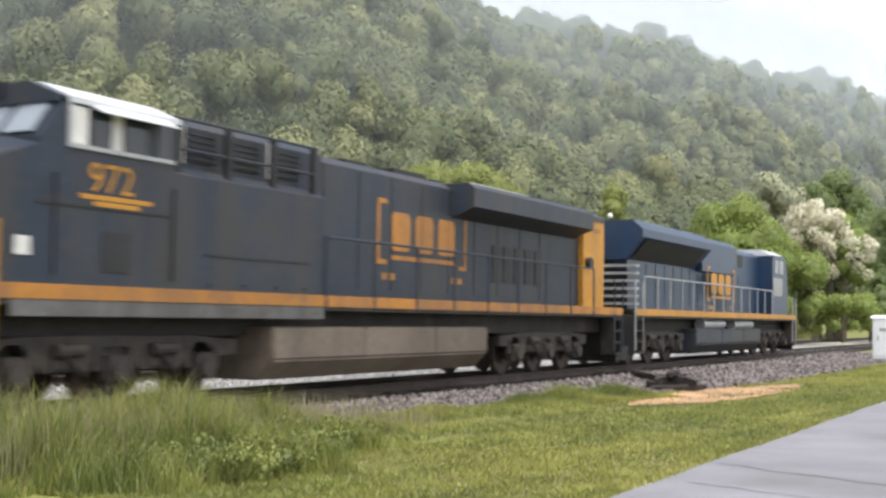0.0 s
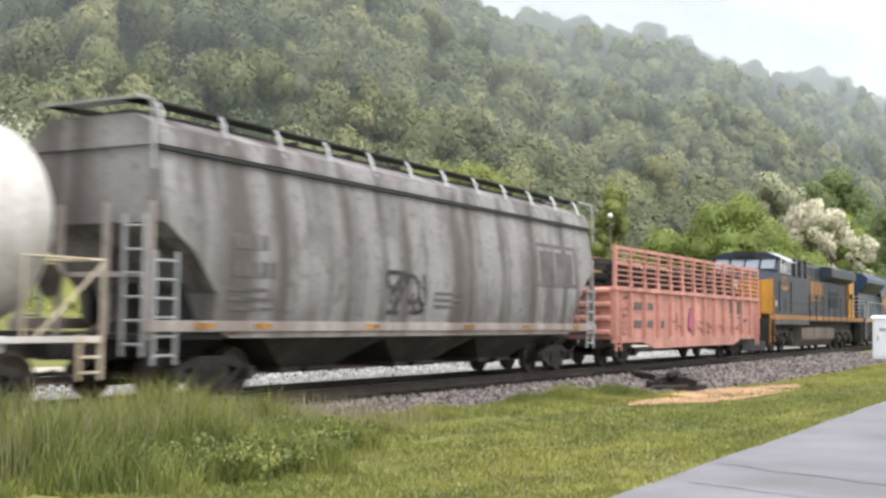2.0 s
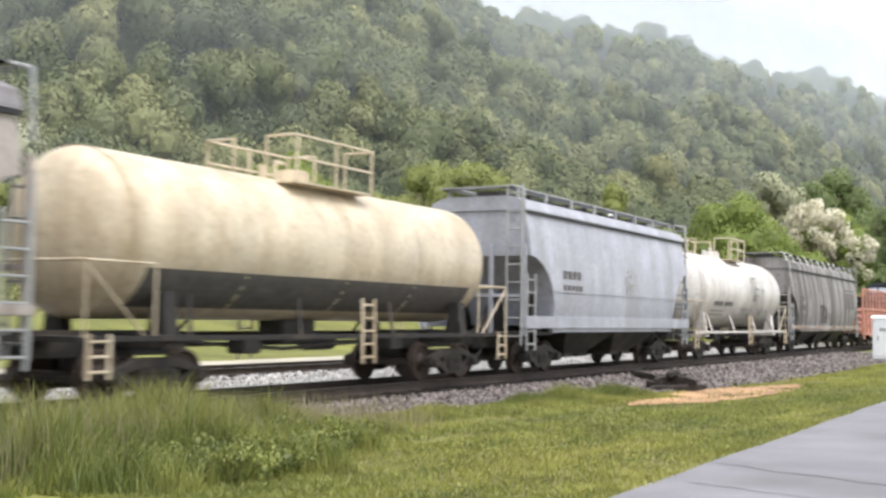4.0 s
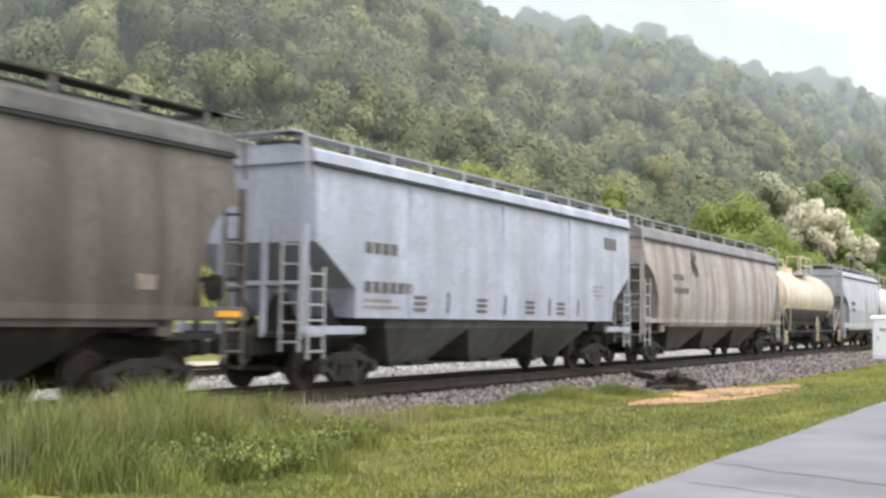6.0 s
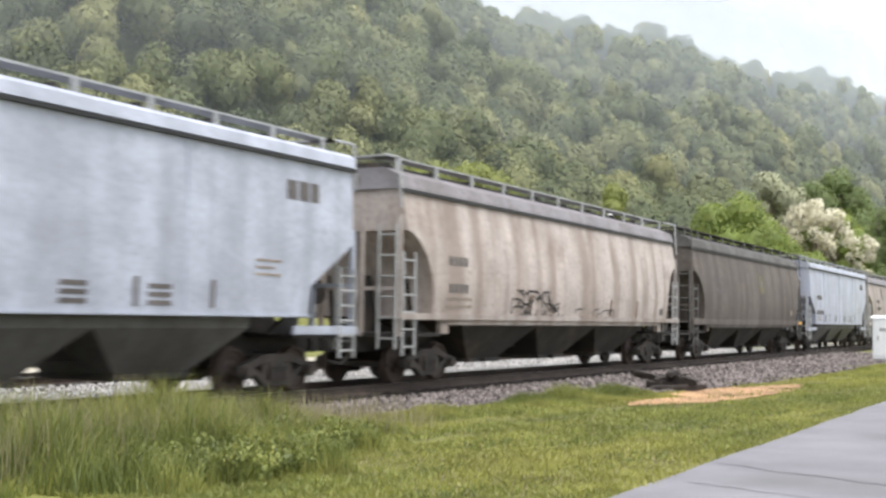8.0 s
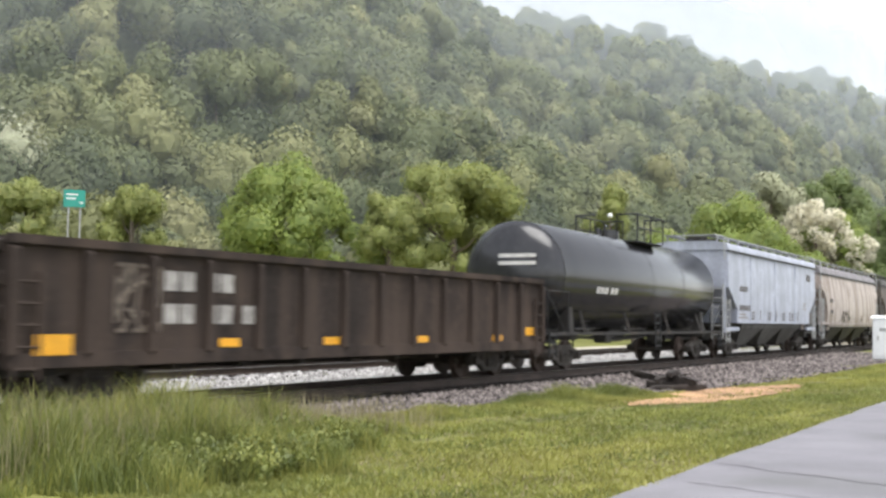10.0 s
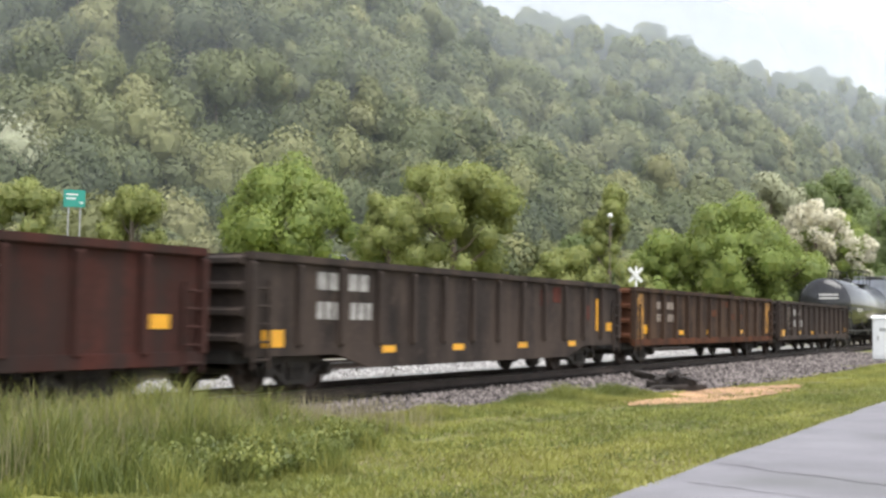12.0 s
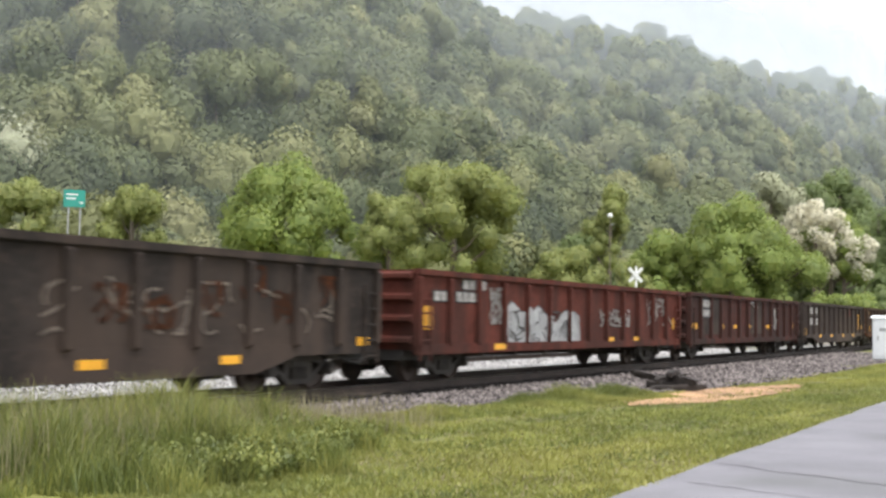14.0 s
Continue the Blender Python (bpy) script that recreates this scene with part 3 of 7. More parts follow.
def tussock(name, cx, cy, count, reach, rise, material, label, seed):
    """A clump of long blades that arch up, out and down."""
    rng = np.random.default_rng(seed)
    t = np.linspace(0, 1, 6)
    a = rng.uniform(0, 6.283, count)
    out = reach * rng.uniform(0.3, 1.0, count)
    up = rise * rng.uniform(0.6, 1.0, count)
    root = rng.normal(size=(count, 2)) * 0.09
    px = cx + root[:, :1] + np.cos(a)[:, None] * out[:, None] * t ** 1.3
    py = cy + root[:, 1:] + np.sin(a)[:, None] * out[:, None] * t ** 1.3
    pz = GROUND + up[:, None] * (2.1 * t - 1.25 * t ** 2.4)
    w = 0.007 * (1 - 0.85 * t)[None, :]
    dx, dy = -np.sin(a)[:, None] * w, np.cos(a)[:, None] * w
    v = np.stack([np.stack([px - dx, py - dy, pz], -1), np.stack([px + dx, py + dy, pz], -1)], 2).reshape(count, 12, 3)
    i = (np.arange(count) * 12)[:, None, None]
    f = i + np.array([(2 * k, 2 * k + 1, 2 * k + 3, 2 * k + 2) for k in range(5)])[None]
    ob = mesh_from(name, v.reshape(-1, 3), f.reshape(-1, 4), material, np.repeat(rng.uniform(0.2, 0.8, count), 5))
    return tagged(ob, label, "grass", kind="stuff")


def grasses():
    rng = np.random.default_rng(3)
    # short mown lawn, thinner with distance
    k = 190000
    x = 7.5 + 50 * rng.random(k) ** 2.0
    y = -9.95 + 7.1 * rng.random(k)
    bare = np.abs(y - dirt_middle(x)) < dirt_half(x) + 0.25 * np.sin(x * 1.9) + 0.15 * np.sin(x * 5.7 + y)
    keep = ~(bare & (rng.random(k) < 0.93)) & (y < toe(x) + 0.05 + 0.2 * np.sin(x * 2.1) + 0.15 * np.sin(x * 5.3))
    x, y = x[keep], y[keep]
    h = (0.012 + 0.045 * lumpy(x, y)) * rng.uniform(0.5, 1.5, len(x)) * (1 + 0.012 * x)
    patchy = 0.55 * lumpy(x, y, 0.35) + 0.45 * lumpy(x * 0.6 + 3, y * 1.9, 0.8) + 0.3 * lumpy(x, y, 0.11) + 0.12
    blades("lawn_grass", np.stack([x, y, np.full(len(x), GROUND - 0.03)], -1), h + 0.03, 0.011, 0.9, M["blade"], "short mown yellow-green lawn grass with darker patches", 4,
           np.clip(0.1 + 0.68 * patchy + rng.uniform(-0.2, 0.2, len(x)), 0, 0.85))
    # clover and coarse patches in the lawn
    k = 26000
    x, y = 8.0 + 22 * rng.random(k) ** 1.5, -9.9 + 5.6 * rng.random(k)
    keep = (lumpy(x * 0.8, y * 2.2, 1.1) > 0.66) & (y < unmown(x))
    x, y = x[keep], y[keep]
    blades("coarse_grass", np.stack([x, y, np.full(len(x), GROUND - 0.02)], -1), rng.uniform(0.04, 0.1, len(x)), 0.009, 0.9, M["blade"], "coarser dark green patches in the lawn", 14, rng.uniform(0.0, 0.35, len(x)))
    # dry straw among the mown grass
    k = 22000
    x, y = 8.0 + 26 * rng.random(k) ** 1.5, -9.9 + 6.0 * rng.random(k)
    keep = (y < np.minimum(unmown(x), toe(x))) & (rng.random(k) < 0.25 + lumpy(x * 1.3 + 2, y * 1.7, 0.5))
    x, y = x[keep], y[keep]
    blades("dry_grass", np.stack([x, y, np.full(len(x), GROUND - 0.02)], -1), rng.uniform(0.025, 0.07, len(x)), 0.009, 1.1, M["seed"], "dry straw-coloured clippings in the lawn", 18)
    # tall unmown grass along the ballast
    k = 90000
    x = 5.5 + 10.5 * rng.random(k)
    y = -7.0 + 4.9 * rng.random(k)
    edge = unmown(x) + 0.3 * np.sin(x * 2.9) + 0.2 * np.sin(x * 6.1)
    crest = np.clip((14.9 - x) / 3.2, 0.0, 1.0) ** 0.8
    keep = (y > edge) & (y < np.minimum(-2.3, toe(x) + 0.55 * crest)) & (rng.random(k) < 0.45 + 0.55 * lumpy(x, y, 1.7))
    x, y, edge, crest = x[keep], y[keep], edge[keep], crest[keep]
    rise = np.clip((y - edge) / 2.2, 0, 1)
    h = (0.1 + (0.12 + 0.38 * rise) * crest) * (0.55 + 0.75 * lumpy(x, y, 1.9)) * rng.uniform(0.5, 1.3, len(x))
    tint = np.clip(0.22 + 0.36 * (x - 7) / 8 + 0.5 * (lumpy(x, y, 2.3) - 0.5) + rng.uniform(-0.3, 0.45, len(x)), 0, 0.95)
    blades("tall_grass", np.stack([x, y, np.full(len(x), GROUND - 0.03)], -1), h + 0.03, 0.006, 0.75, M["blade"], "tall lush unmown grass growing beside the track bed", 5, tint)
    # rough tufts further along the ballast edge
    k = 52000
    x = 14.5 + 10.8 * rng.random(k)
    y = toe(x) + 0.05 - 1.5 * rng.random(k) ** 1.2
    swell = np.interp(x, [14.5, 15.6, 16.6, 18.0, 19.0, 19.8, 21.5, 24.2, 25.3], [0.1, 0.04, 0.16, 0.12, 0.02, 0.12, 0.24, 0.2, 0.04])
    h = swell * (0.45 + 1.0 * lumpy(x, y, 2.2)) * rng.uniform(0.45, 1.3, k) * np.clip((toe(x) + 0.1 - y) / 0.4, 0.25, 1) * np.clip((y - toe(x) + 1.6) / 0.8, 0.2, 1)
    keep = h > 0.02
    blades("rough_grass", np.stack([x, y, np.full(k, GROUND - 0.03)], -1)[keep], h[keep] + 0.03, 0.006, 0.8, M["blade"], "tufts of rough grass at the ballast edge", 6,
           np.clip(0.2 + 0.6 * lumpy(x, y, 1.4) + rng.uniform(-0.25, 0.25, k), 0, 1)[keep])
    # seed heads
    k = 2400
    x, y = 6.5 + 9.0 * rng.random(k), -5.2 + 2.7 * rng.random(k)
    h = rng.uniform(0.35, 0.8, k) * np.clip(1.2 - 0.07 * (x - 8), 0.45, 1.2)
    blades("grass_stalks", np.stack([x, y, np.full(k, GROUND)], -1), h, 0.0045, 0.4, M["seed"], "straw-coloured seeding grass stalks", 7)
    # leafy weeds with yellow-green tops
    quads, tint = [], []
    for _ in range(1500):
        wx, wy = rng.uniform(8.6, 15.0), rng.uniform(-6.7, -3.3)
        low_edge, far = float(unmown(wx)), float(toe(wx)) - 0.1
        if not low_edge + 0.1 < wy < far or rng.random() > float(lumpy(wx * 1.3, wy * 1.3)) + 0.25:
            continue
        hh = rng.uniform(0.1, 0.3) * min(1.0, max(0.35, (15.6 - wx) / 3.5))
        quads.append(crown(rng, (wx, wy, GROUND + hh * 0.75), (hh * 0.8, hh * 0.8, hh * 0.6), 44, 0.024, 9))
        tint.append(np.clip(rng.uniform(0.05, 0.55) + rng.uniform(-0.2, 0.2, 44), 0, 1))
    ob = quads_mesh("weeds", quads, M["blade"], tint)
    tagged(ob, "leafy green roadside weeds among the tall grass", "weeds", kind="stuff")
    tussock("grass_tussock", 10.15, -3.0, 260, 0.75, 0.5, M["blade"], "arching tussock of long grass against the track bed", 15)
    tussock("grass_tussock", 11.3, -3.25, 160, 0.5, 0.42, M["blade"], "smaller arching tussock of long grass", 16)
    tussock("grass_tussock", 8.9, -3.2, 160, 0.55, 0.5, M["blade"], "arching tussock of dark grass by the rails", 17)

grasses()


def stones(name, k, x0, xs, y0, y1, top, material, size, label, seed):
    """Loose crushed stone: eight-sided chips half sunk in the bed."""
    rng = np.random.default_rng(seed)
    x = x0 + xs * rng.random(k) ** 1.35
    y = rng.uniform(y0, y1, k)
    if y0 < -5:
        y = y1 + (toe(x) - 0.25 - y1) * rng.random(k)
    z = top(x, y)
    r = size * rng.uniform(0.55, 1.25, k) * (1 + 0.016 * (x - x0))
    oct_v = np.array([(1, 0, 0), (-1, 0, 0), (0, 1, 0), (0, -1, 0), (0, 0, 0.8), (0, 0, -0.8)], float)
    oct_f = np.array([(0, 2, 4), (2, 1, 4), (1, 3, 4), (3, 0, 4), (2, 0, 5), (1, 2, 5), (3, 1, 5), (0, 3, 5)])
    v = oct_v[None] * rng.uniform(0.6, 1.25, (k, 6, 1)) + rng.normal(size=(k, 6, 3)) * 0.14
    a = rng.uniform(0, 6.283, k)
    c, s = np.cos(a), np.sin(a)
    v = np.stack([v[..., 0] * c[:, None] - v[..., 1] * s[:, None], v[..., 0] * s[:, None] + v[..., 1] * c[:, None], v[..., 2]], -1)
    v = v * r[:, None, None] + np.stack([x, y, z + r * rng.uniform(0.0, 0.75, k)], -1)[:, None]
    f = (np.arange(k) * 6)[:, None, None] + oct_f[None]
    ob = mesh_from(name, v.reshape(-1, 3), f.reshape(-1, 3), material, np.repeat(rng.random(k), 8))
    return tagged(ob, label, "crushed stone", kind="stuff")


def bed(yc):
    return lambda x, y: np.interp(np.abs(y - yc), [0, 1.65, 2.4, 7], [-0.265, -0.265, GROUND - 0.012, GROUND - 0.02])


stones("ballast_stones", 60000, 8.0, 60, -6.3, -1.32, bed(0.0), M["stone"], 0.046, "loose grey crushed ballast stones on the shoulder", 8)
stones("ballast_stones", 20000, 11.0, 55, 0.9, 5.3, lambda x, y: np.interp(y, [0, 1.65, 2.5, 4.2, 5.2], [-0.18, -0.18, GROUND + 0.03, GROUND + 0.03, -0.185]), M["stone_new"], 0.042, "loose pale fresh ballast stones beyond the main track", 9)


def sand_patch():
    """Bare orange dirt where the lawn meets the ballast."""
    bm = bmesh.new()
    top, low = [], []
    for i in range(41):
        x = 21.5 + i * 0.275
        n1, n2 = noise.noise((x * 0.9, 0, 0)), noise.noise((x * 1.1, 5, 0))
        mid, half = float(dirt_middle(x)), float(dirt_half(x))
        top.append(bm.verts.new((x, mid + half * (1.1 + 0.5 * n1) + 0.02, GROUND + 0.012)))
        low.append(bm.verts.new((x, mid - half * (1.1 + 0.5 * n2) - 0.02, GROUND + 0.012)))
    for i in range(40):
        bm.faces.new((low[i], low[i + 1], top[i + 1], top[i]))
    tagged(place("dirt_patch", bm, M["sand"]), "bare orange sandy dirt at the lawn edge", "dirt", kind="structure")


sand_patch()


def old_timbers():
    """Broken, charred sleepers dumped on the ballast shoulder."""
    rng = random.Random(9)
    heaps = (("broken dark timber sleeper lying on the ballast", 30.5, -3.15, -0.1, 41, ((0, 0, 0, 2.4, 0.22, 0.15, 0, -2), (-0.5, -0.26, 0.0, 1.1, 0.16, 0.12, 14, 2))),
             ("heap of charred broken timber sleepers on the ballast", 27.0, -4.95, -0.17, 118,
              ((0, -0.26, 0.02, 1.2, 0.22, 0.16, 6, 2), (0.1, 0.05, 0.04, 1.0, 0.22, 0.18, -11, -4), (-0.1, 0.3, 0.0, 1.3, 0.2, 0.15, 3, 3), (0.05, -0.1, 0.19, 0.9, 0.22, 0.17, 28, 7), (-0.2, 0.2, 0.18, 0.7, 0.2, 0.16, -35, -9), (0.0, 0.05, 0.33, 0.6, 0.18, 0.12, 60, 5))))
    for label, x, y, z, rz, pieces in heaps:
        thing = tagged(empty("old_timber", x, y, z), label, "timber", "old timbers")
        thing.rotation_euler = (0, 0, radians(rz))
        for px, py, pz, l, w, h, tz, ty in pieces:
            bm = bmesh.new()
            k = 7
            rings = []
            for i in range(k):
                f = i / (k - 1)
                g = 1.0 if 0 < i < k - 1 else 0.75
                rings.append([(l * (f - 0.5) + rng.uniform(-0.04, 0.04), sy * w / 2 * g + rng.uniform(-0.02, 0.02), sz * h / 2 * g + rng.uniform(-0.02, 0.02)) for sy, sz in ((-1, -1), (1, -1), (1.05, 0.3), (1, 1), (-1, 1), (-1.05, 0.2))])
            loft(bm, rings)
            bmesh.ops.transform(bm, matrix=pose(px, py, pz, 0, ty, tz), verts=bm.verts[:])
            part("timber_piece", bm, M["timber"], thing)

old_timbers()


def cabinet():
    """The white equipment cabinet on its plinth."""
    thing = tagged(empty("signal_cabinet", 54.9, -6.45, GROUND), "white painted metal signal cabinet on a concrete base", "cabinet")
    bm = bmesh.new()
    box(bm, -0.55, 0.55, -1.3, 1.3, -0.03, 0.12, 0.02)
    part("plinth", bm, M["ballast_new"], thing)
    bm = bmesh.new()
    box(bm, -0.5, 0.5, -1.25, 1.25, 0.12, 1.94, 0.025)
    part("body", bm, M["white_paint"], thing)
    bm = bmesh.new()
    extrude_y(bm, [(-0.56, 1.94), (0.56, 1.94), (0.5, 2.0), (0, 2.06), (-0.5, 2.0)], -1.31, 1.31)
    part("roof", bm, M["white_paint"], thing)
    for y in (-0.6, 0.6):
        bm = bmesh.new()
        box(bm, -0.525, -0.5, y - 0.55, y + 0.55, 0.25, 1.85, 0.008)
        door = part("door", bm, M["white_paint"], thing)
        bm = bmesh.new()
        box(bm, -0.56, -0.525, y + 0.38, y + 0.44, 0.95, 1.15, 0.008)
        part("handle", bm, M["galv"], door)
        bm = bmesh.new()
        box(bm, -0.53, -0.524, y + 0.05, y + 0.35, 1.35, 1.5)
        part("notice_plate", bm, M["galv"], door)


cabinet()


def crossbuck():
    z0 = float(valley(np.array(70.5), np.array(11.65)))
    thing = tagged(empty("crossbuck_sign", 70.5, 11.65, z0), "weathered white wooden railway crossbuck on a post", "sign")
    bm = bmesh.new()
    box(bm, -0.06, 0.06, -0.06, 0.06, -0.2, 4.9 - z0, 0.01)
    part("post", bm, M["sign_white"], thing)
    for a in (-45, 45):
        bm = bmesh.new()
        box(bm, -0.02, 0.02, -0.62, 0.62, -0.11, 0.11, 0.008)
        bmesh.ops.transform(bm, matrix=pose(-0.08 - (0.045 if a > 0 else 0), 0, 4.33 - z0, a, 0, 0), verts=bm.verts[:])
        part("crossbuck_board", bm, M["sign_white"], thing)


crossbuck()


def lamp_pole():
    z0 = float(valley(np.array(83.6), np.array(18.5)))
    thing = tagged(empty("street_lamp", 83.6, 18.5, z0), "thin grey pole with a small white globe lamp", "street lamp")
    bm = bmesh.new()
    tube(bm, [(0, 0, -0.2), (0, 0, 9.3 - z0)], [0.05, 0.035], 8)
    part("pole", bm, M["bark"], thing)
    bm = bmesh.new()
    bmesh.ops.create_icosphere(bm, subdivisions=2, radius=0.2, matrix=Matrix.Translation((0, 0, 9.45 - z0)))
    part("globe", bm, M["sign_white"], thing, smooth=True)
    bm = bmesh.new()
    rod(bm, [(0, 0, 8.6 - z0), (-0.35, -0.3, 8.75 - z0)], 0.03)
    box(bm, -0.5, -0.25, -0.4, -0.2, 8.68 - z0, 8.8 - z0, 0.02)
    part("bracket", bm, M["galv"], thing)


lamp_pole()


def road_sign():
    z0 = float(valley(np.array(61.0), np.array(51.9)))
    thing = tagged(empty("road_sign", 61.0, 51.9, z0), "green road sign with pale lettering on two posts", "road sign")
    thing.rotation_euler = (0, 0, radians(-40))
    for x in (-0.42, 0.42):
        bm = bmesh.new()
        box(bm, x - 0.05, x + 0.05, -0.05, 0.05, -0.4, 10.3 - z0, 0.008)
        part("post", bm, M["galv"], thing)
    bm = bmesh.new()
    box(bm, -0.8, 0.75, -0.1, -0.06, 9.15 - z0, 10.45 - z0, 0.02)
    panel = part("sign_panel", bm, M["sign_green"], thing)
    for k, (a, b) in enumerate(((-0.6, 0.25), (-0.6, 0.1), (0.35, 0.6))):
        bm = bmesh.new()
        box(bm, a, b, -0.108, -0.1, 10.05 - z0 - k * 0.3, 10.15 - z0 - k * 0.3)
        part("lettering_bar", bm, M["sign_white"], panel)


road_sign()


# ---- the train ----
SPEED = 21.08
TRAIN = []
SHARED = {}


def paint(name, base, dirt, amount=0.25, streaks=0.5, rough=0.55, scale=0.9, metal=0.0, spec=0.4, vary=0.16):
    return mat(name, base, rough, metal, spec=spec, vary=vary, scale=scale, fine=9, bump=0.06, dirt=dirt, dirt_amount=amount, streaks=streaks)


P = {
    "blue": paint("loco_blue", (0.013, 0.036, 0.082), (0.03, 0.038, 0.055), 0.1, 0.3, 0.4, 0.9, 0.0, 0.4),
    "slate": paint("loco_slate", (0.026, 0.034, 0.05), (0.052, 0.046, 0.041), 0.3, 0.55, 0.5, 0.9, 0.0, 0.3),
    "gold": paint("loco_gold", (0.48, 0.22, 0.02), (0.28, 0.14, 0.04), 0.1, 0.3, 0.5),
    "gold_grimy": paint("grimy_gold", (0.4, 0.17, 0.03), (0.2, 0.1, 0.05), 0.4, 0.6, 0.6),
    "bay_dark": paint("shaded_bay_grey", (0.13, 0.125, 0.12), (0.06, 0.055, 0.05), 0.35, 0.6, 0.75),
    "roof_dust": paint("dusty_roof", (0.25, 0.235, 0.25), (0.13, 0.115, 0.11), 0.25, 0.4, 0.65),
    "tank_brown": paint("fuel_tank_grime", (0.17, 0.135, 0.105), (0.09, 0.07, 0.055), 0.3, 0.4, 0.7),
    "black": mat("dull_black", (0.016, 0.016, 0.017), 0.6, vary=0.3, scale=2, fine=20),
    "glass": mat("dark_glass", (0.03, 0.035, 0.04), 0.08, vary=0.05, scale=1, fine=0),
    "screen_glass": mat("windscreen_glass", (0.24, 0.27, 0.31), 0.12, vary=0.08, scale=1, fine=0),
    "roof_white": mat("pale_cab_roof", (0.55, 0.56, 0.58), 0.4, vary=0.1, scale=1, fine=8),
    "salmon": paint("faded_salmon", (0.62, 0.3, 0.24), (0.34, 0.16, 0.12), 0.22, 0.5, 0.7),
    "grime_grey": paint("grimy_grey", (0.285, 0.268, 0.262), (0.085, 0.07, 0.062), 0.3, 0.85, 0.7),
    "silver": paint("silver_grey", (0.41, 0.415, 0.47), (0.25, 0.25, 0.26), 0.2, 0.4, 0.45),
    "cream": paint("cream_white", (0.64, 0.605, 0.575), (0.34, 0.26, 0.2), 0.12, 0.3, 0.35),
    "buff": paint("buff_cream", (0.62, 0.53, 0.4), (0.3, 0.2, 0.1), 0.12, 0.35, 0.35),
    "offwhite": paint("dusty_offwhite", (0.4, 0.352, 0.328), (0.2, 0.155, 0.125), 0.25, 0.7, 0.65),
    "offwhite_two": paint("stained_offwhite", (0.48, 0.42, 0.39), (0.22, 0.165, 0.13), 0.22, 0.65, 0.65, 1.3),
    "ice": paint("pale_ice_blue", (0.42, 0.442, 0.52), (0.26, 0.27, 0.315), 0.15, 0.45, 0.5),
    "ice_two": paint("pale_sky_blue", (0.425, 0.447, 0.525), (0.25, 0.262, 0.305), 0.12, 0.4, 0.5, 1.4),
    "brown": paint("rusty_brown_grey", (0.135, 0.114, 0.1), (0.07, 0.054, 0.046), 0.3, 0.65, 0.7),
    "tank_black": paint("gloss_black_tank", (0.02, 0.02, 0.023), (0.045, 0.044, 0.046), 0.12, 0.3, 0.16, 0.9, 0.0, 0.55),
    "gon_black": paint("gondola_black", (0.034, 0.027, 0.024), (0.085, 0.062, 0.05), 0.3, 0.55, 0.85, 0.9, 0.0, 0.15, 0.25),
    "gon_dark": paint("gondola_dark_brown", (0.036, 0.025, 0.02), (0.1, 0.06, 0.038), 0.3, 0.6, 0.85, 1.4, 0.0, 0.15, 0.25),
    "gon_maroon": paint("gondola_maroon", (0.075, 0.025, 0.019), (0.034, 0.025, 0.022), 0.42, 0.7, 0.85, 0.7, 0.0, 0.15, 0.25),
    "gon_red": paint("gondola_red_oxide", (0.105, 0.031, 0.022), (0.04, 0.021, 0.017), 0.28, 0.55, 0.85, 1.2, 0.0, 0.15, 0.25),
    "gon_end": paint("gondola_soot", (0.032, 0.026, 0.023), (0.075, 0.053, 0.042), 0.35, 0.55, 0.85, 1.1, 0.0, 0.15, 0.25),
    "rust": paint("orange_rust", (0.12, 0.045, 0.022), (0.05, 0.028, 0.02), 0.35, 0.5, 0.9, 1.6, 0.0, 0.15, 0.25),
    "yellow": mat("reflector_yellow", (0.75, 0.36, 0.02), 0.45, vary=0.12, scale=3, fine=15),
    "dirty_yellow": mat("flaking_yellow", (0.4, 0.19, 0.03), 0.75, vary=0.35, scale=7.0, fine=14, dirt=(0.05, 0.032, 0.024), dirt_amount=0.5),
    "mark_white": mat("stencil_white", (0.62, 0.6, 0.57), 0.6, vary=0.15, scale=4, fine=15),
    "mark_mid": mat("worn_stencil_white", (0.34, 0.32, 0.3), 0.65, vary=0.3, scale=4, fine=15),
    "mark_pale": mat("faded_stencil", (0.27, 0.22, 0.18), 0.7, vary=0.25, scale=4, fine=15),
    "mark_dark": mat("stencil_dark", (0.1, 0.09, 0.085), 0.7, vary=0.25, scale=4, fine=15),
    "mark_soot": mat("soot_panel", (0.12, 0.105, 0.1), 0.7, vary=0.3, scale=2, fine=12),
    "lamp_glass": mat("lamp_glass", (0.75, 0.75, 0.72), 0.15, vary=0.05, scale=3, fine=0),
    "spray_silver": mat("sprayed_silver", (0.33, 0.33, 0.33), 0.55, vary=0.2, scale=3, fine=20),
    "spray_dark": mat("sprayed_dark", (0.07, 0.065, 0.065), 0.6, vary=0.2, scale=3, fine=20),
    "spray_pink": mat("sprayed_magenta", (0.5, 0.12, 0.22), 0.6, vary=0.2, scale=3, fine=20),
    "moss": mat("lime_stain", (0.15, 0.132, 0.075), 0.8, vary=0.3, scale=3, fine=20),
}


def shared(name, make, material, parent, m, label="", smooth=False):
    """A part whose mesh all its repeats share."""
    if name not in SHARED:
        bm = bmesh.new()
        make(bm)
        me = bpy.data.meshes.new(name)
        bm.normal_update()
        bm.to_mesh(me)
        bm.free()
        for one in material if isinstance(material, (list, tuple)) else (material,):
            me.materials.append(one)
        if smooth:
            me.shade_smooth()
        SHARED[name] = me
    ob = new(name.split("-")[0], SHARED[name])
    ob.parent = parent
    ob.matrix_basis = m
    if label:
        ob["label"] = label
    return ob


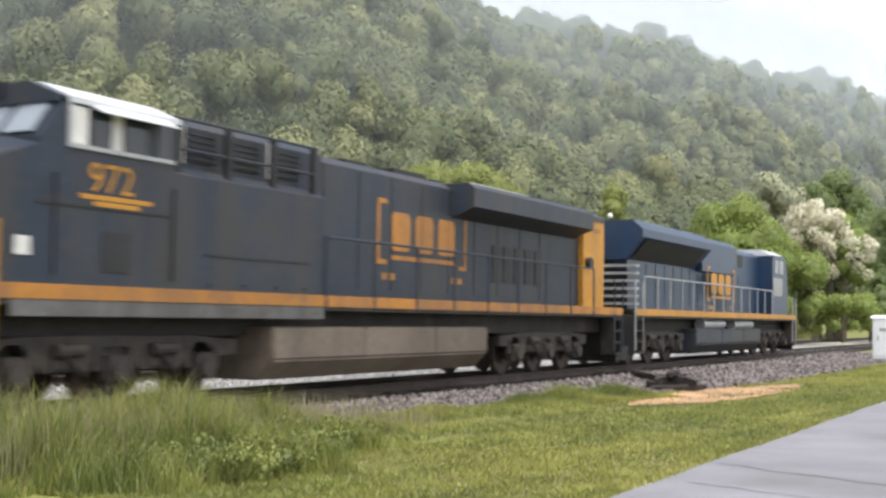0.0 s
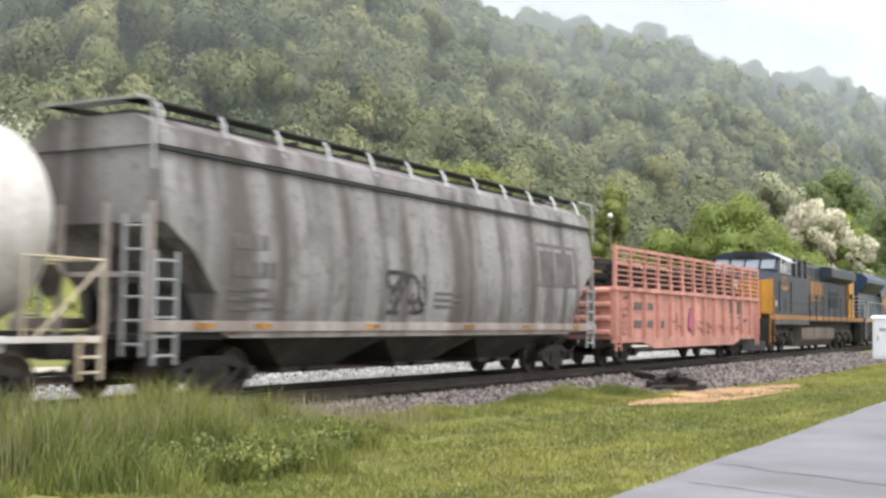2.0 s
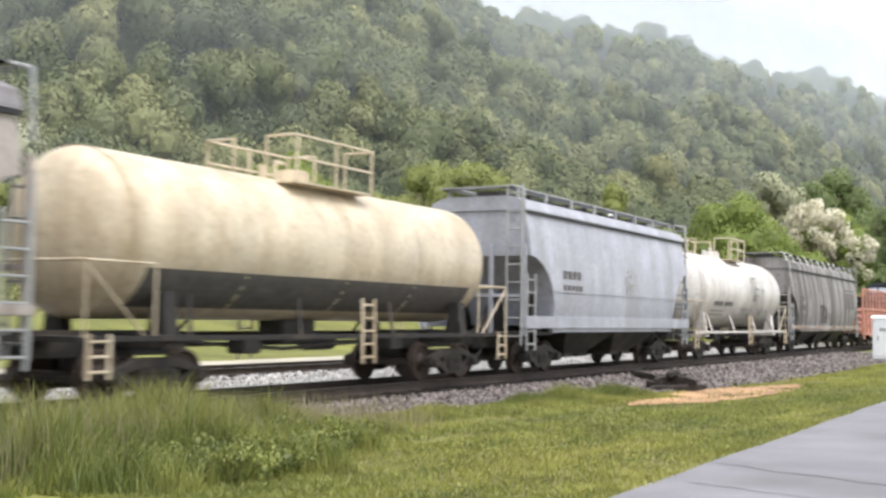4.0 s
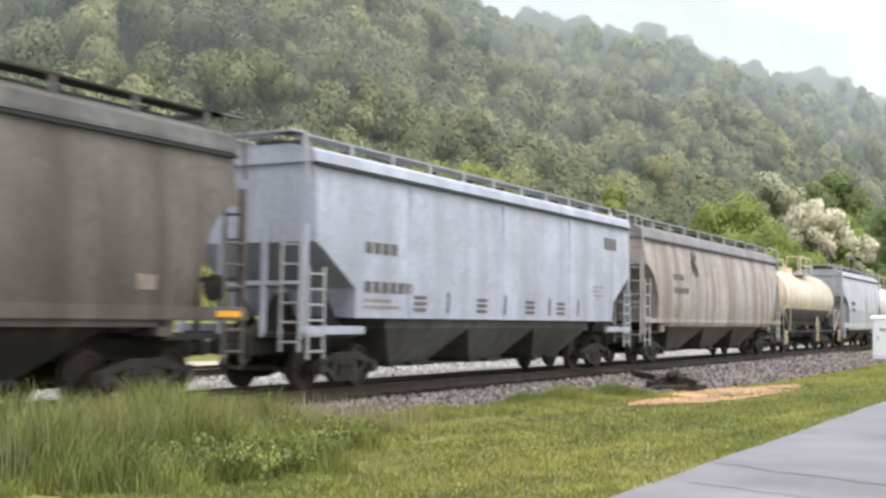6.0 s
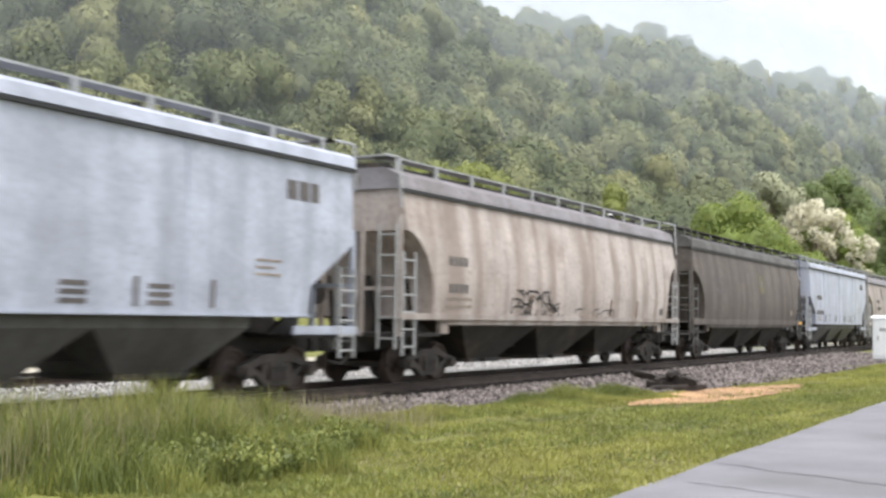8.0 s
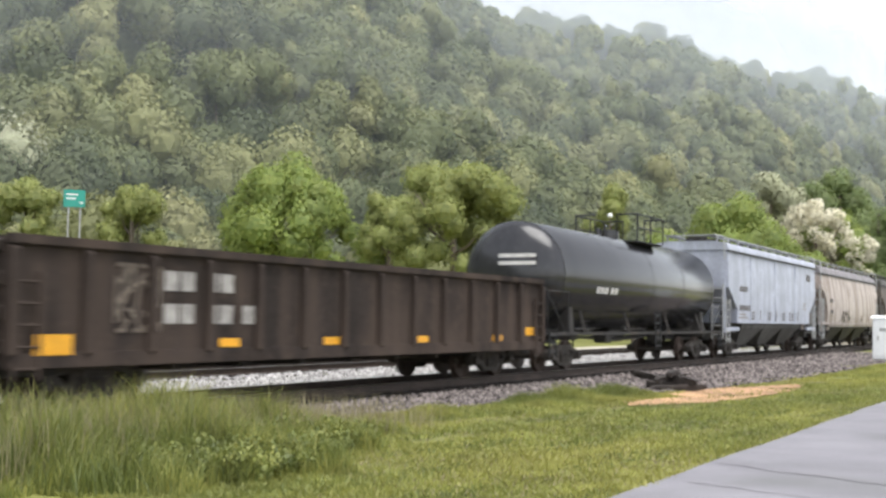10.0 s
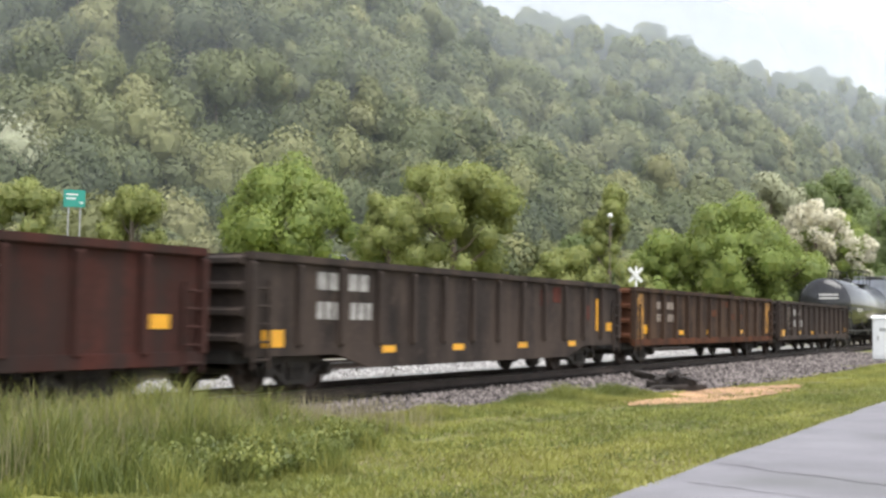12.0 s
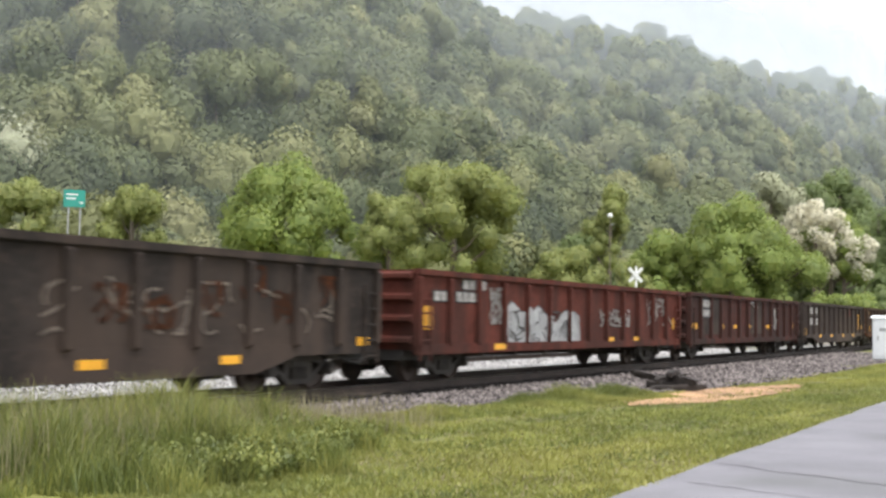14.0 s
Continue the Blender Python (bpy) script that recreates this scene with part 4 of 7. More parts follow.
def wheelset(r):
    def make(bm):
        for s in (-1, 1):
            y = s * 0.75
            rings = []
            for yy, rr in ((y - s * 0.07, r + 0.028), (y - s * 0.035, r + 0.026), (y - s * 0.03, r), (y + s * 0.06, r - 0.006), (y + s * 0.065, r - 0.05),
                           (y + s * 0.02, r - 0.07), (y + s * 0.0, r * 0.5), (y + s * 0.05, r * 0.3), (y + s * 0.09, r * 0.26)):
                rings.append([(rr * math.cos(a), yy, rr * math.sin(a)) for a in (2 * math.pi * k / 28 for k in range(28))])
            loft(bm, rings)
        bar(bm, (0, -1.05, 0), (0, 1.05, 0), 0.085, 10)
    return make


def side_frame(bm):
    """Cast frame of a two-axle freight truck: arched top, V-shaped bottom, journal ends and spring nest."""
    y0, y1 = -0.09, 0.09
    extrude_y(bm, [(-1.08, 0.36), (-1.08, 0.52), (-0.75, 0.6), (-0.4, 0.72), (0.4, 0.72), (0.75, 0.6), (1.08, 0.52), (1.08, 0.36), (0.78, 0.47), (0.36, 0.58), (-0.36, 0.58), (-0.78, 0.47)], y0, y1)
    extrude_y(bm, [(-0.8, 0.5), (-0.36, 0.16), (0.36, 0.16), (0.8, 0.5), (0.66, 0.5), (0.3, 0.26), (-0.3, 0.26), (-0.66, 0.5)], y0 + 0.01, y1 - 0.01)
    for s in (-1, 1):
        extrude_y(bm, [(s * 0.3, 0.22), (s * 0.42, 0.22), (s * 0.42, 0.62), (s * 0.3, 0.62)], y0 + 0.02, y1 - 0.02)
        box(bm, s * 0.9 - 0.13, s * 0.9 + 0.13, y0 - 0.04, y1 + 0.02, 0.3, 0.55, 0.03)
        drum(bm, (s * 0.9, y0 - 0.06, 0.42), (0, 1, 0), 0.105, 0.08, 14)
        for k in (-0.17, 0.0, 0.17):
            drum(bm, (k, y0 + 0.05 * (s + 1), 0.36), (0, 0, 1), 0.06, 0.22, 10)
    box(bm, -0.28, 0.28, y0 - 0.02, y1 + 0.02, 0.46, 0.58, 0.03)


def truck(parent, x, r=0.42):
    def bolster(bm):
        box(bm, -0.22, 0.22, -1.1, 1.1, 0.45, 0.68, 0.03)
        for s in (-1, 1):
            box(bm, s * 1.25 - 0.06, s * 1.25 + 0.06, -0.85, 0.85, 0.36, 0.44)
    ob = shared("truck", bolster, M["truck_steel"], parent, pose(x, 0, 0), "grimy cast steel two-axle truck")
    for s in (-1, 1):
        shared("wheelset", wheelset(r), M["wheel_steel"], ob, pose(s * 0.9, 0, r), smooth=False)
        shared("side_frame", side_frame, M["truck_steel"], ob, pose(0, s * 1.03, 0, 0, 0, 0 if s < 0 else 180))
    return ob


def coupler(bm):
    box(bm, -0.1, 0.42, -0.07, 0.07, 0.74, 0.9, 0.02)
    box(bm, 0.34, 0.62, -0.17, 0.13, 0.68, 0.96, 0.05)
    box(bm, 0.52, 0.68, -0.15, -0.02, 0.7, 0.94, 0.04)
    rod(bm, [(0.0, 0.3, 0.62), (0.3, 0.32, 0.42), (0.6, 0.2, 0.5)], 0.025)


def couplers(parent, X):
    shared("coupler", coupler, M["underframe"], parent, pose(X, 0, 0))
    shared("coupler", coupler, M["underframe"], parent, pose(-X, 0, 0, 0, 0, 180))


def ladder(name, parent, a, b, across, material, rungs, r=0.022):
    """Two stiles from a to b (foot to top), set apart by the vector across."""
    bm = bmesh.new()
    a, b, w = Vector(a), Vector(b), Vector(across)
    for o in (Vector(), w):
        bar(bm, a + o, b + o, r * 1.5, 6)
    for i in range(rungs):
        f = (i + 0.5) / rungs
        bar(bm, a.lerp(b, f), a.lerp(b, f) + w, r, 6)
    return part(name, bm, material, parent)


def patch(name, parent, x0, x1, z0, z1, side, material, label="", lift=0.008, rows=1, thick=0.006):
    """A painted mark that follows the side, whose half width at height z is side(z)."""
    bm = bmesh.new()
    n = rows * 3
    prev = None
    for i in range(n + 1):
        z = z0 + (z1 - z0) * i / n
        y = -(side(z) + lift)
        cur = [bm.verts.new((x0, y, z)), bm.verts.new((x1, y, z)), bm.verts.new((x1, y + thick, z)), bm.verts.new((x0, y + thick, z))]
        if prev:
            for k in range(4):
                bm.faces.new((prev[k], prev[(k + 1) % 4], cur[(k + 1) % 4], cur[k]))
        else:
            bm.faces.new(cur[::-1])
        prev = cur
    bm.faces.new(prev)
    bmesh.ops.recalc_face_normals(bm, faces=bm.faces[:])
    return part(name, bm, material, parent, label)


def bars(parent, x0, z1, rows, side, material, height=0.2, gap=0.12, name="stencil_bar"):
    """Lettering that cannot be read: rows of short bars."""
    for j, widths in enumerate(rows):
        x = x0
        for w in widths:
            if w > 0:
                patch(name, parent, x, x + w, z1 - j * (height + gap) - height, z1 - j * (height + gap), side, material)
            x += abs(w) + 0.07


def scrawl(parent, x0, x1, z0, z1, side, material, seed, strokes=10, wide=0.05, name="spray_mark"):
    """Loose sprayed strokes."""
    rng = random.Random(seed)
    bm = bmesh.new()
    for _ in range(strokes):
        x, z = rng.uniform(x0, x1), rng.uniform(z0, z1)
        a = rng.uniform(0, 6.28)
        for _ in range(6):
            a += rng.uniform(-0.9, 0.9)
            x2 = min(x1, max(x0, x + math.cos(a) * 0.13))
            z2 = min(z1, max(z0, z + math.sin(a) * 0.13))
            d = Vector((x2 - x, 0, z2 - z))
            if d.length > 0.02:
                n = Vector((-d.z, 0, d.x)).normalized() * wide / 2
                v = [bm.verts.new((p + q.x, -(side(w + q.z) + 0.014 + 0.0006 * rng.random()), w + q.z)) for p, w, q in ((x, z, n), (x2, z2, n), (x2, z2, -n), (x, z, -n))]
                bm.faces.new(v)
            x, z = x2, z2
    bmesh.ops.solidify(bm, geom=bm.faces[:], thickness=0.004)
    ob = part(name, bm, material, parent)
    ob["kind"] = "stuff"
    return ob


def car(name, u0, u1, label, category):
    thing = tagged(empty(name), label, category, "cars of the train")
    TRAIN.append((thing, (u0 + u1) / 2))
    return thing, (u1 - u0) / 2


# -- covered hoppers --
def hopper(u0, u1, body, label, round_side=False, eave=4.05, top=4.63, bays=3, bay_mat=None, sill=None, opening=2.75, cut=1.35, post_gap=1.6, rail_mat=None, roof=None, tall_ladder=False, slanted=False, board_mat=None, sill_z=(1.3, 1.5), steep=False):
    car_ob, X = car("covered_hopper_car", u0, u1, label, "hopper car")
    bay_mat, sill, rail_mat, roof = bay_mat or body, sill or body, rail_mat or M["galv"], roof or body
    peak = top - 0.24
    low = sill_z[0] + (0.06 if not steep else 0.0)

    def side(z):
        if round_side:
            return 1.34 + 0.23 * math.sin(math.pi * min(1.0, max(0.0, (z - 0.75) / (eave - 0.75))) ** 0.85)
        return 1.5 + 0.05 * math.sin(math.pi * min(1.0, max(0.0, (z - 1.0) / (eave - 1.0))))

    xb = X - 0.3
    n = 9
    bm = bmesh.new()
    rings = []
    curve = [(-xb + cut * math.sin(a) ** 1.1, low + (opening - low) * math.cos(a) ** 0.9) for a in (radians(d) for d in (0, 15, 30, 45, 60, 75, 88))] + [(-xb + cut, low), (-xb / 3, low)]
    if steep or slanted:
        curve = [(-xb, opening), (-xb + cut * 0.5, opening - 0.42), (-xb + cut * 0.97, low + 0.55), (-xb + cut, low), (-xb / 3, low)]
    for x, zb in curve + [(-x, z) for x, z in reversed(curve)]:
        up = [zb + (eave - zb) * i / n for i in range(n + 1)]
        rings.append([(x, -side(z), z) for z in up] + [(x, side(z), z) for z in reversed(up)])
    loft(bm, rings)
    part("body", bm, body, car_ob, smooth=True)
    bm = bmesh.new()
    w = side(eave)
    shoulder = [(w + 0.05, eave + 0.01), (w + 0.04, eave + 0.07), (1.3, eave + (peak - eave) * 0.62), (0.9, peak)]
    if steep:
        shoulder = [(w + 0.05, eave + 0.01), (w + 0.01, eave + 0.2), (w - 0.08, eave + 0.27), (0.95, peak)]
    extrude_x(bm, [(-y, z) for y, z in shoulder] + shoulder[::-1], -xb - 0.06, xb + 0.06)
    part("roof", bm, roof, car_ob)
    for s in (-1, 1):
        # dark strip under the eave, painted as the shadow of the roof overhang
        bm = bmesh.new()
        extrude_x(bm, [(s * (w - 0.02), eave - 0.07), (s * (w + 0.075), eave - 0.07), (s * (w + 0.075), eave - 0.01), (s * (w - 0.02), eave + 0.005)], -xb - 0.05, xb + 0.05)
        part("eave_trim", bm, P["black"] if s < 0 else M["underframe"], car_ob)
        bm = bmesh.new()
        extrude_x(bm, [(s * 0.62, top - 0.035), (s * 1.02, top - 0.035), (s * 1.02, top), (s * 0.62, top)], -xb - 0.1, xb + 0.1)
        part("running_board", bm, board_mat or M["underframe"], car_ob, "weathered steel grating walkway along the roof")
        k = int((2 * xb - 0.6) / post_gap)

        def bracket(bm):
            if slanted:
                rod(bm, [(0.16, 1.32, eave + 0.2), (0.06, 1.12, top - 0.14), (0, 1.0, top - 0.03)], 0.035, 5)
            else:
                box(bm, -0.05, 0.05, 0.97, 1.03, peak - 0.12, top - 0.035)
        for i in range(k + 1):
            x = -xb + 0.3 + (2 * xb - 0.6) * i / k
            shared("walkway_bracket-%.2f-%.2f-%d" % (eave, top, slanted) + rail_mat.name, bracket, rail_mat, car_ob, pose(x, 0, 0, 0, 0, 0 if s > 0 else 180))
        bm = bmesh.new()
        if steep:
            box(bm, -xb + cut - 0.05, xb - cut + 0.05, s * 1.51 - 0.03, s * 1.51 + 0.03, low - 0.01, low + 0.05, 0.012)
            for e in (-1, 1):
                box(bm, min(e * (X - 0.02), e * (X - 2.0)), max(e * (X - 0.02), e * (X - 2.0)), s * 1.46 - 0.05, s * 1.46 + 0.05, 1.06, 1.22, 0.015)
        else:
            box(bm, -X + 0.02, X - 0.02, s * 1.48 - 0.06, s * 1.48 + 0.06, sill_z[0], sill_z[1], 0.015)
            box(bm, -X + 1.9, X - 1.9, s * 1.44 - 0.04, s * 1.44 + 0.04, sill_z[0] - 0.1, sill_z[0])
            for e in (-1, 1):
                box(bm, e * (X - 1.95) - 0.16, e * (X - 1.95) + 0.16, s * 1.42 - 0.06, s * 1.42 + 0.06, 1.06, sill_z[0] - 0.003)
        part("side_sill", bm, sill, car_ob)
    bm = bmesh.new()
    box(bm, -xb + 0.5, xb - 0.5, -0.33, 0.33, peak, peak + 0.2, 0.04)
    for i in range(9):
        x = -xb + 1.0 + (2 * xb - 2.0) * i / 8
        box(bm, x - 0.05, x + 0.05, -0.4, 0.4, peak + 0.1, peak + 0.25)
    part("roof_hatch", bm, M["underframe"], car_ob, "long dark loading hatch on the roof")
    bm = bmesh.new()
    box(bm, -X, X, -0.3, 0.3, 0.66, 1.06)
    part("centre_sill", bm, M["underframe"], car_ob)
    span = X - 3.05
    for i in range(bays):
        c = -span + (i + 0.5) * 2 * span / bays
        h = span / bays
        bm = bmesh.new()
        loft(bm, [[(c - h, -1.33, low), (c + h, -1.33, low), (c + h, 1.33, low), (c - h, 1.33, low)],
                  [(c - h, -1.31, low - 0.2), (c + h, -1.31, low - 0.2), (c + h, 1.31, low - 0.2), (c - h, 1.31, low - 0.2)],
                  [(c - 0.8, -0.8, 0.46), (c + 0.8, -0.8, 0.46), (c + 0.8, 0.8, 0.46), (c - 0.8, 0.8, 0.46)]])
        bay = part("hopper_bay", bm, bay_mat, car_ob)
        bm = bmesh.new()
        box(bm, c - 0.84, c + 0.84, -0.85, 0.85, 0.36, 0.46, 0.015)
        bar(bm, (c - 0.2, -1.0, 0.41), (c - 0.2, -0.85, 0.41), 0.05, 8)
        part("outlet_gate", bm, M["underframe"], bay)
    for e in (-1, 1):
        bm = bmesh.new()
        extrude_y(bm, [(e * (X - 0.2), 1.06), (e * (X - 2.4), 1.06), (e * (xb - cut), 1.3), (e * (xb - cut * 0.75), opening - 0.9), (e * (X - 0.75), 1.3)], -0.12, 0.12)
        box(bm, min(e * (X - 0.1), e * (X - 1.9)), max(e * (X - 0.1), e * (X - 1.9)), -1.4, 1.4, 1.0, 1.08)
        for y in (-1.0, 1.0):
            extrude_y(bm, [(e * (X - 1.3), 1.06), (e * (X - 2.2), 1.06), (e * (xb - cut), 1.4), (e * (xb - cut * 0.75), opening - 0.9)], y - 0.04, y + 0.04)
        part("end_platform", bm, M["underframe"], car_ob)
        bm = bmesh.new()
        for y in (-1.42, -0.5, 0.5, 1.42):
            box(bm, e * (X - 0.12) - 0.045, e * (X - 0.12) + 0.045, y - 0.05, y + 0.05, 1.0, opening + 0.3, 0.01)
        box(bm, e * (X - 0.12) - 0.04, e * (X - 0.12) + 0.04, -1.42, 1.42, 1.95, 2.03)
        part("end_post", bm, sill, car_ob)
        top_z = top if tall_ladder else opening + 0.1
        for s in (-1, 1):
            ladder("ladder", car_ob, (e * (X - 0.62), s * 1.5, 0.62), (e * (X - 0.62), s * 1.5, opening - 0.45), (e * 0.48, 0, 0), rail_mat, 6)
        ladder("ladder", car_ob, (e * (X - 0.02), -1.4, 0.75), (e * (X - 0.02), -1.4, top_z), (0, 0.42, 0), rail_mat, 9 if tall_ladder else 6)
        bm = bmesh.new()
        drum(bm, (e * (X + 0.02), 0.55, 1.9), (1, 0, 0), 0.26, 0.03, 16)
        part("brake_wheel", bm, M["underframe"], car_ob)
        bm = bmesh.new()
        extrude_x(bm, [(-1.02, top - 0.035), (1.02, top - 0.035), (1.02, top), (-1.02, top)], e * xb - 0.2, e * xb + 0.2)
        rod(bm, [(e * (xb + 0.15), -1.0, top), (e * (xb + 0.2), -1.4, top - 0.1), (e * (xb + 0.2), -1.45, eave - 0.4)], 0.03)
        part("end_walkway", bm, rail_mat, car_ob)
        truck(car_ob, e * (X - 1.95))
    couplers(car_ob, X)
    return car_ob, X, side


# -- gondolas --
def gondola(u0, u1, body, label, bottom=0.75, top=2.5, stakes=12, belly=0.0, sill_mat=None, chord_mat=None, end_mat=None, flags=(), name="gondola_car"):
    car_ob, X = car(name, u0, u1, label, "gondola car")
    sill_mat, chord_mat, end_mat = sill_mat or body, chord_mat or body, end_mat or body
    W = 1.5
    for s in (-1, 1):
        bm = bmesh.new()
        box(bm, -X, X, s * W - 0.02, s * W + 0.02, bottom + 0.1, top - 0.05)
        panel = part("side_panel", bm, body, car_ob)
        bm = bmesh.new()
        box(bm, -X - 0.02, X + 0.02, s * (W + 0.03) - 0.09, s * (W + 0.03) + 0.09, top - 0.14, top, 0.02)
        part("top_chord", bm, chord_mat, car_ob)
        bm = bmesh.new()
        if belly:
            extrude_y(bm, [(-X, bottom), (-X + 2.6, bottom), (-X + 3.7, bottom - belly), (X - 3.7, bottom - belly), (X - 2.6, bottom), (X, bottom), (X, bottom + 0.2), (-X, bottom + 0.2)], s * (W + 0.01) - 0.035, s * (W + 0.01) + 0.035)
        else:
            box(bm, -X, X, s * (W + 0.04) - 0.06, s * (W + 0.04) + 0.06, bottom, bottom + 0.22, 0.015)
        part("side_sill", bm, sill_mat, car_ob)

        def stake(bm):
            extrude_x(bm, [(W + 0.01, bottom + 0.12), (W + 0.14, bottom + 0.2), (W + 0.14, top - 0.2), (W + 0.01, top - 0.1)], -0.06, 0.06)
        key = "side_stake-%.2f-%.2f" % (bottom, top) + body.name
        for i in range(stakes + 1):
            x = -X + 0.07 + (2 * X - 0.14) * i / stakes
            shared(key, stake, body, panel, pose(x, 0, 0, 0, 0, 180 if s < 0 else 0))
    for e in (-1, 1):
        bm = bmesh.new()
        box(bm, e * (X - 0.05) - 0.02, e * (X - 0.05) + 0.02, -W, W, bottom + 0.1, top - 0.02)
        end = part("end_panel", bm, end_mat, car_ob)
        for k in range(4):
            z = bottom + 0.3 + (top - bottom - 0.45) * k / 3
            bm = bmesh.new()
            extrude_y(bm, [(e * (X - 0.03), z - 0.1), (e * (X + 0.12), z - 0.04), (e * (X + 0.12), z + 0.04), (e * (X - 0.03), z + 0.1)], -W + 0.05, W - 0.05)
            part("end_rib", bm, end_mat, end)
        bm = bmesh.new()
        box(bm, e * (X - 0.6) - 0.6, e * (X - 0.6) + 0.6, -1.2, 1.2, bottom - 0.12, bottom + 0.1)
        part("end_sill", bm, M["underframe"], car_ob)
        ladder("ladder", car_ob, (e * (X - 0.5), -W - 0.1, 0.5), (e * (X - 0.5), -W - 0.1, bottom + 1.3), (e * 0.42, 0, 0), body, 5)
        truck(car_ob, e * (X - 1.95))
    bm = bmesh.new()
    box(bm, -X + 0.1, X - 0.1, -W, W, bottom + 0.05, bottom + 0.14)
    part("floor_plate", bm, M["underframe"], car_ob)
    bm = bmesh.new()
    box(bm, -X, X, -0.3, 0.3, bottom - 0.15, bottom + 0.05)
    for i in range(7):
        x = -X + 3.4 + (2 * X - 6.8) * i / 6
        box(bm, x - 0.06, x + 0.06, -1.35, 1.35, bottom - 0.1, bottom + 0.05)
    part("centre_sill", bm, M["underframe"], car_ob)
    flat = lambda z: W + 0.022
    for x, z, w, h in flags:
        on_sill = z < bottom + 0.22
        patch("reflector", car_ob, x, x + w, z, z + h, (lambda q: 1.546 if belly else 1.601) if on_sill else flat, P["yellow"], "yellow reflective strip", 0.006)
    couplers(car_ob, X)
    return car_ob, X, flat


# -- tank cars --
def tank_car(u0, u1, body, label, r=1.45, zc=2.62, shell=0.55, rail_mat=None, plat=(-1.3, 1.3), rail_h=0.85, under=None):
    car_ob, X = car("tank_car", u0, u1, label, "tank car")
    rail_mat, under = rail_mat or body, under or body
    xs = X - shell
    bm = bmesh.new()
    prof = [(-xs + 0.62 - 0.62 * math.cos(a), r * math.sin(a)) for a in (radians(d) for d in (6, 18, 32, 46, 60, 74, 90))]
    prof = [(x if x > -xs else -xs, rr) for x, rr in prof]
    prof += [(-x, rr) for x, rr in reversed(prof)]
    loft(bm, [[(x, rr * math.cos(a), zc + rr * math.sin(a)) for a in (2 * math.pi * k / 40 for k in range(40))] for x, rr in prof])
    ob = part("tank_shell", bm, body, car_ob, smooth=True)
    for x in (-xs + 0.62, -xs * 0.45, 0.25, xs * 0.45, xs - 0.62):
        bm = bmesh.new()
        loft(bm, [[(x + d, (r + 0.008) * math.cos(a), zc + (r + 0.008) * math.sin(a)) for a in (2 * math.pi * k / 40 for k in range(40))] for d in (-0.03, 0.03)], cap=False)
        part("weld_band", bm, body, ob, smooth=True)
    bm = bmesh.new()
    drum(bm, (0, 0, zc + r + 0.06), (0, 0, 1), 0.36, 0.26, 20)
    drum(bm, (0, 0, zc + r + 0.21), (0, 0, 1), 0.31, 0.06, 20)
    drum(bm, (-0.9, 0, zc + r + 0.1), (0, 0, 1), 0.1, 0.3, 14)
    rod(bm, [(-0.8, -0.2, zc + r), (-0.8, -0.2, zc + r + 0.32), (-0.55, -0.2, zc + r + 0.32)], 0.04)
    part("manway", bm, body, car_ob)
    zp = zc + r - 0.12
    for y in (-0.85, 0.85):
        bm = bmesh.new()
        box(bm, plat[0], plat[1], y - 0.22, y + 0.22, zp - 0.04, zp, 0.01)
        part("platform", bm, rail_mat, car_ob)
        bm = bmesh.new()
        yy = y * 1.25
        for x in (plat[0] + 0.04, (plat[0] + plat[1]) / 2, plat[1] - 0.04):
            bar(bm, (x, yy, zp), (x, yy, zp + rail_h), 0.03)
        for h in (0.5, 1.0):
            bar(bm, (plat[0], yy, zp + rail_h * h), (plat[1], yy, zp + rail_h * h), 0.025)
        for x in (plat[0], plat[1]):
            rod(bm, [(x, yy, zp + rail_h), (x, y * 0.45, zp + rail_h), (x, y * 0.45, zp)], 0.025)
        part("guard_rail", bm, rail_mat, car_ob, "thin tubular guard rail round the hatch platform")
    for s in (-1, 1):
        ladder("ladder", car_ob, (0.35, s * 1.53, 0.5), (0.35, s * 1.5, zc - 0.9), (0.42, 0, 0), rail_mat, 5)
        bm = bmesh.new()
        box(bm, -X + 0.15, X - 0.15, s * 1.46 - 0.05, s * 1.46 + 0.05, 0.98, 1.07, 0.01)
        for x in (-xs * 0.72, -xs * 0.25, xs * 0.25, xs * 0.72):
            rod(bm, [(x, s * 1.46, 1.04), (x + 0.3, s * 1.15, 1.7)], 0.035)
        part("side_rail", bm, under, car_ob)
    for e in (-1, 1):
        bm = bmesh.new()
        for y in (-1.15, 1.15):
            extrude_x(bm, [(y - 0.2, 1.05), (y + 0.2, 1.05), (y * 1.02 + 0.1, 1.75), (y * 1.02 - 0.1, 1.75)], e * (X - 2.0) - 0.14, e * (X - 2.0) + 0.14)
        box(bm, e * (X - 2.0) - 0.25, e * (X - 2.0) + 0.25, -1.4, 1.4, 0.85, 1.08, 0.02)
        part("saddle", bm, under, car_ob)
        bm = bmesh.new()
        box(bm, min(e * X, e * (X - 3.2)), max(e * X, e * (X - 3.2)), -0.32, 0.32, 0.72, 1.12)
        box(bm, e * (X - 0.25) - 0.25, e * (X - 0.25) + 0.25, -1.45, 1.45, 0.98, 1.06)
        part("stub_sill", bm, M["underframe"], car_ob)
        bm = bmesh.new()
        for y in (-1.46, 1.46):
            rod(bm, [(e * (X - 0.1), y, 1.05), (e * (X - 0.1), y, 2.15), (e * (X - 1.5), y, 2.15), (e * (X - 1.5), y, 1.05)], 0.018)
            bar(bm, (e * (X - 0.1), y, 2.1), (e * (X - 1.3), y, 1.05), 0.02)
        bar(bm, (e * (X - 0.1), -1.46, 2.15), (e * (X - 0.1), 1.46, 2.15), 0.025)
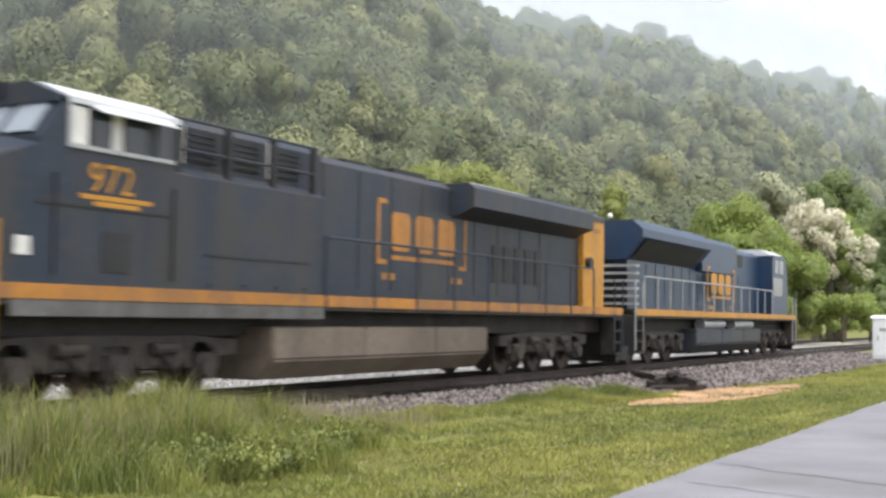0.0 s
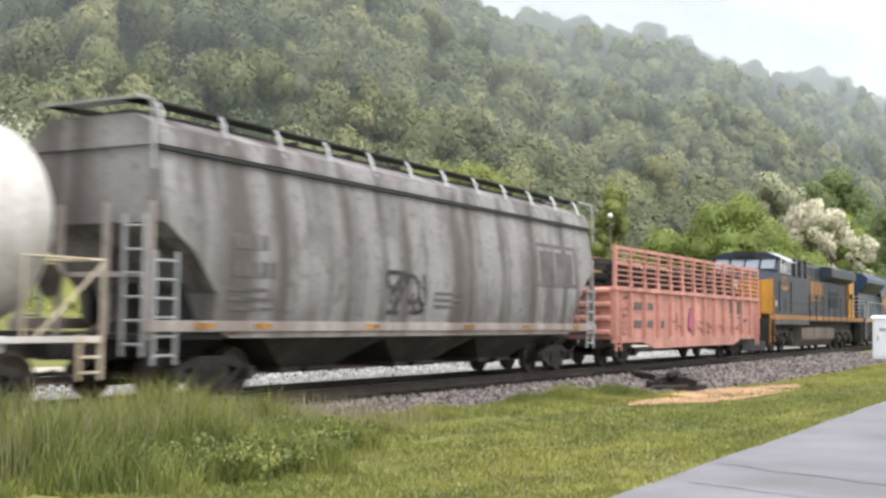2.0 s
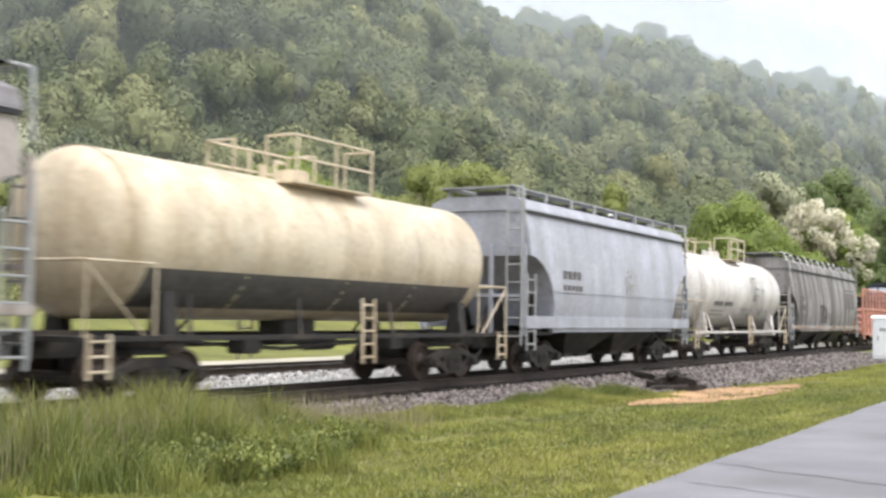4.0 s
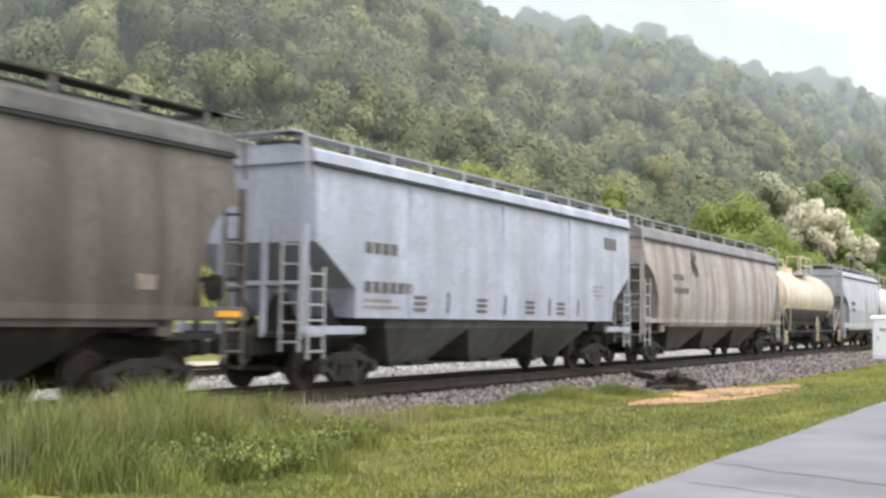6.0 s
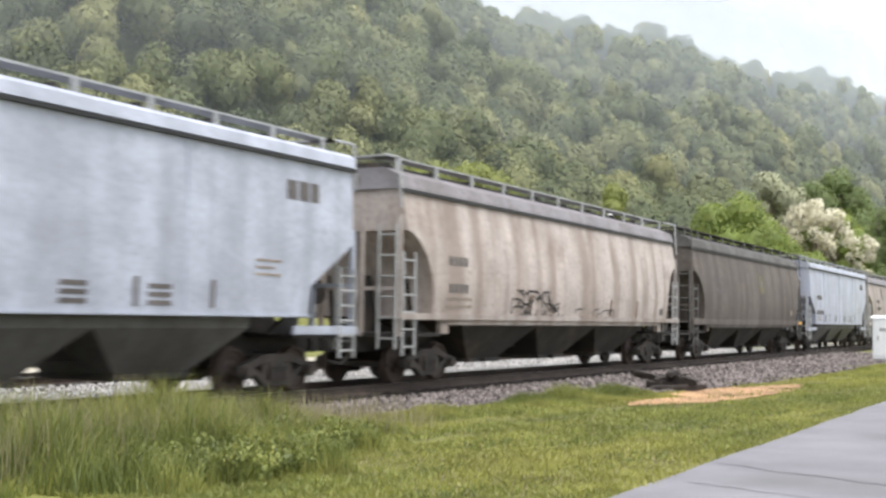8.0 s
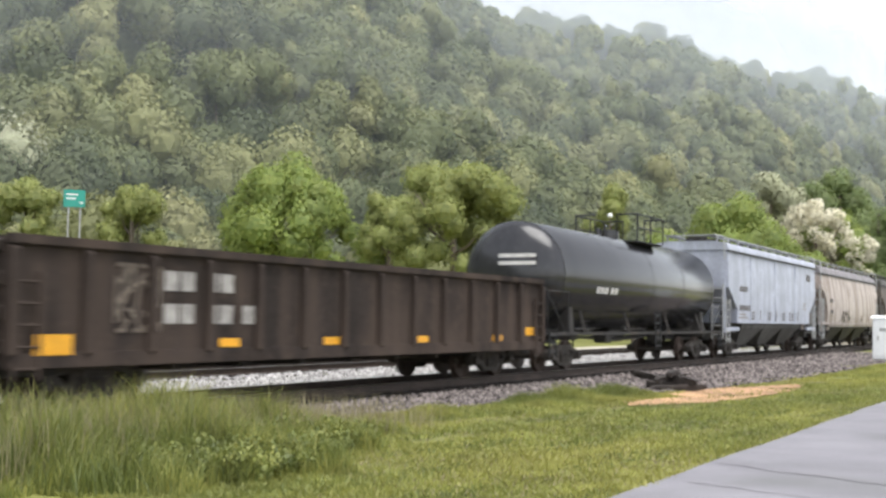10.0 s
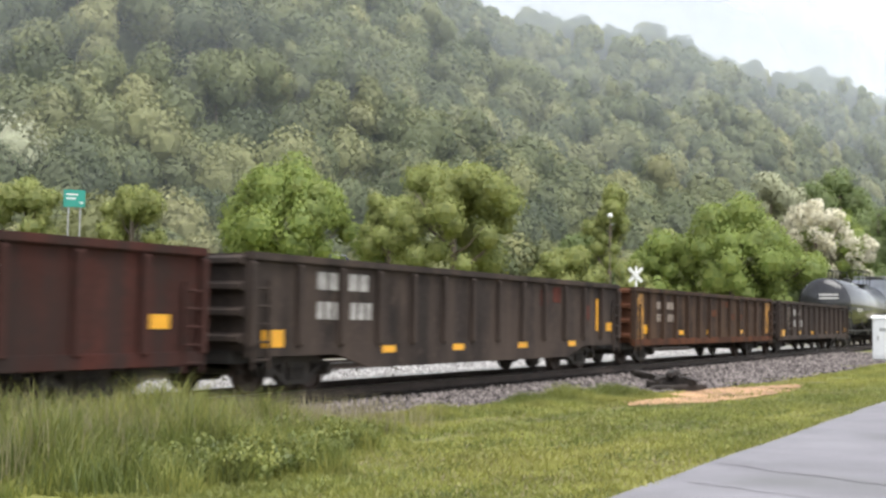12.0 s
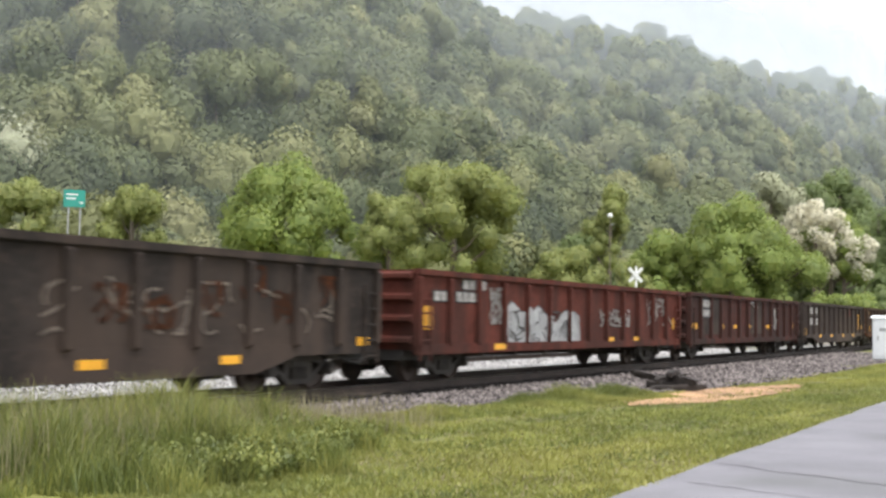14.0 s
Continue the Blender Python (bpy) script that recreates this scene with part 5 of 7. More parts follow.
        part("end_rail", bm, rail_mat, car_ob)
        ladder("ladder", car_ob, (e * (X - 0.55), -1.5, 0.45), (e * (X - 0.55), -1.5, 1.1), (e * 0.4, 0, 0), rail_mat, 3)
        truck(car_ob, e * (X - 2.0))
    bm = bmesh.new()
    box(bm, -0.6, 0.5, -0.3, 0.3, 0.85, zc - r + 0.05, 0.04)
    drum(bm, (1.4, 0.3, 0.9), (1, 0, 0), 0.2, 0.9, 14)
    part("outlet_valve", bm, M["underframe"], car_ob)
    bm = bmesh.new()
    rod(bm, [(-X + 3.0, -0.4, 0.95), (-0.8, -0.5, 0.78), (X - 3.0, -0.4, 0.95)], 0.035)
    rod(bm, [(-X + 2.6, 0.5, 0.85), (X - 2.6, 0.5, 0.85)], 0.04)
    for x in (-2.2, 2.6):
        box(bm, x - 0.25, x + 0.25, -0.9, -0.5, 0.72, 1.0, 0.03)
    part("brake_rigging", bm, M["underframe"], car_ob)
    couplers(car_ob, X)

    def side(z):
        return math.sqrt(max(0.01, r * r - (z - zc) ** 2))
    return car_ob, X, side


# -- the consist, from the tail of the clip's first cars backwards --
def loco_truck(parent, x, flip=1, spread=1.9):
    def frame_part(bm):
        extrude_y(bm, [(-2.75, 0.75), (-2.75, 0.98), (-1.6, 1.06), (1.6, 1.06), (2.75, 0.98), (2.75, 0.75), (2.35, 0.72), (2.0, 0.95), (1.75, 0.95), (1.35, 0.55), (0.5, 0.55),
                       (0.3, 0.9), (-0.3, 0.9), (-0.5, 0.55), (-1.35, 0.55), (-1.75, 0.95), (-2.0, 0.95), (-2.35, 0.72)], -0.1, 0.1)
        for k in (-1.9, 0, 1.9):
            box(bm, k - 0.24, k + 0.24, -0.2, 0.1, 0.36, 0.78, 0.04)
            drum(bm, (k, -0.23, 0.55), (0, 1, 0), 0.17, 0.1, 14)
            for d in (-0.34, 0.34):
                drum(bm, (k + d, -0.06, 0.72), (0, 0, 1), 0.085, 0.34, 10)
        for k in (-0.95, 0.95):
            box(bm, k - 0.3, k + 0.3, -0.16, -0.08, 0.58, 0.74, 0.03)
            drum(bm, (k, -0.16, 0.86), (1, 0, 0), 0.1, 0.5, 12)
            bar(bm, (k - 0.3, -0.22, 0.95), (k + 0.25, -0.22, 0.5), 0.03)
    ob = shared("truck_frame", lambda bm: (box(bm, -2.4, 2.4, -0.8, 0.8, 0.6, 0.95, 0.04), box(bm, -0.4, 0.4, -1.05, 1.05, 0.55, 1.0, 0.04)), M["truck_steel"], parent, pose(x, 0, 0), "grimy three-axle locomotive truck")
    for s in (-1, 1):
        shared("truck_side", frame_part, M["truck_steel"], ob, pose(0, s * 1.05, 0, 0, 0, 0 if s < 0 else 180))
    for k in (-1.9, 0, 1.9):
        shared("wheelset-big", wheelset(0.53), M["wheel_steel"], ob, pose(k, 0, 0.53))
    return ob


def logo(parent, x0, x1, z0, z1, y, gold):
    """Plain bracket and block shapes in gold, standing in for a painted emblem."""
    flat = lambda z: y
    w = x1 - x0
    for s, x in ((1, x0), (-1, x1)):
        patch("emblem_bracket", parent, min(x, x + s * 0.1), max(x, x + s * 0.1), z0, z1, flat, gold)
        for z in (z0, z1 - 0.1):
            patch("emblem_bracket", parent, min(x, x + s * 0.36), max(x, x + s * 0.36), z, z + 0.1, flat, gold, lift=0.016)
        for k in (0.2, 0.5):
            patch("emblem_bracket", parent, min(x + s * k, x + s * (k + 0.2)), max(x + s * k, x + s * (k + 0.2)), z0 - 0.32, z0 - 0.18, flat, gold)
    h = z1 - z0
    for i in range(3):
        a = x0 + w * (0.14 + 0.255 * i)
        b = a + w * 0.2
        bm = bmesh.new()
        extrude_y(bm, [(a + 0.08, z0 + h * 0.22), (b - 0.08, z0 + h * 0.22), (b, z0 + h * 0.32), (b, z0 + h * 0.72), (b - 0.08, z0 + h * 0.82), (a + 0.08, z0 + h * 0.82), (a, z0 + h * 0.72), (a, z0 + h * 0.32)], -y - 0.012, -y - 0.004)
        part("emblem_block", bm, gold, parent)
    patch("emblem_bar", parent, x0 + w * 0.14, x1 - w * 0.14, z0 + h * 0.08, z0 + h * 0.15, flat, gold)


def number(parent, text, x, z, y, size, material):
    cu = bpy.data.curves.new("road_number", "FONT")
    cu.body, cu.size, cu.extrude = text, size, 0.003
    cu.materials.append(material)
    ob = new("road_number", cu)
    ob.parent = parent
    ob.matrix_basis = pose(x, -y - 0.012, z, 90, 0, 0)
    return ob


def rail_run(parent, x0, x1, y, z0, z1, posts, material):
    bm = bmesh.new()
    bar(bm, (x0, y, z1), (x1, y, z1), 0.026)
    part("handrail", bm, material, parent)
    for i in range(posts):
        x = x0 + (x1 - x0) * i / (posts - 1)
        bm = bmesh.new()
        box(bm, x - 0.03, x + 0.03, y - 0.02, y + 0.02, z0, z1, 0.008)
        part("stanchion", bm, material, parent)


def loco_end(parent, e, X, material, steps=True):
    """Pilot plate, step wells and coupler at one end."""
    bm = bmesh.new()
    box(bm, e * X - 0.06, e * X + 0.06, -1.45, 1.45, 0.35, 1.5, 0.03)
    extrude_y(bm, [(e * (X + 0.02), 0.16), (e * (X + 0.3), 0.2), (e * (X + 0.08), 0.62)], -1.3, 1.3)
    pilot = part("pilot", bm, P["black"], parent)
    for s in (-1, 1):
        bm = bmesh.new()
        for k in range(4):
            z = 0.42 + k * 0.34
            box(bm, min(e * (X - 0.62), e * (X - 0.1)), max(e * (X - 0.62), e * (X - 0.1)), s * 1.3 - 0.22, s * 1.3 + 0.22, z - 0.02, z + 0.02)
        box(bm, e * (X - 0.64) - 0.02, e * (X - 0.64) + 0.02, s * 1.3 - 0.22, s * 1.3 + 0.22, 0.4, 1.6)
        part("steps", bm, M["underframe"], pilot)
        bm = bmesh.new()
        rod(bm, [(e * (X + 0.02), s * 1.5, 0.5), (e * (X + 0.02), s * 1.5, 2.6)], 0.028)
        rod(bm, [(e * (X - 0.66), s * 1.5, 0.5), (e * (X - 0.66), s * 1.5, 2.6)], 0.028)
        part("grab_rail", bm, material, parent)
    for y in (-0.5, -0.35, 0.35, 0.5):
        bm = bmesh.new()
        rod(bm, [(e * (X + 0.06), y, 0.8), (e * (X + 0.25), y, 0.45), (e * (X + 0.4), y * 0.9, 0.55)], 0.022)
        part("air_hose", bm, P["black"], parent)


def loco_base(u0, u1, label, tank, stripe, tail=0.0):
    ob, X = car("diesel_locomotive", u0, u1, label, "locomotive")
    bm = bmesh.new()
    box(bm, -X, X + tail, -1.5, 1.5, 1.5, 1.6)
    box(bm, -X + 0.3, X - 0.3 + tail, -0.9, 0.9, 1.05, 1.5)
    part("underframe", bm, M["underframe"], ob)
    for s in (-1, 1):
        bm = bmesh.new()
        box(bm, -X + 0.05, X - 0.05 + tail, s * 1.5 - 0.02, s * 1.5 + 0.02, 1.57, 1.78, 0.005)
        part("side_stripe", bm, stripe, ob, "gold painted side sill stripe")
    x0, x1, z0, z1, material = tank
    bm = bmesh.new()
    extrude_x(bm, [(-1.45, z1), (1.45, z1), (1.45, z0 + 0.35), (1.1, z0), (-1.1, z0), (-1.45, z0 + 0.35)], x0, x1)
    bmesh.ops.bevel(bm, geom=bm.edges[:], offset=0.04, segments=2, affect="EDGES")
    tk = part("fuel_tank", bm, material, ob, "grimy fuel tank slung between the trucks")
    for x in (x0 + (x1 - x0) * 0.36, x0 + (x1 - x0) * 0.7):
        bm = bmesh.new()
        box(bm, x - 0.015, x + 0.015, -1.462, 1.462, z0 + 0.36, z1 + 0.004)
        part("tank_seam", bm, material, tk)
    for e in (-1, 1):
        loco_truck(ob, e * (X - 3.15))
    shared("coupler", coupler, M["underframe"], ob, pose(X + tail + 0.05, 0, 0))
    shared("coupler", coupler, M["underframe"], ob, pose(-X - 0.05, 0, 0, 0, 0, 180))
    return ob, X


def loco_slate():
    """The second locomotive, running cab last."""
    ob, X = loco_base(8.94, 30.71, "grimy slate-blue diesel locomotive with gold stripe, cab facing backwards", (-4.36, 3.77, 0.27, 1.2, P["tank_brown"]), P["gold_grimy"], 1.6)
    body = P["slate"]
    for s in (-1, 1):
        bm = bmesh.new()
        box(bm, -X + 0.9, -2.95, s * 1.49 - 0.02, s * 1.49 + 0.02, 1.34, 1.565, 0.006)
        part("side_skirt", bm, P["bay_dark"], ob, "dusty skirt plate under the gold stripe")
    # nose and cab
    bm = bmesh.new()
    rings = []
    for x, w, z in ((-X + 0.25, 1.05, 3.42), (-X + 0.55, 1.47, 3.5), (-9.55, 1.5, 3.8)):
        rings.append([(x, -w, 1.78), (x, w, 1.78), (x, w, z - 0.12), (x, w * 0.6, z), (x, -w * 0.6, z), (x, -w, z - 0.12)])
    loft(bm, rings)
    nose = part("nose", bm, body, ob)
    bm = bmesh.new()
    extrude_x(bm, [(-1.02, 1.82), (1.02, 1.82), (1.02, 3.28), (0.6, 3.4), (-0.6, 3.4), (-1.02, 3.28)], -X + 0.22, -X + 0.245)
    for s in (-1, 1):
        loft(bm, [[(-X + 0.24, s * 1.06, 1.82), (-X + 0.24, s * 1.06, 3.29), (-X + 0.235, s * 1.04, 3.29), (-X + 0.235, s * 1.04, 1.82)],
                  [(-X + 0.54, s * 1.478, 1.82), (-X + 0.54, s * 1.478, 3.36), (-X + 0.52, s * 1.46, 3.36), (-X + 0.52, s * 1.46, 1.82)]])
    part("nose_front", bm, P["gold"], nose, "gold painted nose front")
    bm = bmesh.new()
    extrude_y(bm, [(-9.6, 1.78), (-9.6, 3.76), (-9.2, 4.36), (-6.95, 4.36), (-6.95, 1.78)], -1.5, 1.5)
    cab = part("cab", bm, body, ob)
    # pale roof colour paints in the sky reflected by the sloped side
    bm = bmesh.new()
    extrude_x(bm, [(-1.53, 4.3), (-1.53, 4.38), (-0.95, 4.62), (0.95, 4.62), (1.53, 4.38), (1.53, 4.3)], -9.12, -6.9)
    part("cab_roof", bm, P["roof_white"], cab, "pale grey cab roof with a white edge")
    for y0, y1 in ((-1.35, -0.75), (-0.62, -0.05), (0.05, 0.62), (0.75, 1.35)):
        bm = bmesh.new()
        loft(bm, [[(-9.6 - 0.012, y0, 3.84), (-9.6 - 0.012, y1, 3.84), (-9.6 + 0.01, y1, 3.83), (-9.6 + 0.01, y0, 3.83)],
                  [(-9.27 - 0.012, y0, 4.3), (-9.27 - 0.012, y1, 4.3), (-9.27 + 0.01, y1, 4.29), (-9.27 + 0.01, y0, 4.29)]])
        part("windscreen", bm, P["screen_glass"], cab)
    bm = bmesh.new()
    extrude_x(bm, [(-1.5, 4.28), (-1.5, 4.37), (-0.93, 4.6), (0.93, 4.6), (1.5, 4.37), (1.5, 4.28)], -9.34, -9.12)
    part("cab_brow", bm, body, cab)
    bm = bmesh.new()
    box(bm, -9.42, -9.3, -0.45, 0.45, 4.38, 4.64, 0.03)
    part("number_board", bm, P["black"], cab)
    for x0, x1, m in ((-9.05, -8.75, P["mark_white"]), (-8.68, -8.32, P["glass"]), (-8.3, -8.08, P["mark_white"]), (-8.06, -7.6, P["glass"]), (-7.35, -7.1, P["glass"])):
        patch("side_window", cab, x0, x1, 3.74, 4.26, lambda z: 1.5, m)
    bm = bmesh.new()
    box(bm, -9.12, -7.0, -1.535, -1.5, 3.67, 3.735, 0.008)
    box(bm, -9.12, -9.06, -1.53, -1.5, 3.7, 4.3)
    part("window_frame", bm, M["galv"], cab)
    bm = bmesh.new()
    extrude_x(bm, [(-1.5, 4.34), (-1.78, 4.2), (-1.78, 4.18), (-1.5, 4.3)], -8.75, -7.2)
    part("sunshade", bm, P["roof_white"], cab, "white folding sunshade over the cab window")
    bm = bmesh.new()
    for x in (-9.3, -6.98):
        bar(bm, (x, -1.53, 1.9), (x, -1.53, 3.3), 0.02)
    box(bm, -9.6, -6.98, -1.515, -1.5, 2.86, 2.9)
    part("cab_trim", bm, P["black"], cab)
    patch("side_vent", cab, -8.42, -7.86, 1.98, 2.55, lambda z: 1.505, P["black"], "dark louvred vent")
    patch("data_plate", cab, -9.95, -9.7, 2.15, 2.4, lambda z: 1.5, P["mark_white"])
    number(ob, "972", -8.72, 3.1, 1.5, 0.6, P["gold"])
    for a, b, z in ((-8.85, -7.45, 2.99), (-8.6, -7.7, 2.9)):
        patch("stencil_bar", ob, a, b, z, z + 0.07, lambda z: 1.5, P["gold"])
    for k, z in enumerate((3.24, 3.0)):
        bm = bmesh.new()
        drum(bm, (-X + 0.2, 0.12, z), (1, 0, 0), 0.11, 0.06, 16)
        part("headlight", bm, P["lamp_glass"], nose)
    for y in (-1.1, 1.1):
        bm = bmesh.new()
        drum(bm, (-X - 0.06, y * 0.7, 1.42), (1, 0, 0), 0.11, 0.08, 16)
        part("ditch_light", bm, P["lamp_glass"], ob, "round white ditch light")
        bm = bmesh.new()
        rod(bm, [(-X - 0.02, y * 0.95, 1.6), (-X - 0.02, y * 0.95, 2.6), (-X + 0.1, y * 0.55, 2.9)], 0.03)
        rod(bm, [(-X - 0.02, y * 0.45, 1.6), (-X - 0.02, y * 0.5, 2.65)], 0.03)
        part("handrail", bm, P["gold"], ob)
    # equipment cabinet behind the cab, full width, with the brake grids above it
    bm = bmesh.new()
    extrude_x(bm, [(-1.48, 1.78), (1.48, 1.78), (1.48, 3.55), (1.2, 3.72), (-1.2, 3.72), (-1.48, 3.55)], -6.93, -2.95)
    cabinet = part("equipment_cabinet", bm, body, ob)
    bm = bmesh.new()
    box(bm, -6.2, -3.4, -1.495, -1.478, 2.32, 2.36)
    for i in range(4):
        box(bm, -6.1 + i * 0.85, -6.02 + i * 0.85, -1.5, -1.478, 1.84, 1.9)
    part("cabinet_trim", bm, P["black"], cabinet)
    bm = bmesh.new()
    extrude_x(bm, [(-1.12, 3.7), (1.12, 3.7), (1.12, 4.4), (0.9, 4.58), (-0.9, 4.58), (-1.12, 4.4)], -6.9, -2.6)
    upper = part("brake_grid_housing", bm, body, ob)
    for i in range(3):
        x = -6.35 + i * 1.15
        bm = bmesh.new()
        box(bm, x, x + 0.72, -1.15, -1.12, 3.84, 4.36)
        gr = part("brake_grid", bm, P["black"], upper, "dark louvred brake grid")
        for k in range(5):
            bm = bmesh.new()
            box(bm, x, x + 0.72, -1.175, -1.15, 3.88 + k * 0.1, 3.91 + k * 0.1)
            part("louvre", bm, body, gr)
        patch("grid_frame", upper, x - 0.2, x - 0.02, 3.8, 4.42, lambda z: 1.13, P["mark_mid"])
    for i in range(4):
        x = -6.75 + i * 1.2
        bm = bmesh.new()
        box(bm, x - 0.06, x + 0.06, -1.4, -1.3, 3.3, 4.45, 0.01)
        part("stanchion", bm, P["black"], ob)
    bm = bmesh.new()
    for z in (3.98, 4.46):
        bar(bm, (-6.9, -1.36, z), (-3.05, -1.36, z), 0.026)
    part("handrail", bm, body, ob)
    # hood
    bm = bmesh.new()
    extrude_x(bm, [(-0.9, 1.78), (0.9, 1.78), (0.9, 4.35), (0.7, 4.5), (-0.7, 4.5), (-0.9, 4.35)], -2.95, X - 0.4)
    hood = part("hood", bm, body, ob)
    for i in range(9):
        x = -2.2 + i * 1.25
        bm = bmesh.new()
        box(bm, x - 0.012, x + 0.012, -0.912, -0.9, 1.95, 4.3)
        part("door_seam", bm, P["black"], hood)
    for i in range(5):
        bm = bmesh.new()
        x = 5.0 + i * 0.62
        box(bm, x, x + 0.4, -0.925, -0.9, 2.3, 3.2)
        part("engine_door", bm, P["black"], hood)
    patch("air_intake", hood, -2.75, -2.2, 3.85, 4.35, lambda z: 0.9, P["black"])
    for x0, x1, h in ((-0.9, 0.0, 0.12), (1.0, 2.4, 0.16), (2.7, 3.2, 0.1)):
        bm = bmesh.new()
        box(bm, x0, x1, -0.5, 0.5, 4.5, 4.5 + h, 0.03)
        part("exhaust_housing", bm, P["black"], hood)
    # radiator wings
    bm = bmesh.new()
    extrude_x(bm, [(-0.9, 3.7), (-1.5, 3.95), (-1.5, 4.38), (-1.35, 4.5), (1.35, 4.5), (1.5, 4.38), (1.5, 3.95), (0.9, 3.7)], 2.9, X - 0.75)
    wing = part("radiator_wing", bm, body, ob, "overhanging radiator section")
    bm = bmesh.new()
    box(bm, 3.1, 6.2, -1.3, 1.3, 4.5, 4.53, 0.01)
    part("radiator_screen", bm, P["roof_white"], wing)
    bm = bmesh.new()
    box(bm, 6.4, 9.9, -1.3, 1.3, 4.5, 4.54, 0.01)
    part("radiator_screen", bm, P["black"], wing)
    # gold rear end
    bm = bmesh.new()
    extrude_x(bm, [(-1.05, 1.79), (1.05, 1.79), (1.05, 4.3), (0.8, 4.44), (-0.8, 4.44), (-1.05, 4.3)], X - 0.4, X + 1.2)
    end = part("hood_end", bm, P["gold"], ob, "gold painted hood end")
    bm = bmesh.new()
    extrude_x(bm, [(-1.08, 4.3), (-0.82, 4.45), (0.82, 4.45), (1.08, 4.3), (1.08, 4.42), (0.84, 4.56), (-0.84, 4.56), (-1.08, 4.42)], X - 0.4, X + 1.22)
    part("end_cap", bm, body, end)
    bm = bmesh.new()
    drum(bm, (X - 0.1, -1.12, 3.05), (0, 1, 0), 0.16, 0.14, 14)
    part("lamp_housing", bm, P["black"], end)
    patch("stencil_bar", end, X + 0.2, X + 0.9, 3.95, 4.08, lambda z: 1.05, P["gold_grimy"])
    logo(ob, -0.25, 3.64, 2.5, 3.87, 0.9, P["gold_grimy"])
    rail_run(ob, -2.9, X - 0.75, -1.52, 1.5, 2.85, 9, body)
    rail_run(ob, -2.9, X - 0.75, 1.52, 1.78, 2.85, 9, body)
    loco_end(ob, -1, X, P["gold"])
    loco_end(ob, 1, X + 1.6, body)


def loco_blue():
    """The leading locomotive, running cab first."""
    ob, X = loco_base(33.47, 55.51, "clean dark blue diesel locomotive with gold side stripe", (-4.6, 4.6, 0.25, 1.15, P["slate"]), P["gold"])
    body = P["blue"]
    bm = bmesh.new()
    extrude_x(bm, [(-0.9, 1.78), (0.9, 1.78), (0.9, 4.25), (0.65, 4.45), (-0.65, 4.45), (-0.9, 4.25)], -X + 0.85, 6.6)
    hood = part("hood", bm, body, ob)
    for i in range(13):
        x = -8.4 + i * 0.95
        bm = bmesh.new()
        box(bm, x - 0.012, x + 0.012, -0.912, -0.9, 1.95, 3.3)
        part("door_seam", bm, P["black"], hood)
    bm = bmesh.new()
    extrude_x(bm, [(-0.9, 3.35), (-1.5, 4.05), (-1.5, 4.3), (-1.15, 4.6), (1.15, 4.6), (1.5, 4.3), (1.5, 4.05), (0.9, 3.35)], -X + 0.6, -2.9)
    wing = part("radiator_wing", bm, body, ob, "flared blue radiator section")
    bm = bmesh.new()
    loft(bm, [[(-10.0, -1.0, 3.4), (-3.6, -1.0, 3.4), (-3.6, -0.99, 3.39), (-10.0, -0.99, 3.39)], [(-10.0, -1.5, 3.98), (-3.6, -1.5, 3.98), (-3.6, -1.49, 3.97), (-10.0, -1.49, 3.97)]])
    part("radiator_grille", bm, P["black"], wing)
    bm = bmesh.new()
    extrude_x(bm, [(-1.12, 4.605), (1.12, 4.605), (1.0, 4.64), (-1.0, 4.64)], -9.6, -3.2)
    part("radiator_roof", bm, P["roof_white"], wing)
    bm = bmesh.new()
    extrude_x(bm, [(-1.15, 3.3), (-1.15, 4.4), (-0.95, 4.58), (0.95, 4.58), (1.15, 4.4), (1.15, 3.3)], -2.9, 1.9)
    part("inverter_housing", bm, body, ob)
    bm = bmesh.new()
    box(bm, 2.6, 3.6, -0.93, -0.9, 3.7, 4.2)
    part("air_intake", bm, P["black"], ob)
    for k in range(6):
        bm = bmesh.new()
        box(bm, -X + 0.55, -X + 0.85, -1.3, 1.3, 1.9 + k * 0.24, 1.98 + k * 0.24)
        part("end_grille_slat", bm, M["galv"], ob)
    bm = bmesh.new()
    extrude_y(bm, [(6.5, 1.78), (6.5, 4.4), (8.9, 4.4), (9.25, 3.6), (9.4, 1.78)], -1.5, 1.5)
    cab = part("cab", bm, body, ob)
    bm = bmesh.new()
    extrude_x(bm, [(-1.5, 4.36), (-0.95, 4.64), (0.95, 4.64), (1.5, 4.36)], 6.45, 9.0)
    part("cab_roof", bm, P["roof_white"], cab)
    bm = bmesh.new()
    loft(bm, [[(x, -w, 1.78), (x, w, 1.78), (x, w, z), (x, -w, z)] for x, w, z in ((9.3, 1.35, 3.5), (10.5, 1.2, 3.1), (10.75, 0.9, 2.9))])
    part("nose", bm, P["slate"], ob)
    for x0, x1 in ((6.9, 7.6), (7.75, 8.5)):
        patch("side_window", cab, x0, x1, 3.6, 4.2, lambda z: 1.5, P["glass"])
    patch("cab_door_panel", cab, 6.6, 8.3, 2.6, 3.4, lambda z: 1.5, P["glass"])
    logo(ob, -2.3, 1.5, 2.2, 3.5, 1.16, P["gold"])
    rail_run(ob, -X + 0.8, 6.4, -1.5, 1.78, 2.8, 14, M["galv"])
    rail_run(ob, -X + 0.8, 6.4, 1.5, 1.78, 2.8, 14, M["galv"])
    for x in (-2.0, 2.2):
        bm = bmesh.new()
        drum(bm, (x, -1.2, 1.32), (1, 0, 0), 0.2, 2.8, 16)
        part("air_reservoir", bm, M["galv"], ob)
    loco_end(ob, -1, X, M["galv"])
    loco_end(ob, 1, X, M["galv"])


loco_blue()
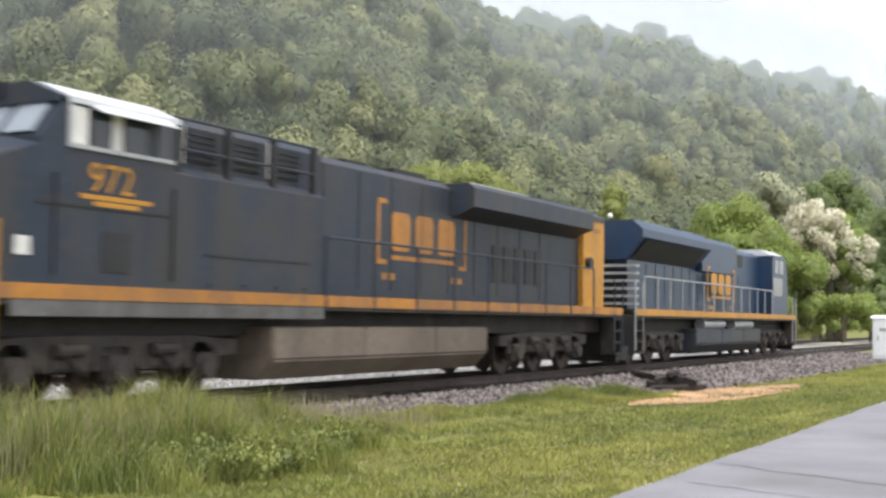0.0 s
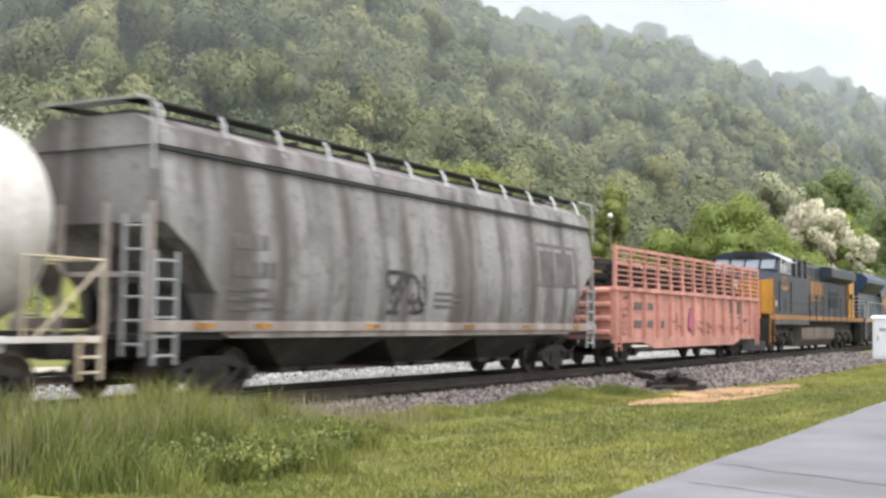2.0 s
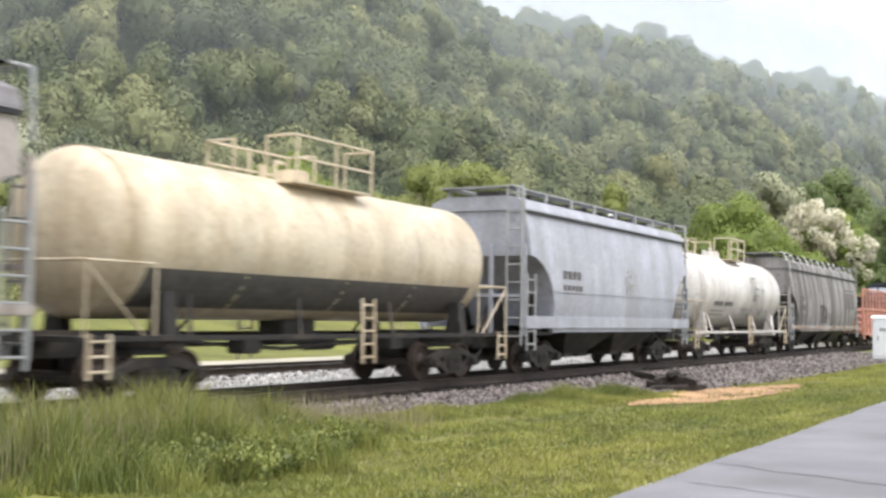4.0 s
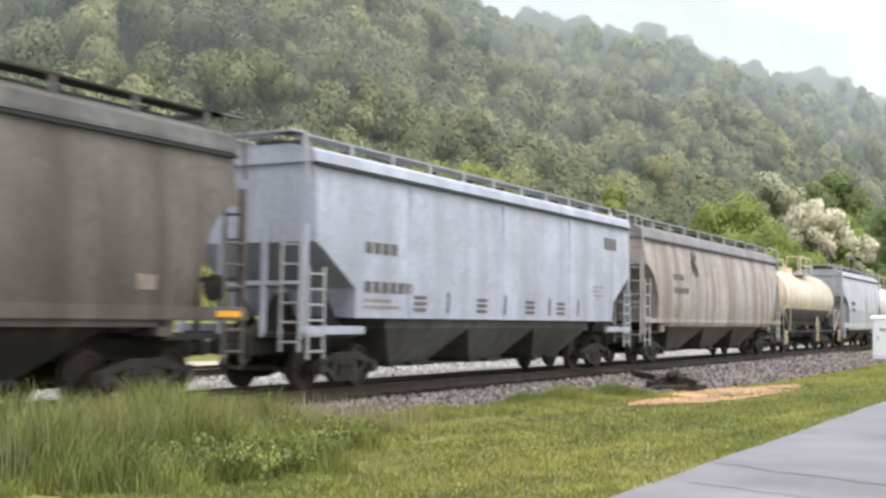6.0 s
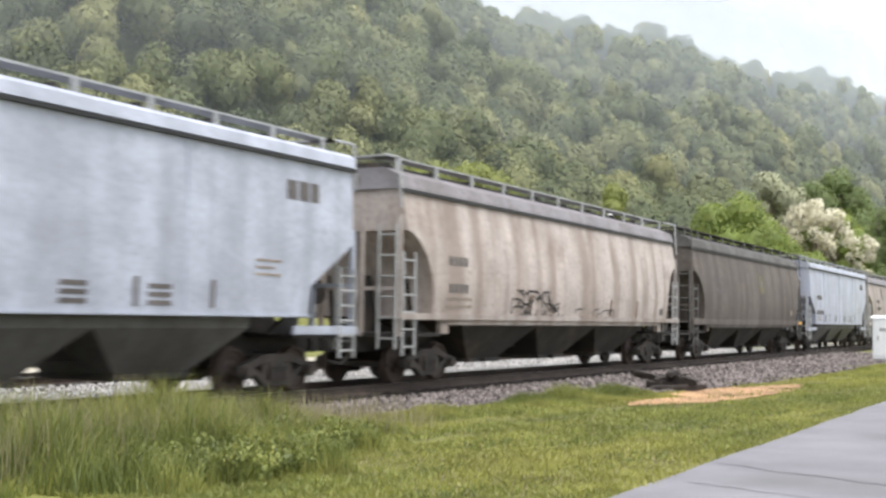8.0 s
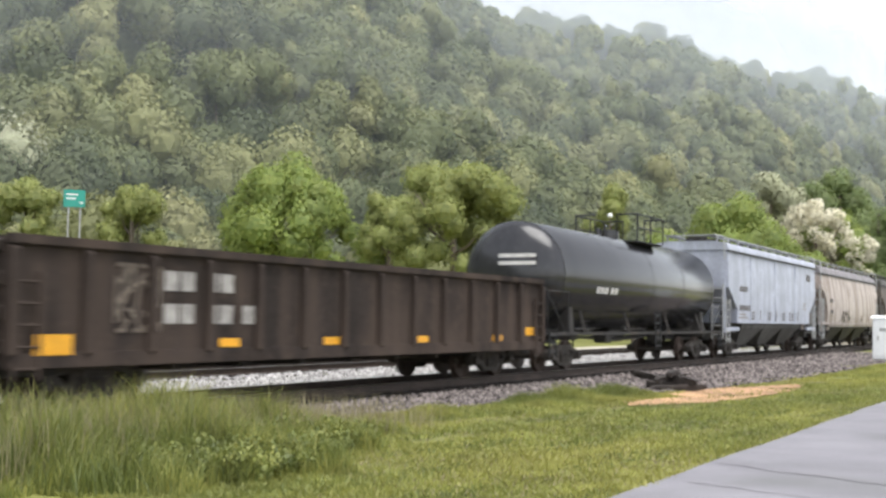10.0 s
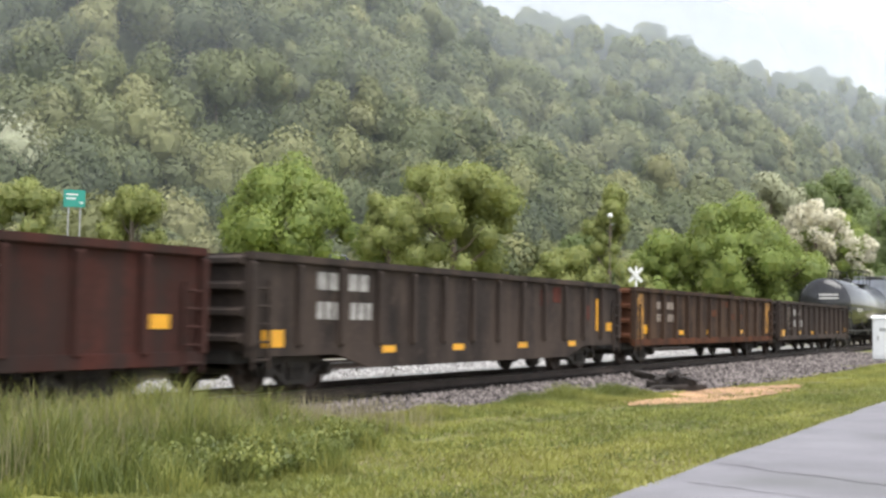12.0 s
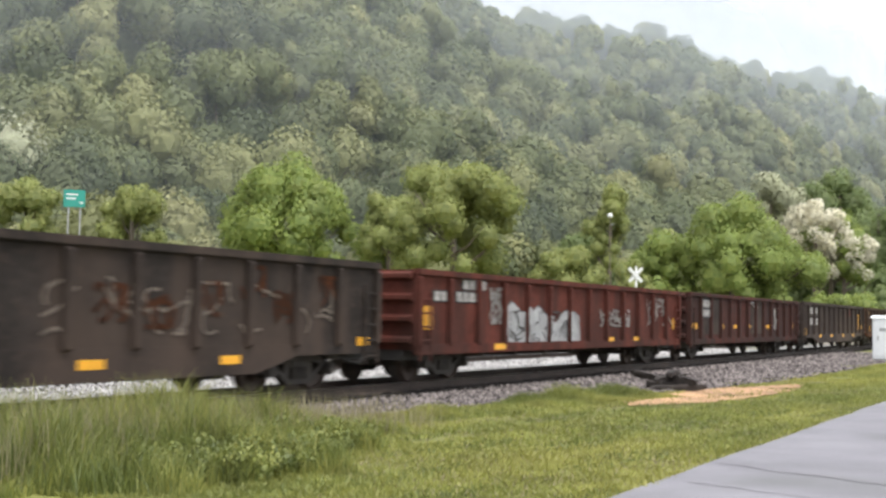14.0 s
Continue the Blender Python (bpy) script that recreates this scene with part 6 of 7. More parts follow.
loco_slate()


# -- salmon gondola with a slatted cage on its sides --
def caged_gondola():
    body = P["salmon"]
    ob, X, flat = gondola(-10.2, 6.5, body, "faded salmon gondola car with slatted metal cage extension", 0.74, 2.42, 13, 0.2)
    for s in (-1, 1):
        for i in range(14):
            x = -X + 0.07 + (2 * X - 0.14) * i / 13
            bm = bmesh.new()
            box(bm, x - 0.06, x + 0.06, s * 1.55 - 0.05, s * 1.55 + 0.05, 2.42, 3.62)
            if 0 < i < 13:
                extrude_y(bm, [(x - 0.16, 2.43), (x + 0.16, 2.43), (x + 0.062, 2.66), (x - 0.062, 2.66)], s * 1.61 - 0.008, s * 1.61 + 0.008)
            part("cage_post", bm, body, ob)
        for k in range(7):
            z = 2.58 + k * 0.165
            bm = bmesh.new()
            h = 0.05 if k == 6 else 0.019
            box(bm, -X, X, s * 1.55 - 0.035, s * 1.55 + 0.035, z - h, z + h)
            part("cage_rail", bm, body, ob)
    for e in (1,):
        for k in range(3):
            bm = bmesh.new()
            box(bm, e * (X - 0.06) - 0.04, e * (X - 0.06) + 0.04, -1.5, 1.5, 2.55 + k * 0.48, 2.65 + k * 0.48)
            part("cage_rail", bm, body, ob)
    bars(ob, -6.55, 1.98, ((0.3, 0.3, -0.25, 0.3, 0.3),), flat, P["mark_dark"], 0.24)
    bars(ob, -6.55, 1.42, ((0.3, 0.3, -0.25, 0.3, 0.3, -0.3, 0.3, 0.3),), flat, P["mark_dark"], 0.24)
    for i in range(3):
        x = 3.1 + i * 1.05
        patch("emblem_block", ob, x, x + 0.6, 1.72, 2.2, flat, P["mark_dark"])
        patch("emblem_bar", ob, x, x + 0.6, 1.56, 1.62, flat, P["mark_dark"])
    for x in (-6.95, -2.5, 0.8):
        patch("reflector", ob, x, x + 0.2, 1.1, 1.7, flat, P["dirty_yellow"])
    for k, (m2, f) in enumerate(((P["spray_dark"], 1.0), (P["spray_pink"], 0.88))):
        bm = bmesh.new()
        extrude_y(bm, [(-0.83 + (x + 0.83) * f, 1.4 + (z - 1.4) * f) for x, z in ((-1.2, 1.25), (-1.12, 1.6), (-0.92, 1.88), (-0.75, 1.86), (-0.62, 1.65), (-0.48, 1.5), (-0.46, 0.96), (-0.6, 0.95), (-1.1, 1.1))], -1.53 - 0.006 * k, -1.522)
        part("graffiti_panel", bm, m2, ob, "magenta sprayed mark" if k else "")
    scrawl(ob, -1.1, -0.6, 1.1, 1.7, lambda z: 1.53, P["spray_dark"], 3, 5, 0.03)
    scrawl(ob, -7.6, -6.0, 1.0, 2.1, flat, P["spray_dark"], 4, 10, 0.03)
    scrawl(ob, -3.0, 6.0, 1.0, 1.4, flat, P["spray_dark"], 5, 14, 0.035)
    patch("stencil_bar", ob, 6.2, 6.7, 1.42, 1.55, flat, P["mark_dark"])
    load = tagged(empty("sleeper_load"), "heap of old dark timber sleepers loaded in the gondola", "timber", "train loads")
    TRAIN.append((load, -1.85))
    rng = random.Random(77)
    for layer in range(10):
        for row in range(6):
            for k in range(5):
                if layer > 7 and rng.random() < 0.35 * (layer - 7):
                    continue
                def tie(bm):
                    box(bm, -1.25, 1.25, -0.11, 0.11, -0.1, 0.1, 0.02)
                shared("old_sleeper", tie, M["timber"], load, pose(-6.3 + k * 2.9 + rng.uniform(-0.3, 0.3), -1.1 + row * 0.44 + rng.uniform(-0.05, 0.05), 0.95 + layer * 0.255, 0, rng.uniform(-2, 2), rng.uniform(-4, 4)))


caged_gondola()

# -- grey round-sided hopper --
car_ob, X, side = hopper(-29.3, -11.5, P["grime_grey"], "grimy grey round-sided covered hopper car", True, 3.98, 4.74, 3, M["underframe"], P["offwhite"], 2.8, 1.25, 1.5, slanted=True, sill_z=(1.12, 1.3))
patch("emblem_panel", car_ob, 4.7, 7.4, 2.25, 3.35, side, P["mark_soot"], "dark faded emblem panel", rows=2)
for a, b, c, d in ((4.9, 7.2, 3.15, 3.25), (4.9, 5.0, 2.35, 3.2), (5.9, 6.0, 2.35, 3.2), (7.1, 7.2, 2.35, 3.2)):
    patch("emblem_bar", car_ob, a, b, c, d, side, P["grime_grey"], lift=0.016)
bars(car_ob, -7.0, 2.75, ((0.17, 0.17, 0.17, 0.17), (0.17, 0.17, 0.17, 0.17, 0.12)), side, P["mark_soot"], 0.26, 0.2)
bars(car_ob, -7.1, 1.85, ((1.0,), (1.2,), (0.8, 0.3)), side, P["mark_soot"], 0.06, 0.1)
bars(car_ob, -0.4, 1.95, ((1.3,), (1.3,), (0.9,)), side, P["mark_soot"], 0.06, 0.08)
scrawl(car_ob, -2.4, -0.8, 1.5, 2.3, side, P["mark_soot"], 8, 16, 0.08)
for x in (-7.9, -6.4, -3.0, 1.0, 4.0, 7.2):
    patch("reflector", car_ob, x, x + 0.45, 1.17, 1.26, lambda z: 1.545, P["dirty_yellow"])

# -- cream tank car --
car_ob, X, side = tank_car(-44.3, -30.05, P["cream"], "cream white tank car with grimy ends and spray-painted marks", rail_mat=P["buff"], plat=(-0.8, 1.3))
bars(car_ob, -4.1, 2.2, ((0.22, 0.22, 0.22, 0.22, -0.15, 0.22, 0.22, 0.22, 0.22),), side, P["mark_dark"], 0.17)
bars(car_ob, -4.2, 1.85, ((1.6,), (1.1, 0.7)), side, P["mark_pale"], 0.04, 0.1)
scrawl(car_ob, 0.9, 2.6, 1.9, 3.3, side, P["mark_white"], 12, 30, 0.05)
scrawl(car_ob, -0.8, 4.6, 1.5, 1.95, side, P["spray_silver"], 13, 26, 0.04)
scrawl(car_ob, 1.0, 3.0, 2.3, 2.8, side, P["spray_dark"], 14, 8, 0.03)

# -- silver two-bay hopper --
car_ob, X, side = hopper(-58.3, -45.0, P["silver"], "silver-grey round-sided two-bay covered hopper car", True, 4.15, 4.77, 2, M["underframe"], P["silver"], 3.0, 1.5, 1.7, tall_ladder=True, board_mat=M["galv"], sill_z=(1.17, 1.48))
bars(car_ob, -4.4, 2.7, ((0.25, 0.25, 0.25, 0.25), (0.2, 0.2, 0.2, 0.2, 0.2)), side, P["mark_dark"], 0.22, 0.16)
patch("body_seam", car_ob, -5.0, 5.0, 2.12, 2.17, side, P["silver"], lift=0.02)
scrawl(car_ob, 0.2, 1.2, 2.2, 2.9, side, P["mark_white"], 15, 10, 0.05)

# -- buff tank car --
car_ob, X, side = tank_car(-72.7, -59.2, P["buff"], "buff yellow tank car with dark underside", r=1.35, zc=2.65, rail_mat=P["buff"], under=M["underframe"])
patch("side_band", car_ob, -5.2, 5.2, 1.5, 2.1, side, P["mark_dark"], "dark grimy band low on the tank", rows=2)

# -- off-white hopper --
car_ob, X, side = hopper(-91.7, -73.5, P["offwhite"], "dusty off-white covered hopper car with dark stains", True, 4.06, 4.77, 3, P["brown"], P["offwhite"], 3.2, 1.05, roof=P["roof_dust"], board_mat=M["galv"], sill_z=(1.34, 1.49))
bars(car_ob, -6.2, 3.0, ((0.22, 0.22, 0.22, 0.22), (0.2, 0.2, 0.2, 0.2, 0.2, 0.2)), side, P["mark_dark"], 0.2, 0.25)
bars(car_ob, -6.2, 1.95, ((1.0,), (1.1,), (0.7,)), side, P["mark_pale"], 0.05, 0.1)
scrawl(car_ob, -4.0, -3.4, 3.0, 3.8, side, P["mark_soot"], 16, 9, 0.12)


# -- pale blue hoppers --
def ice_hopper(u0, u1, body, label, seed):
    # bays darker than the body: shade below the sill is put into their colour
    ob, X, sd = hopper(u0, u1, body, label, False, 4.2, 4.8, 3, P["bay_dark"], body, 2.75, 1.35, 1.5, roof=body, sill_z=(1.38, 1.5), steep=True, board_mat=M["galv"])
    bars(ob, X - 2.35, 3.78, ((0.28, 0.28, 0.24),), sd, P["mark_dark"], 0.34)
    bars(ob, -X + 1.9, 2.85, ((0.24, 0.24, 0.24, 0.24), (-0.01,), (0.24, 0.24, 0.24, 0.24, 0.24, 0.24)), sd, P["mark_dark"], 0.22, 0.16)
    bars(ob, -X + 1.9, 1.75, ((1.0,), (1.3,)), sd, P["mark_pale"], 0.05, 0.08)
    for k, x in enumerate((-X + 5.2, -X + 8.0, -X + 10.6, X - 4.3)):
        patch("reflector", ob, x, x + 0.1, 1.5, 1.95, sd, P["mark_soot"])
        bars(ob, x - 1.4, 1.85, ((0.5,), (0.5,), (0.5,)), sd, P["mark_soot"], 0.075, 0.05)
    bars(ob, X - 3.2, 2.35, ((0.7,), (0.5,), (0.7,)), sd, P["mark_pale"], 0.04, 0.08)
    for x in (-X + 3.6, -0.5, X - 4.9):
        bm = bmesh.new()
        box(bm, x - 0.02, x + 0.02, -1.562, -1.5, 1.45, 4.1)
        part("panel_seam", bm, body, ob)


ice_hopper(-109.6, -92.8, P["ice"], "pale ice-blue flat-sided covered hopper car", 1)
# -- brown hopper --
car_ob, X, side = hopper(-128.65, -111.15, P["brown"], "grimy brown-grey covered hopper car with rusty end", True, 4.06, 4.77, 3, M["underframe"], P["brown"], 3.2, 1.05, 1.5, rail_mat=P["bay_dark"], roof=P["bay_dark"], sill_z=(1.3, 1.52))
bars(car_ob, -6.1, 3.1, ((0.22, 0.22, 0.22, 0.22), (0.22, 0.22, 0.22, 0.22, 0.2)), side, P["mark_soot"], 0.2, 0.22)
patch("lime_stain", car_ob, 0.6, 1.25, 2.65, 3.4, side, P["moss"], "faded yellow-green emblem", rows=2)
patch("emblem_bar", car_ob, 0.7, 1.15, 2.95, 3.15, side, P["mark_soot"], lift=0.016)
patch("data_plate", car_ob, 6.1, 6.5, 1.75, 1.98, side, P["mark_pale"])
patch("reflector", car_ob, 7.9, 8.5, 1.36, 1.46, lambda z: 1.545, P["yellow"])
# -- stained off-white hopper --
car_ob, X, side = hopper(-148.4, -130.25, P["offwhite_two"], "stained off-white covered hopper car with scrawled graffiti", True, 4.06, 4.77, 3, M["underframe"], P["offwhite"], 3.2, 1.05, 1.6, roof=P["roof_dust"], board_mat=M["galv"], sill_z=(1.35, 1.49))
bars(car_ob, -7.1, 2.75, ((0.16, 0.16, 0.16, 0.16), (-0.01,), (0.16, 0.16, 0.16, 0.16)), side, P["mark_dark"], 0.2, 0.1)
bars(car_ob, -7.2, 1.85, ((0.6, 0.5), (0.6, 0.5)), side, P["mark_pale"], 0.06, 0.1)
scrawl(car_ob, -4.0, -1.1, 1.45, 2.1, side, P["spray_dark"], 21, 30, 0.04)
scrawl(car_ob, -1.0, 3.0, 1.45, 1.7, side, P["spray_dark"], 22, 10, 0.03)
for x in (-2.9, 2.6, 4.8):
    patch("reflector", car_ob, x, x + 0.08, 1.5, 2.0, side, P["rust"])
patch("data_plate", car_ob, 7.0, 7.3, 1.6, 1.8, side, P["mark_dark"])
ice_hopper(-166.5, -149.9, P["ice_two"], "pale sky-blue flat-sided covered hopper car", 2)

# -- black tank car --
car_ob, X, side = tank_car(-183.1, -166.9, P["tank_black"], "glossy black tank car with pale grime on its shoulder", r=1.5, zc=2.6, rail_mat=P["black"], plat=(-0.2, 2.4), under=M["underframe"])
bars(car_ob, -4.6, 2.35, ((0.24, 0.24, 0.24, -0.1, 0.24, 0.24),), side, P["mark_white"], 0.18)
for j in range(2):
    bm = bmesh.new()
    box(bm, -X + 0.54, -X + 0.556, -0.9, 0.2, 3.05 - j * 0.2, 3.15 - j * 0.2)
    part("stencil_bar", bm, P["mark_white"], car_ob)


# -- the gondolas --
def flags(X, xs, z=0.95, w=0.5, h=0.14):
    return [(x, z, w, h) for x in xs]


ob, X, flat = gondola(-200.2, -183.55, P["gon_black"], "sooty black gondola car with white stencilled marks", 0.64, 2.42, 13, 0.0,
                      flags=flags(8, (-4.1, -1.2, 2.1, 5.6), 0.88) + [(-7.9, 0.82, 0.65, 0.28), (7.4, 1.0, 0.5, 0.2)])
bars(ob, -5.4, 2.05, ((0.3, 0.3, -0.12, 0.3, 0.3), (0.3, 0.3, -0.12, 0.3, 0.3, -0.12, 0.3)), flat, P["mark_mid"], 0.3, 0.2)
scrawl(ob, -6.4, -5.5, 1.15, 2.1, flat, P["mark_pale"], 31, 22, 0.06)
ob, X, flat = gondola(-218.85, -201.5, P["gon_dark"], "dark brown gondola car with rusty sill and flaking yellow corners", 0.63, 2.44, 13, 0.0, P["rust"],
                      flags=flags(8, (-4.1, -0.85, 3.6), 0.96) + [(-7.8, 1.0, 0.55, 0.28), (7.5, 1.0, 0.5, 0.25)], end_mat=P["rust"])
bars(ob, -6.4, 2.03, ((0.3, 0.3, -0.2, 0.3, 0.3), (0.2, 0.2, 0.2, -0.2, 0.2, 0.2, 0.2)), flat, P["mark_pale"], 0.24, 0.16)
for z0, z1, w in ((0.85, 2.25, 0.85),):
    patch("yellow_patch", ob, -X + 0.14, -X + 0.14 + w, z0, z1, flat, P["dirty_yellow"], "flaking yellow corner paint")
patch("yellow_patch", ob, X - 0.9, X - 0.14, 0.95, 2.25, flat, P["dirty_yellow"], "flaking yellow corner paint")
for x, z in ((-0.2, 1.6), (0.7, 1.95), (1.6, 1.95), (2.3, 1.5), (3.4, 1.5), (4.6, 1.9), (6.0, 1.9)):
    patch("rust_patch", ob, x, x + 0.55, z, z + 0.24, flat, P["rust"])
ob, X, flat = gondola(-237.3, -220.15, P["gon_black"], "sooty black gondola car with deep belly and white plates", 0.7, 2.46, 13, 0.28,
                      flags=flags(8, (-4.4, -1.5, 1.8, 4.9), 0.7) + [(-8.2, 0.85, 0.6, 0.3), (7.7, 1.1, 0.45, 0.24)])
bars(ob, -6.6, 2.2, ((0.3, 0.3, -0.2, 0.3, 0.3), (0.2, 0.2, 0.2, -0.2, 0.2, 0.2, 0.2)), flat, P["mark_mid"], 0.32, 0.22)
for x, z in ((3.1, 1.75), (3.9, 1.85), (5.9, 1.4)):
    patch("rust_patch", ob, x, x + 0.5, z, z + 0.4, flat, P["gon_red"])
patch("yellow_patch", ob, 6.9, 7.05, 1.1, 2.0, flat, P["yellow"])
ob, X, flat = gondola(-255.3, -238.4, P["gon_maroon"], "maroon brown gondola car with yellow reflectors", 0.6, 2.44, 13, 0.0,
                      flags=flags(8, (-4.4, -2.55, -0.5, 2.65), 1.17) + [(-7.9, 1.15, 0.55, 0.2), (7.2, 1.17, 0.5, 0.22)])
patch("black_panel", ob, -7.0, -5.6, 1.55, 2.25, lambda z: 1.535, P["black"])
bars(ob, -6.95, 2.18, ((0.26, 0.26, 0.26, 0.26), (0.26, 0.26, 0.26, 0.26)), lambda z: 1.55, P["mark_mid"], 0.24, 0.1)
scrawl(ob, 4.0, 4.5, 1.15, 2.0, flat, P["mark_white"], 41, 16, 0.05)
scrawl(ob, -0.5, 1.2, 2.0, 2.25, flat, P["mark_white"], 42, 5, 0.05)
patch("dark_patch", ob, -6.6, -4.0, 0.95, 2.3, flat, P["gon_black"])
patch("dark_patch", ob, 0.05, 2.0, 0.95, 2.3, flat, P["gon_black"])
ob, X, flat = gondola(-273.8, -256.4, P["gon_red"], "red oxide gondola car with large silver graffiti", 0.62, 2.42, 13, 0.0,
                      flags=[(-8.4, 1.15, 0.4, 0.5), (-5.2, 0.68, 0.6, 0.14), (2.0, 0.8, 0.5, 0.12), (4.2, 0.8, 0.5, 0.12), (8.1, 1.15, 0.25, 0.35), (-4.6, 1.3, 0.12, 0.5), (2.1, 1.25, 0.1, 0.3)])
for a, b, z in ((-6.7, -5.6, 2.02), (-7.0, -5.8, 1.74), (-8.0, -7.3, 1.74)):
    patch("black_panel", ob, a, b, z, z + 0.26, flat, P["black"])
    bars(ob, a + 0.06, z + 0.23, (((0.22,) * (4 if b - a > 1 else 2)),), lambda z: 1.535, P["mark_mid"], 0.2)
scrawl(ob, -5.3, -4.5, 1.3, 2.1, flat, P["mark_mid"], 51, 22, 0.07)
scrawl(ob, 1.6, 4.0, 1.25, 1.7, flat, P["mark_mid"], 52, 34, 0.06)
scrawl(ob, 5.6, 8.2, 1.3, 2.1, flat, P["mark_mid"], 53, 20, 0.06)
for a in (0, 1):
    bm = bmesh.new()
    x0 = -4.7
    pts_up = [(x0 + 0.53 * i, 1.6 + 0.18 * math.sin(i * 1.9) + 0.12 * math.sin(i * 0.8)) for i in range(10)]
    pts_dn = [(x0 + 0.53 * i + 0.1, 0.72 + 0.1 * math.sin(i * 2.3 + 1)) for i in range(9, -1, -1)]
    outline = pts_up + pts_dn
    if a:
        cx, cz = sum(p[0] for p in outline) / 20, sum(p[1] for p in outline) / 20
        outline = [(cx + (x - cx) * 0.98, cz + (z - cz) * 0.93) for x, z in outline]
    extrude_y(bm, outline, -1.53 - 0.006 * a, -1.524)
    part("graffiti_panel", bm, P["spray_silver"] if a else P["spray_dark"], ob, "silver sprayed graffiti" if a else "")
for i in range(1, 13):
    x = -X + 0.07 + (2 * X - 0.14) * i / 13
    if -4.6 < x < 0.1:
        patch("graffiti_panel", ob, x - 0.062, x + 0.062, 0.84, 1.6 + 0.12 * math.sin(i * 2.1), lambda z: 1.64, P["spray_silver"])
        patch("spray_mark", ob, x - 0.063, x - 0.02, 1.0, 1.06 + 0.2 * (i % 3), lambda z: 1.648, P["spray_dark"])
scrawl(ob, -4.5, -0.1, 0.8, 1.6, lambda z: 1.53, P["spray_dark"], 54, 30, 0.045)
ob, X, flat = gondola(-292.4, -275.3, P["gon_end"], "grimy dark grey gondola car with rust marks", 0.7, 2.46, 13, 0.28,
                      flags=flags(8, (0.9, 3.9), 0.6) + [(7.85, 0.85, 0.4, 0.16), (-3.0, 0.95, 0.5, 0.14), (-6.0, 0.95, 0.5, 0.14)])
for x, z in ((1.2, 1.3), (3.3, 1.4), (4.4, 1.7), (5.3, 1.3), (6.6, 1.6), (2.2, 1.2)):
    scrawl(ob, x, x + 0.6, z, z + 0.5, flat, P["rust"], int(x * 10), 8, 0.07)
scrawl(ob, 0.0, 7.0, 1.1, 1.9, flat, P["mark_pale"], 61, 24, 0.05)


# ---- the highway on its bank, and the car on it ----
HIGHWAY_TURN = -math.degrees(math.atan(0.3))
HIGHWAY_FALL = math.degrees(math.atan(0.02))


def highway_y(x):
    return 61.26 - 0.3 * x


def highway():
    """A grassed embankment that carries the highway past the foot of the hill."""
    turn = pose(0, highway_y(0), 1.32, 0, HIGHWAY_FALL, HIGHWAY_TURN)
    bm = bmesh.new()
    rows = []
    for i in range(141):
        x = -140 + i * 2.0
        n1, n2 = noise.noise((x * 0.2, 0, 0)), noise.noise((x * 0.25, 4, 0))
        rows.append([bm.verts.new(turn @ Vector((x, y, z))) for y, z in
                     ((-13 + n1, GROUND - 2.1), (-8.5, 1.9 + 0.3 * n2), (-4.6 + 0.2 * n1, 5.0), (4.6, 5.0), (9, 1.8), (13, GROUND - 2.1))])
    for a, b in zip(rows, rows[1:]):
        for j in range(5):
            bm.faces.new((a[j], b[j], b[j + 1], a[j + 1]))
    tagged(place("embankment", bm, M["meadow"], smooth=True), "grassy highway embankment at the foot of the hill", "embankment", kind="structure")
    bm = bmesh.new()
    box(bm, -140, 140, -3.8, 3.8, 4.95, 5.05)
    bmesh.ops.transform(bm, matrix=turn, verts=bm.verts[:])
    tagged(place("highway", bm, M["asphalt"]), "grey asphalt highway on the embankment", "road", kind="structure")
    # rough grass and shrubs on the near slope
    rng = np.random.default_rng(31)
    quads, tint = [], []
    for _ in range(420):
        x, y = rng.uniform(35, 138), rng.uniform(-12.5, -4.4)
        z = float(np.interp(y, [-13, -8.5, -4.6], [GROUND, 1.9, 5.0]))
        p = turn @ Vector((x, y, z))
        h = rng.uniform(0.4, 1.3) * (0.5 if y > -6 else 1.0)
        quads.append(crown(rng, (p.x, p.y, p.z + h * 0.4), (h * 1.1, h * 1.1, h * 0.7), 60, 0.13, 9))
        tint.append(rng.uniform(0.35, 1.0, 60))
    tagged(quads_mesh("bank_shrubs", quads, M["leaf_yellow"], tint), "low olive green scrub on the highway bank", "shrubs", kind="stuff")


highway()


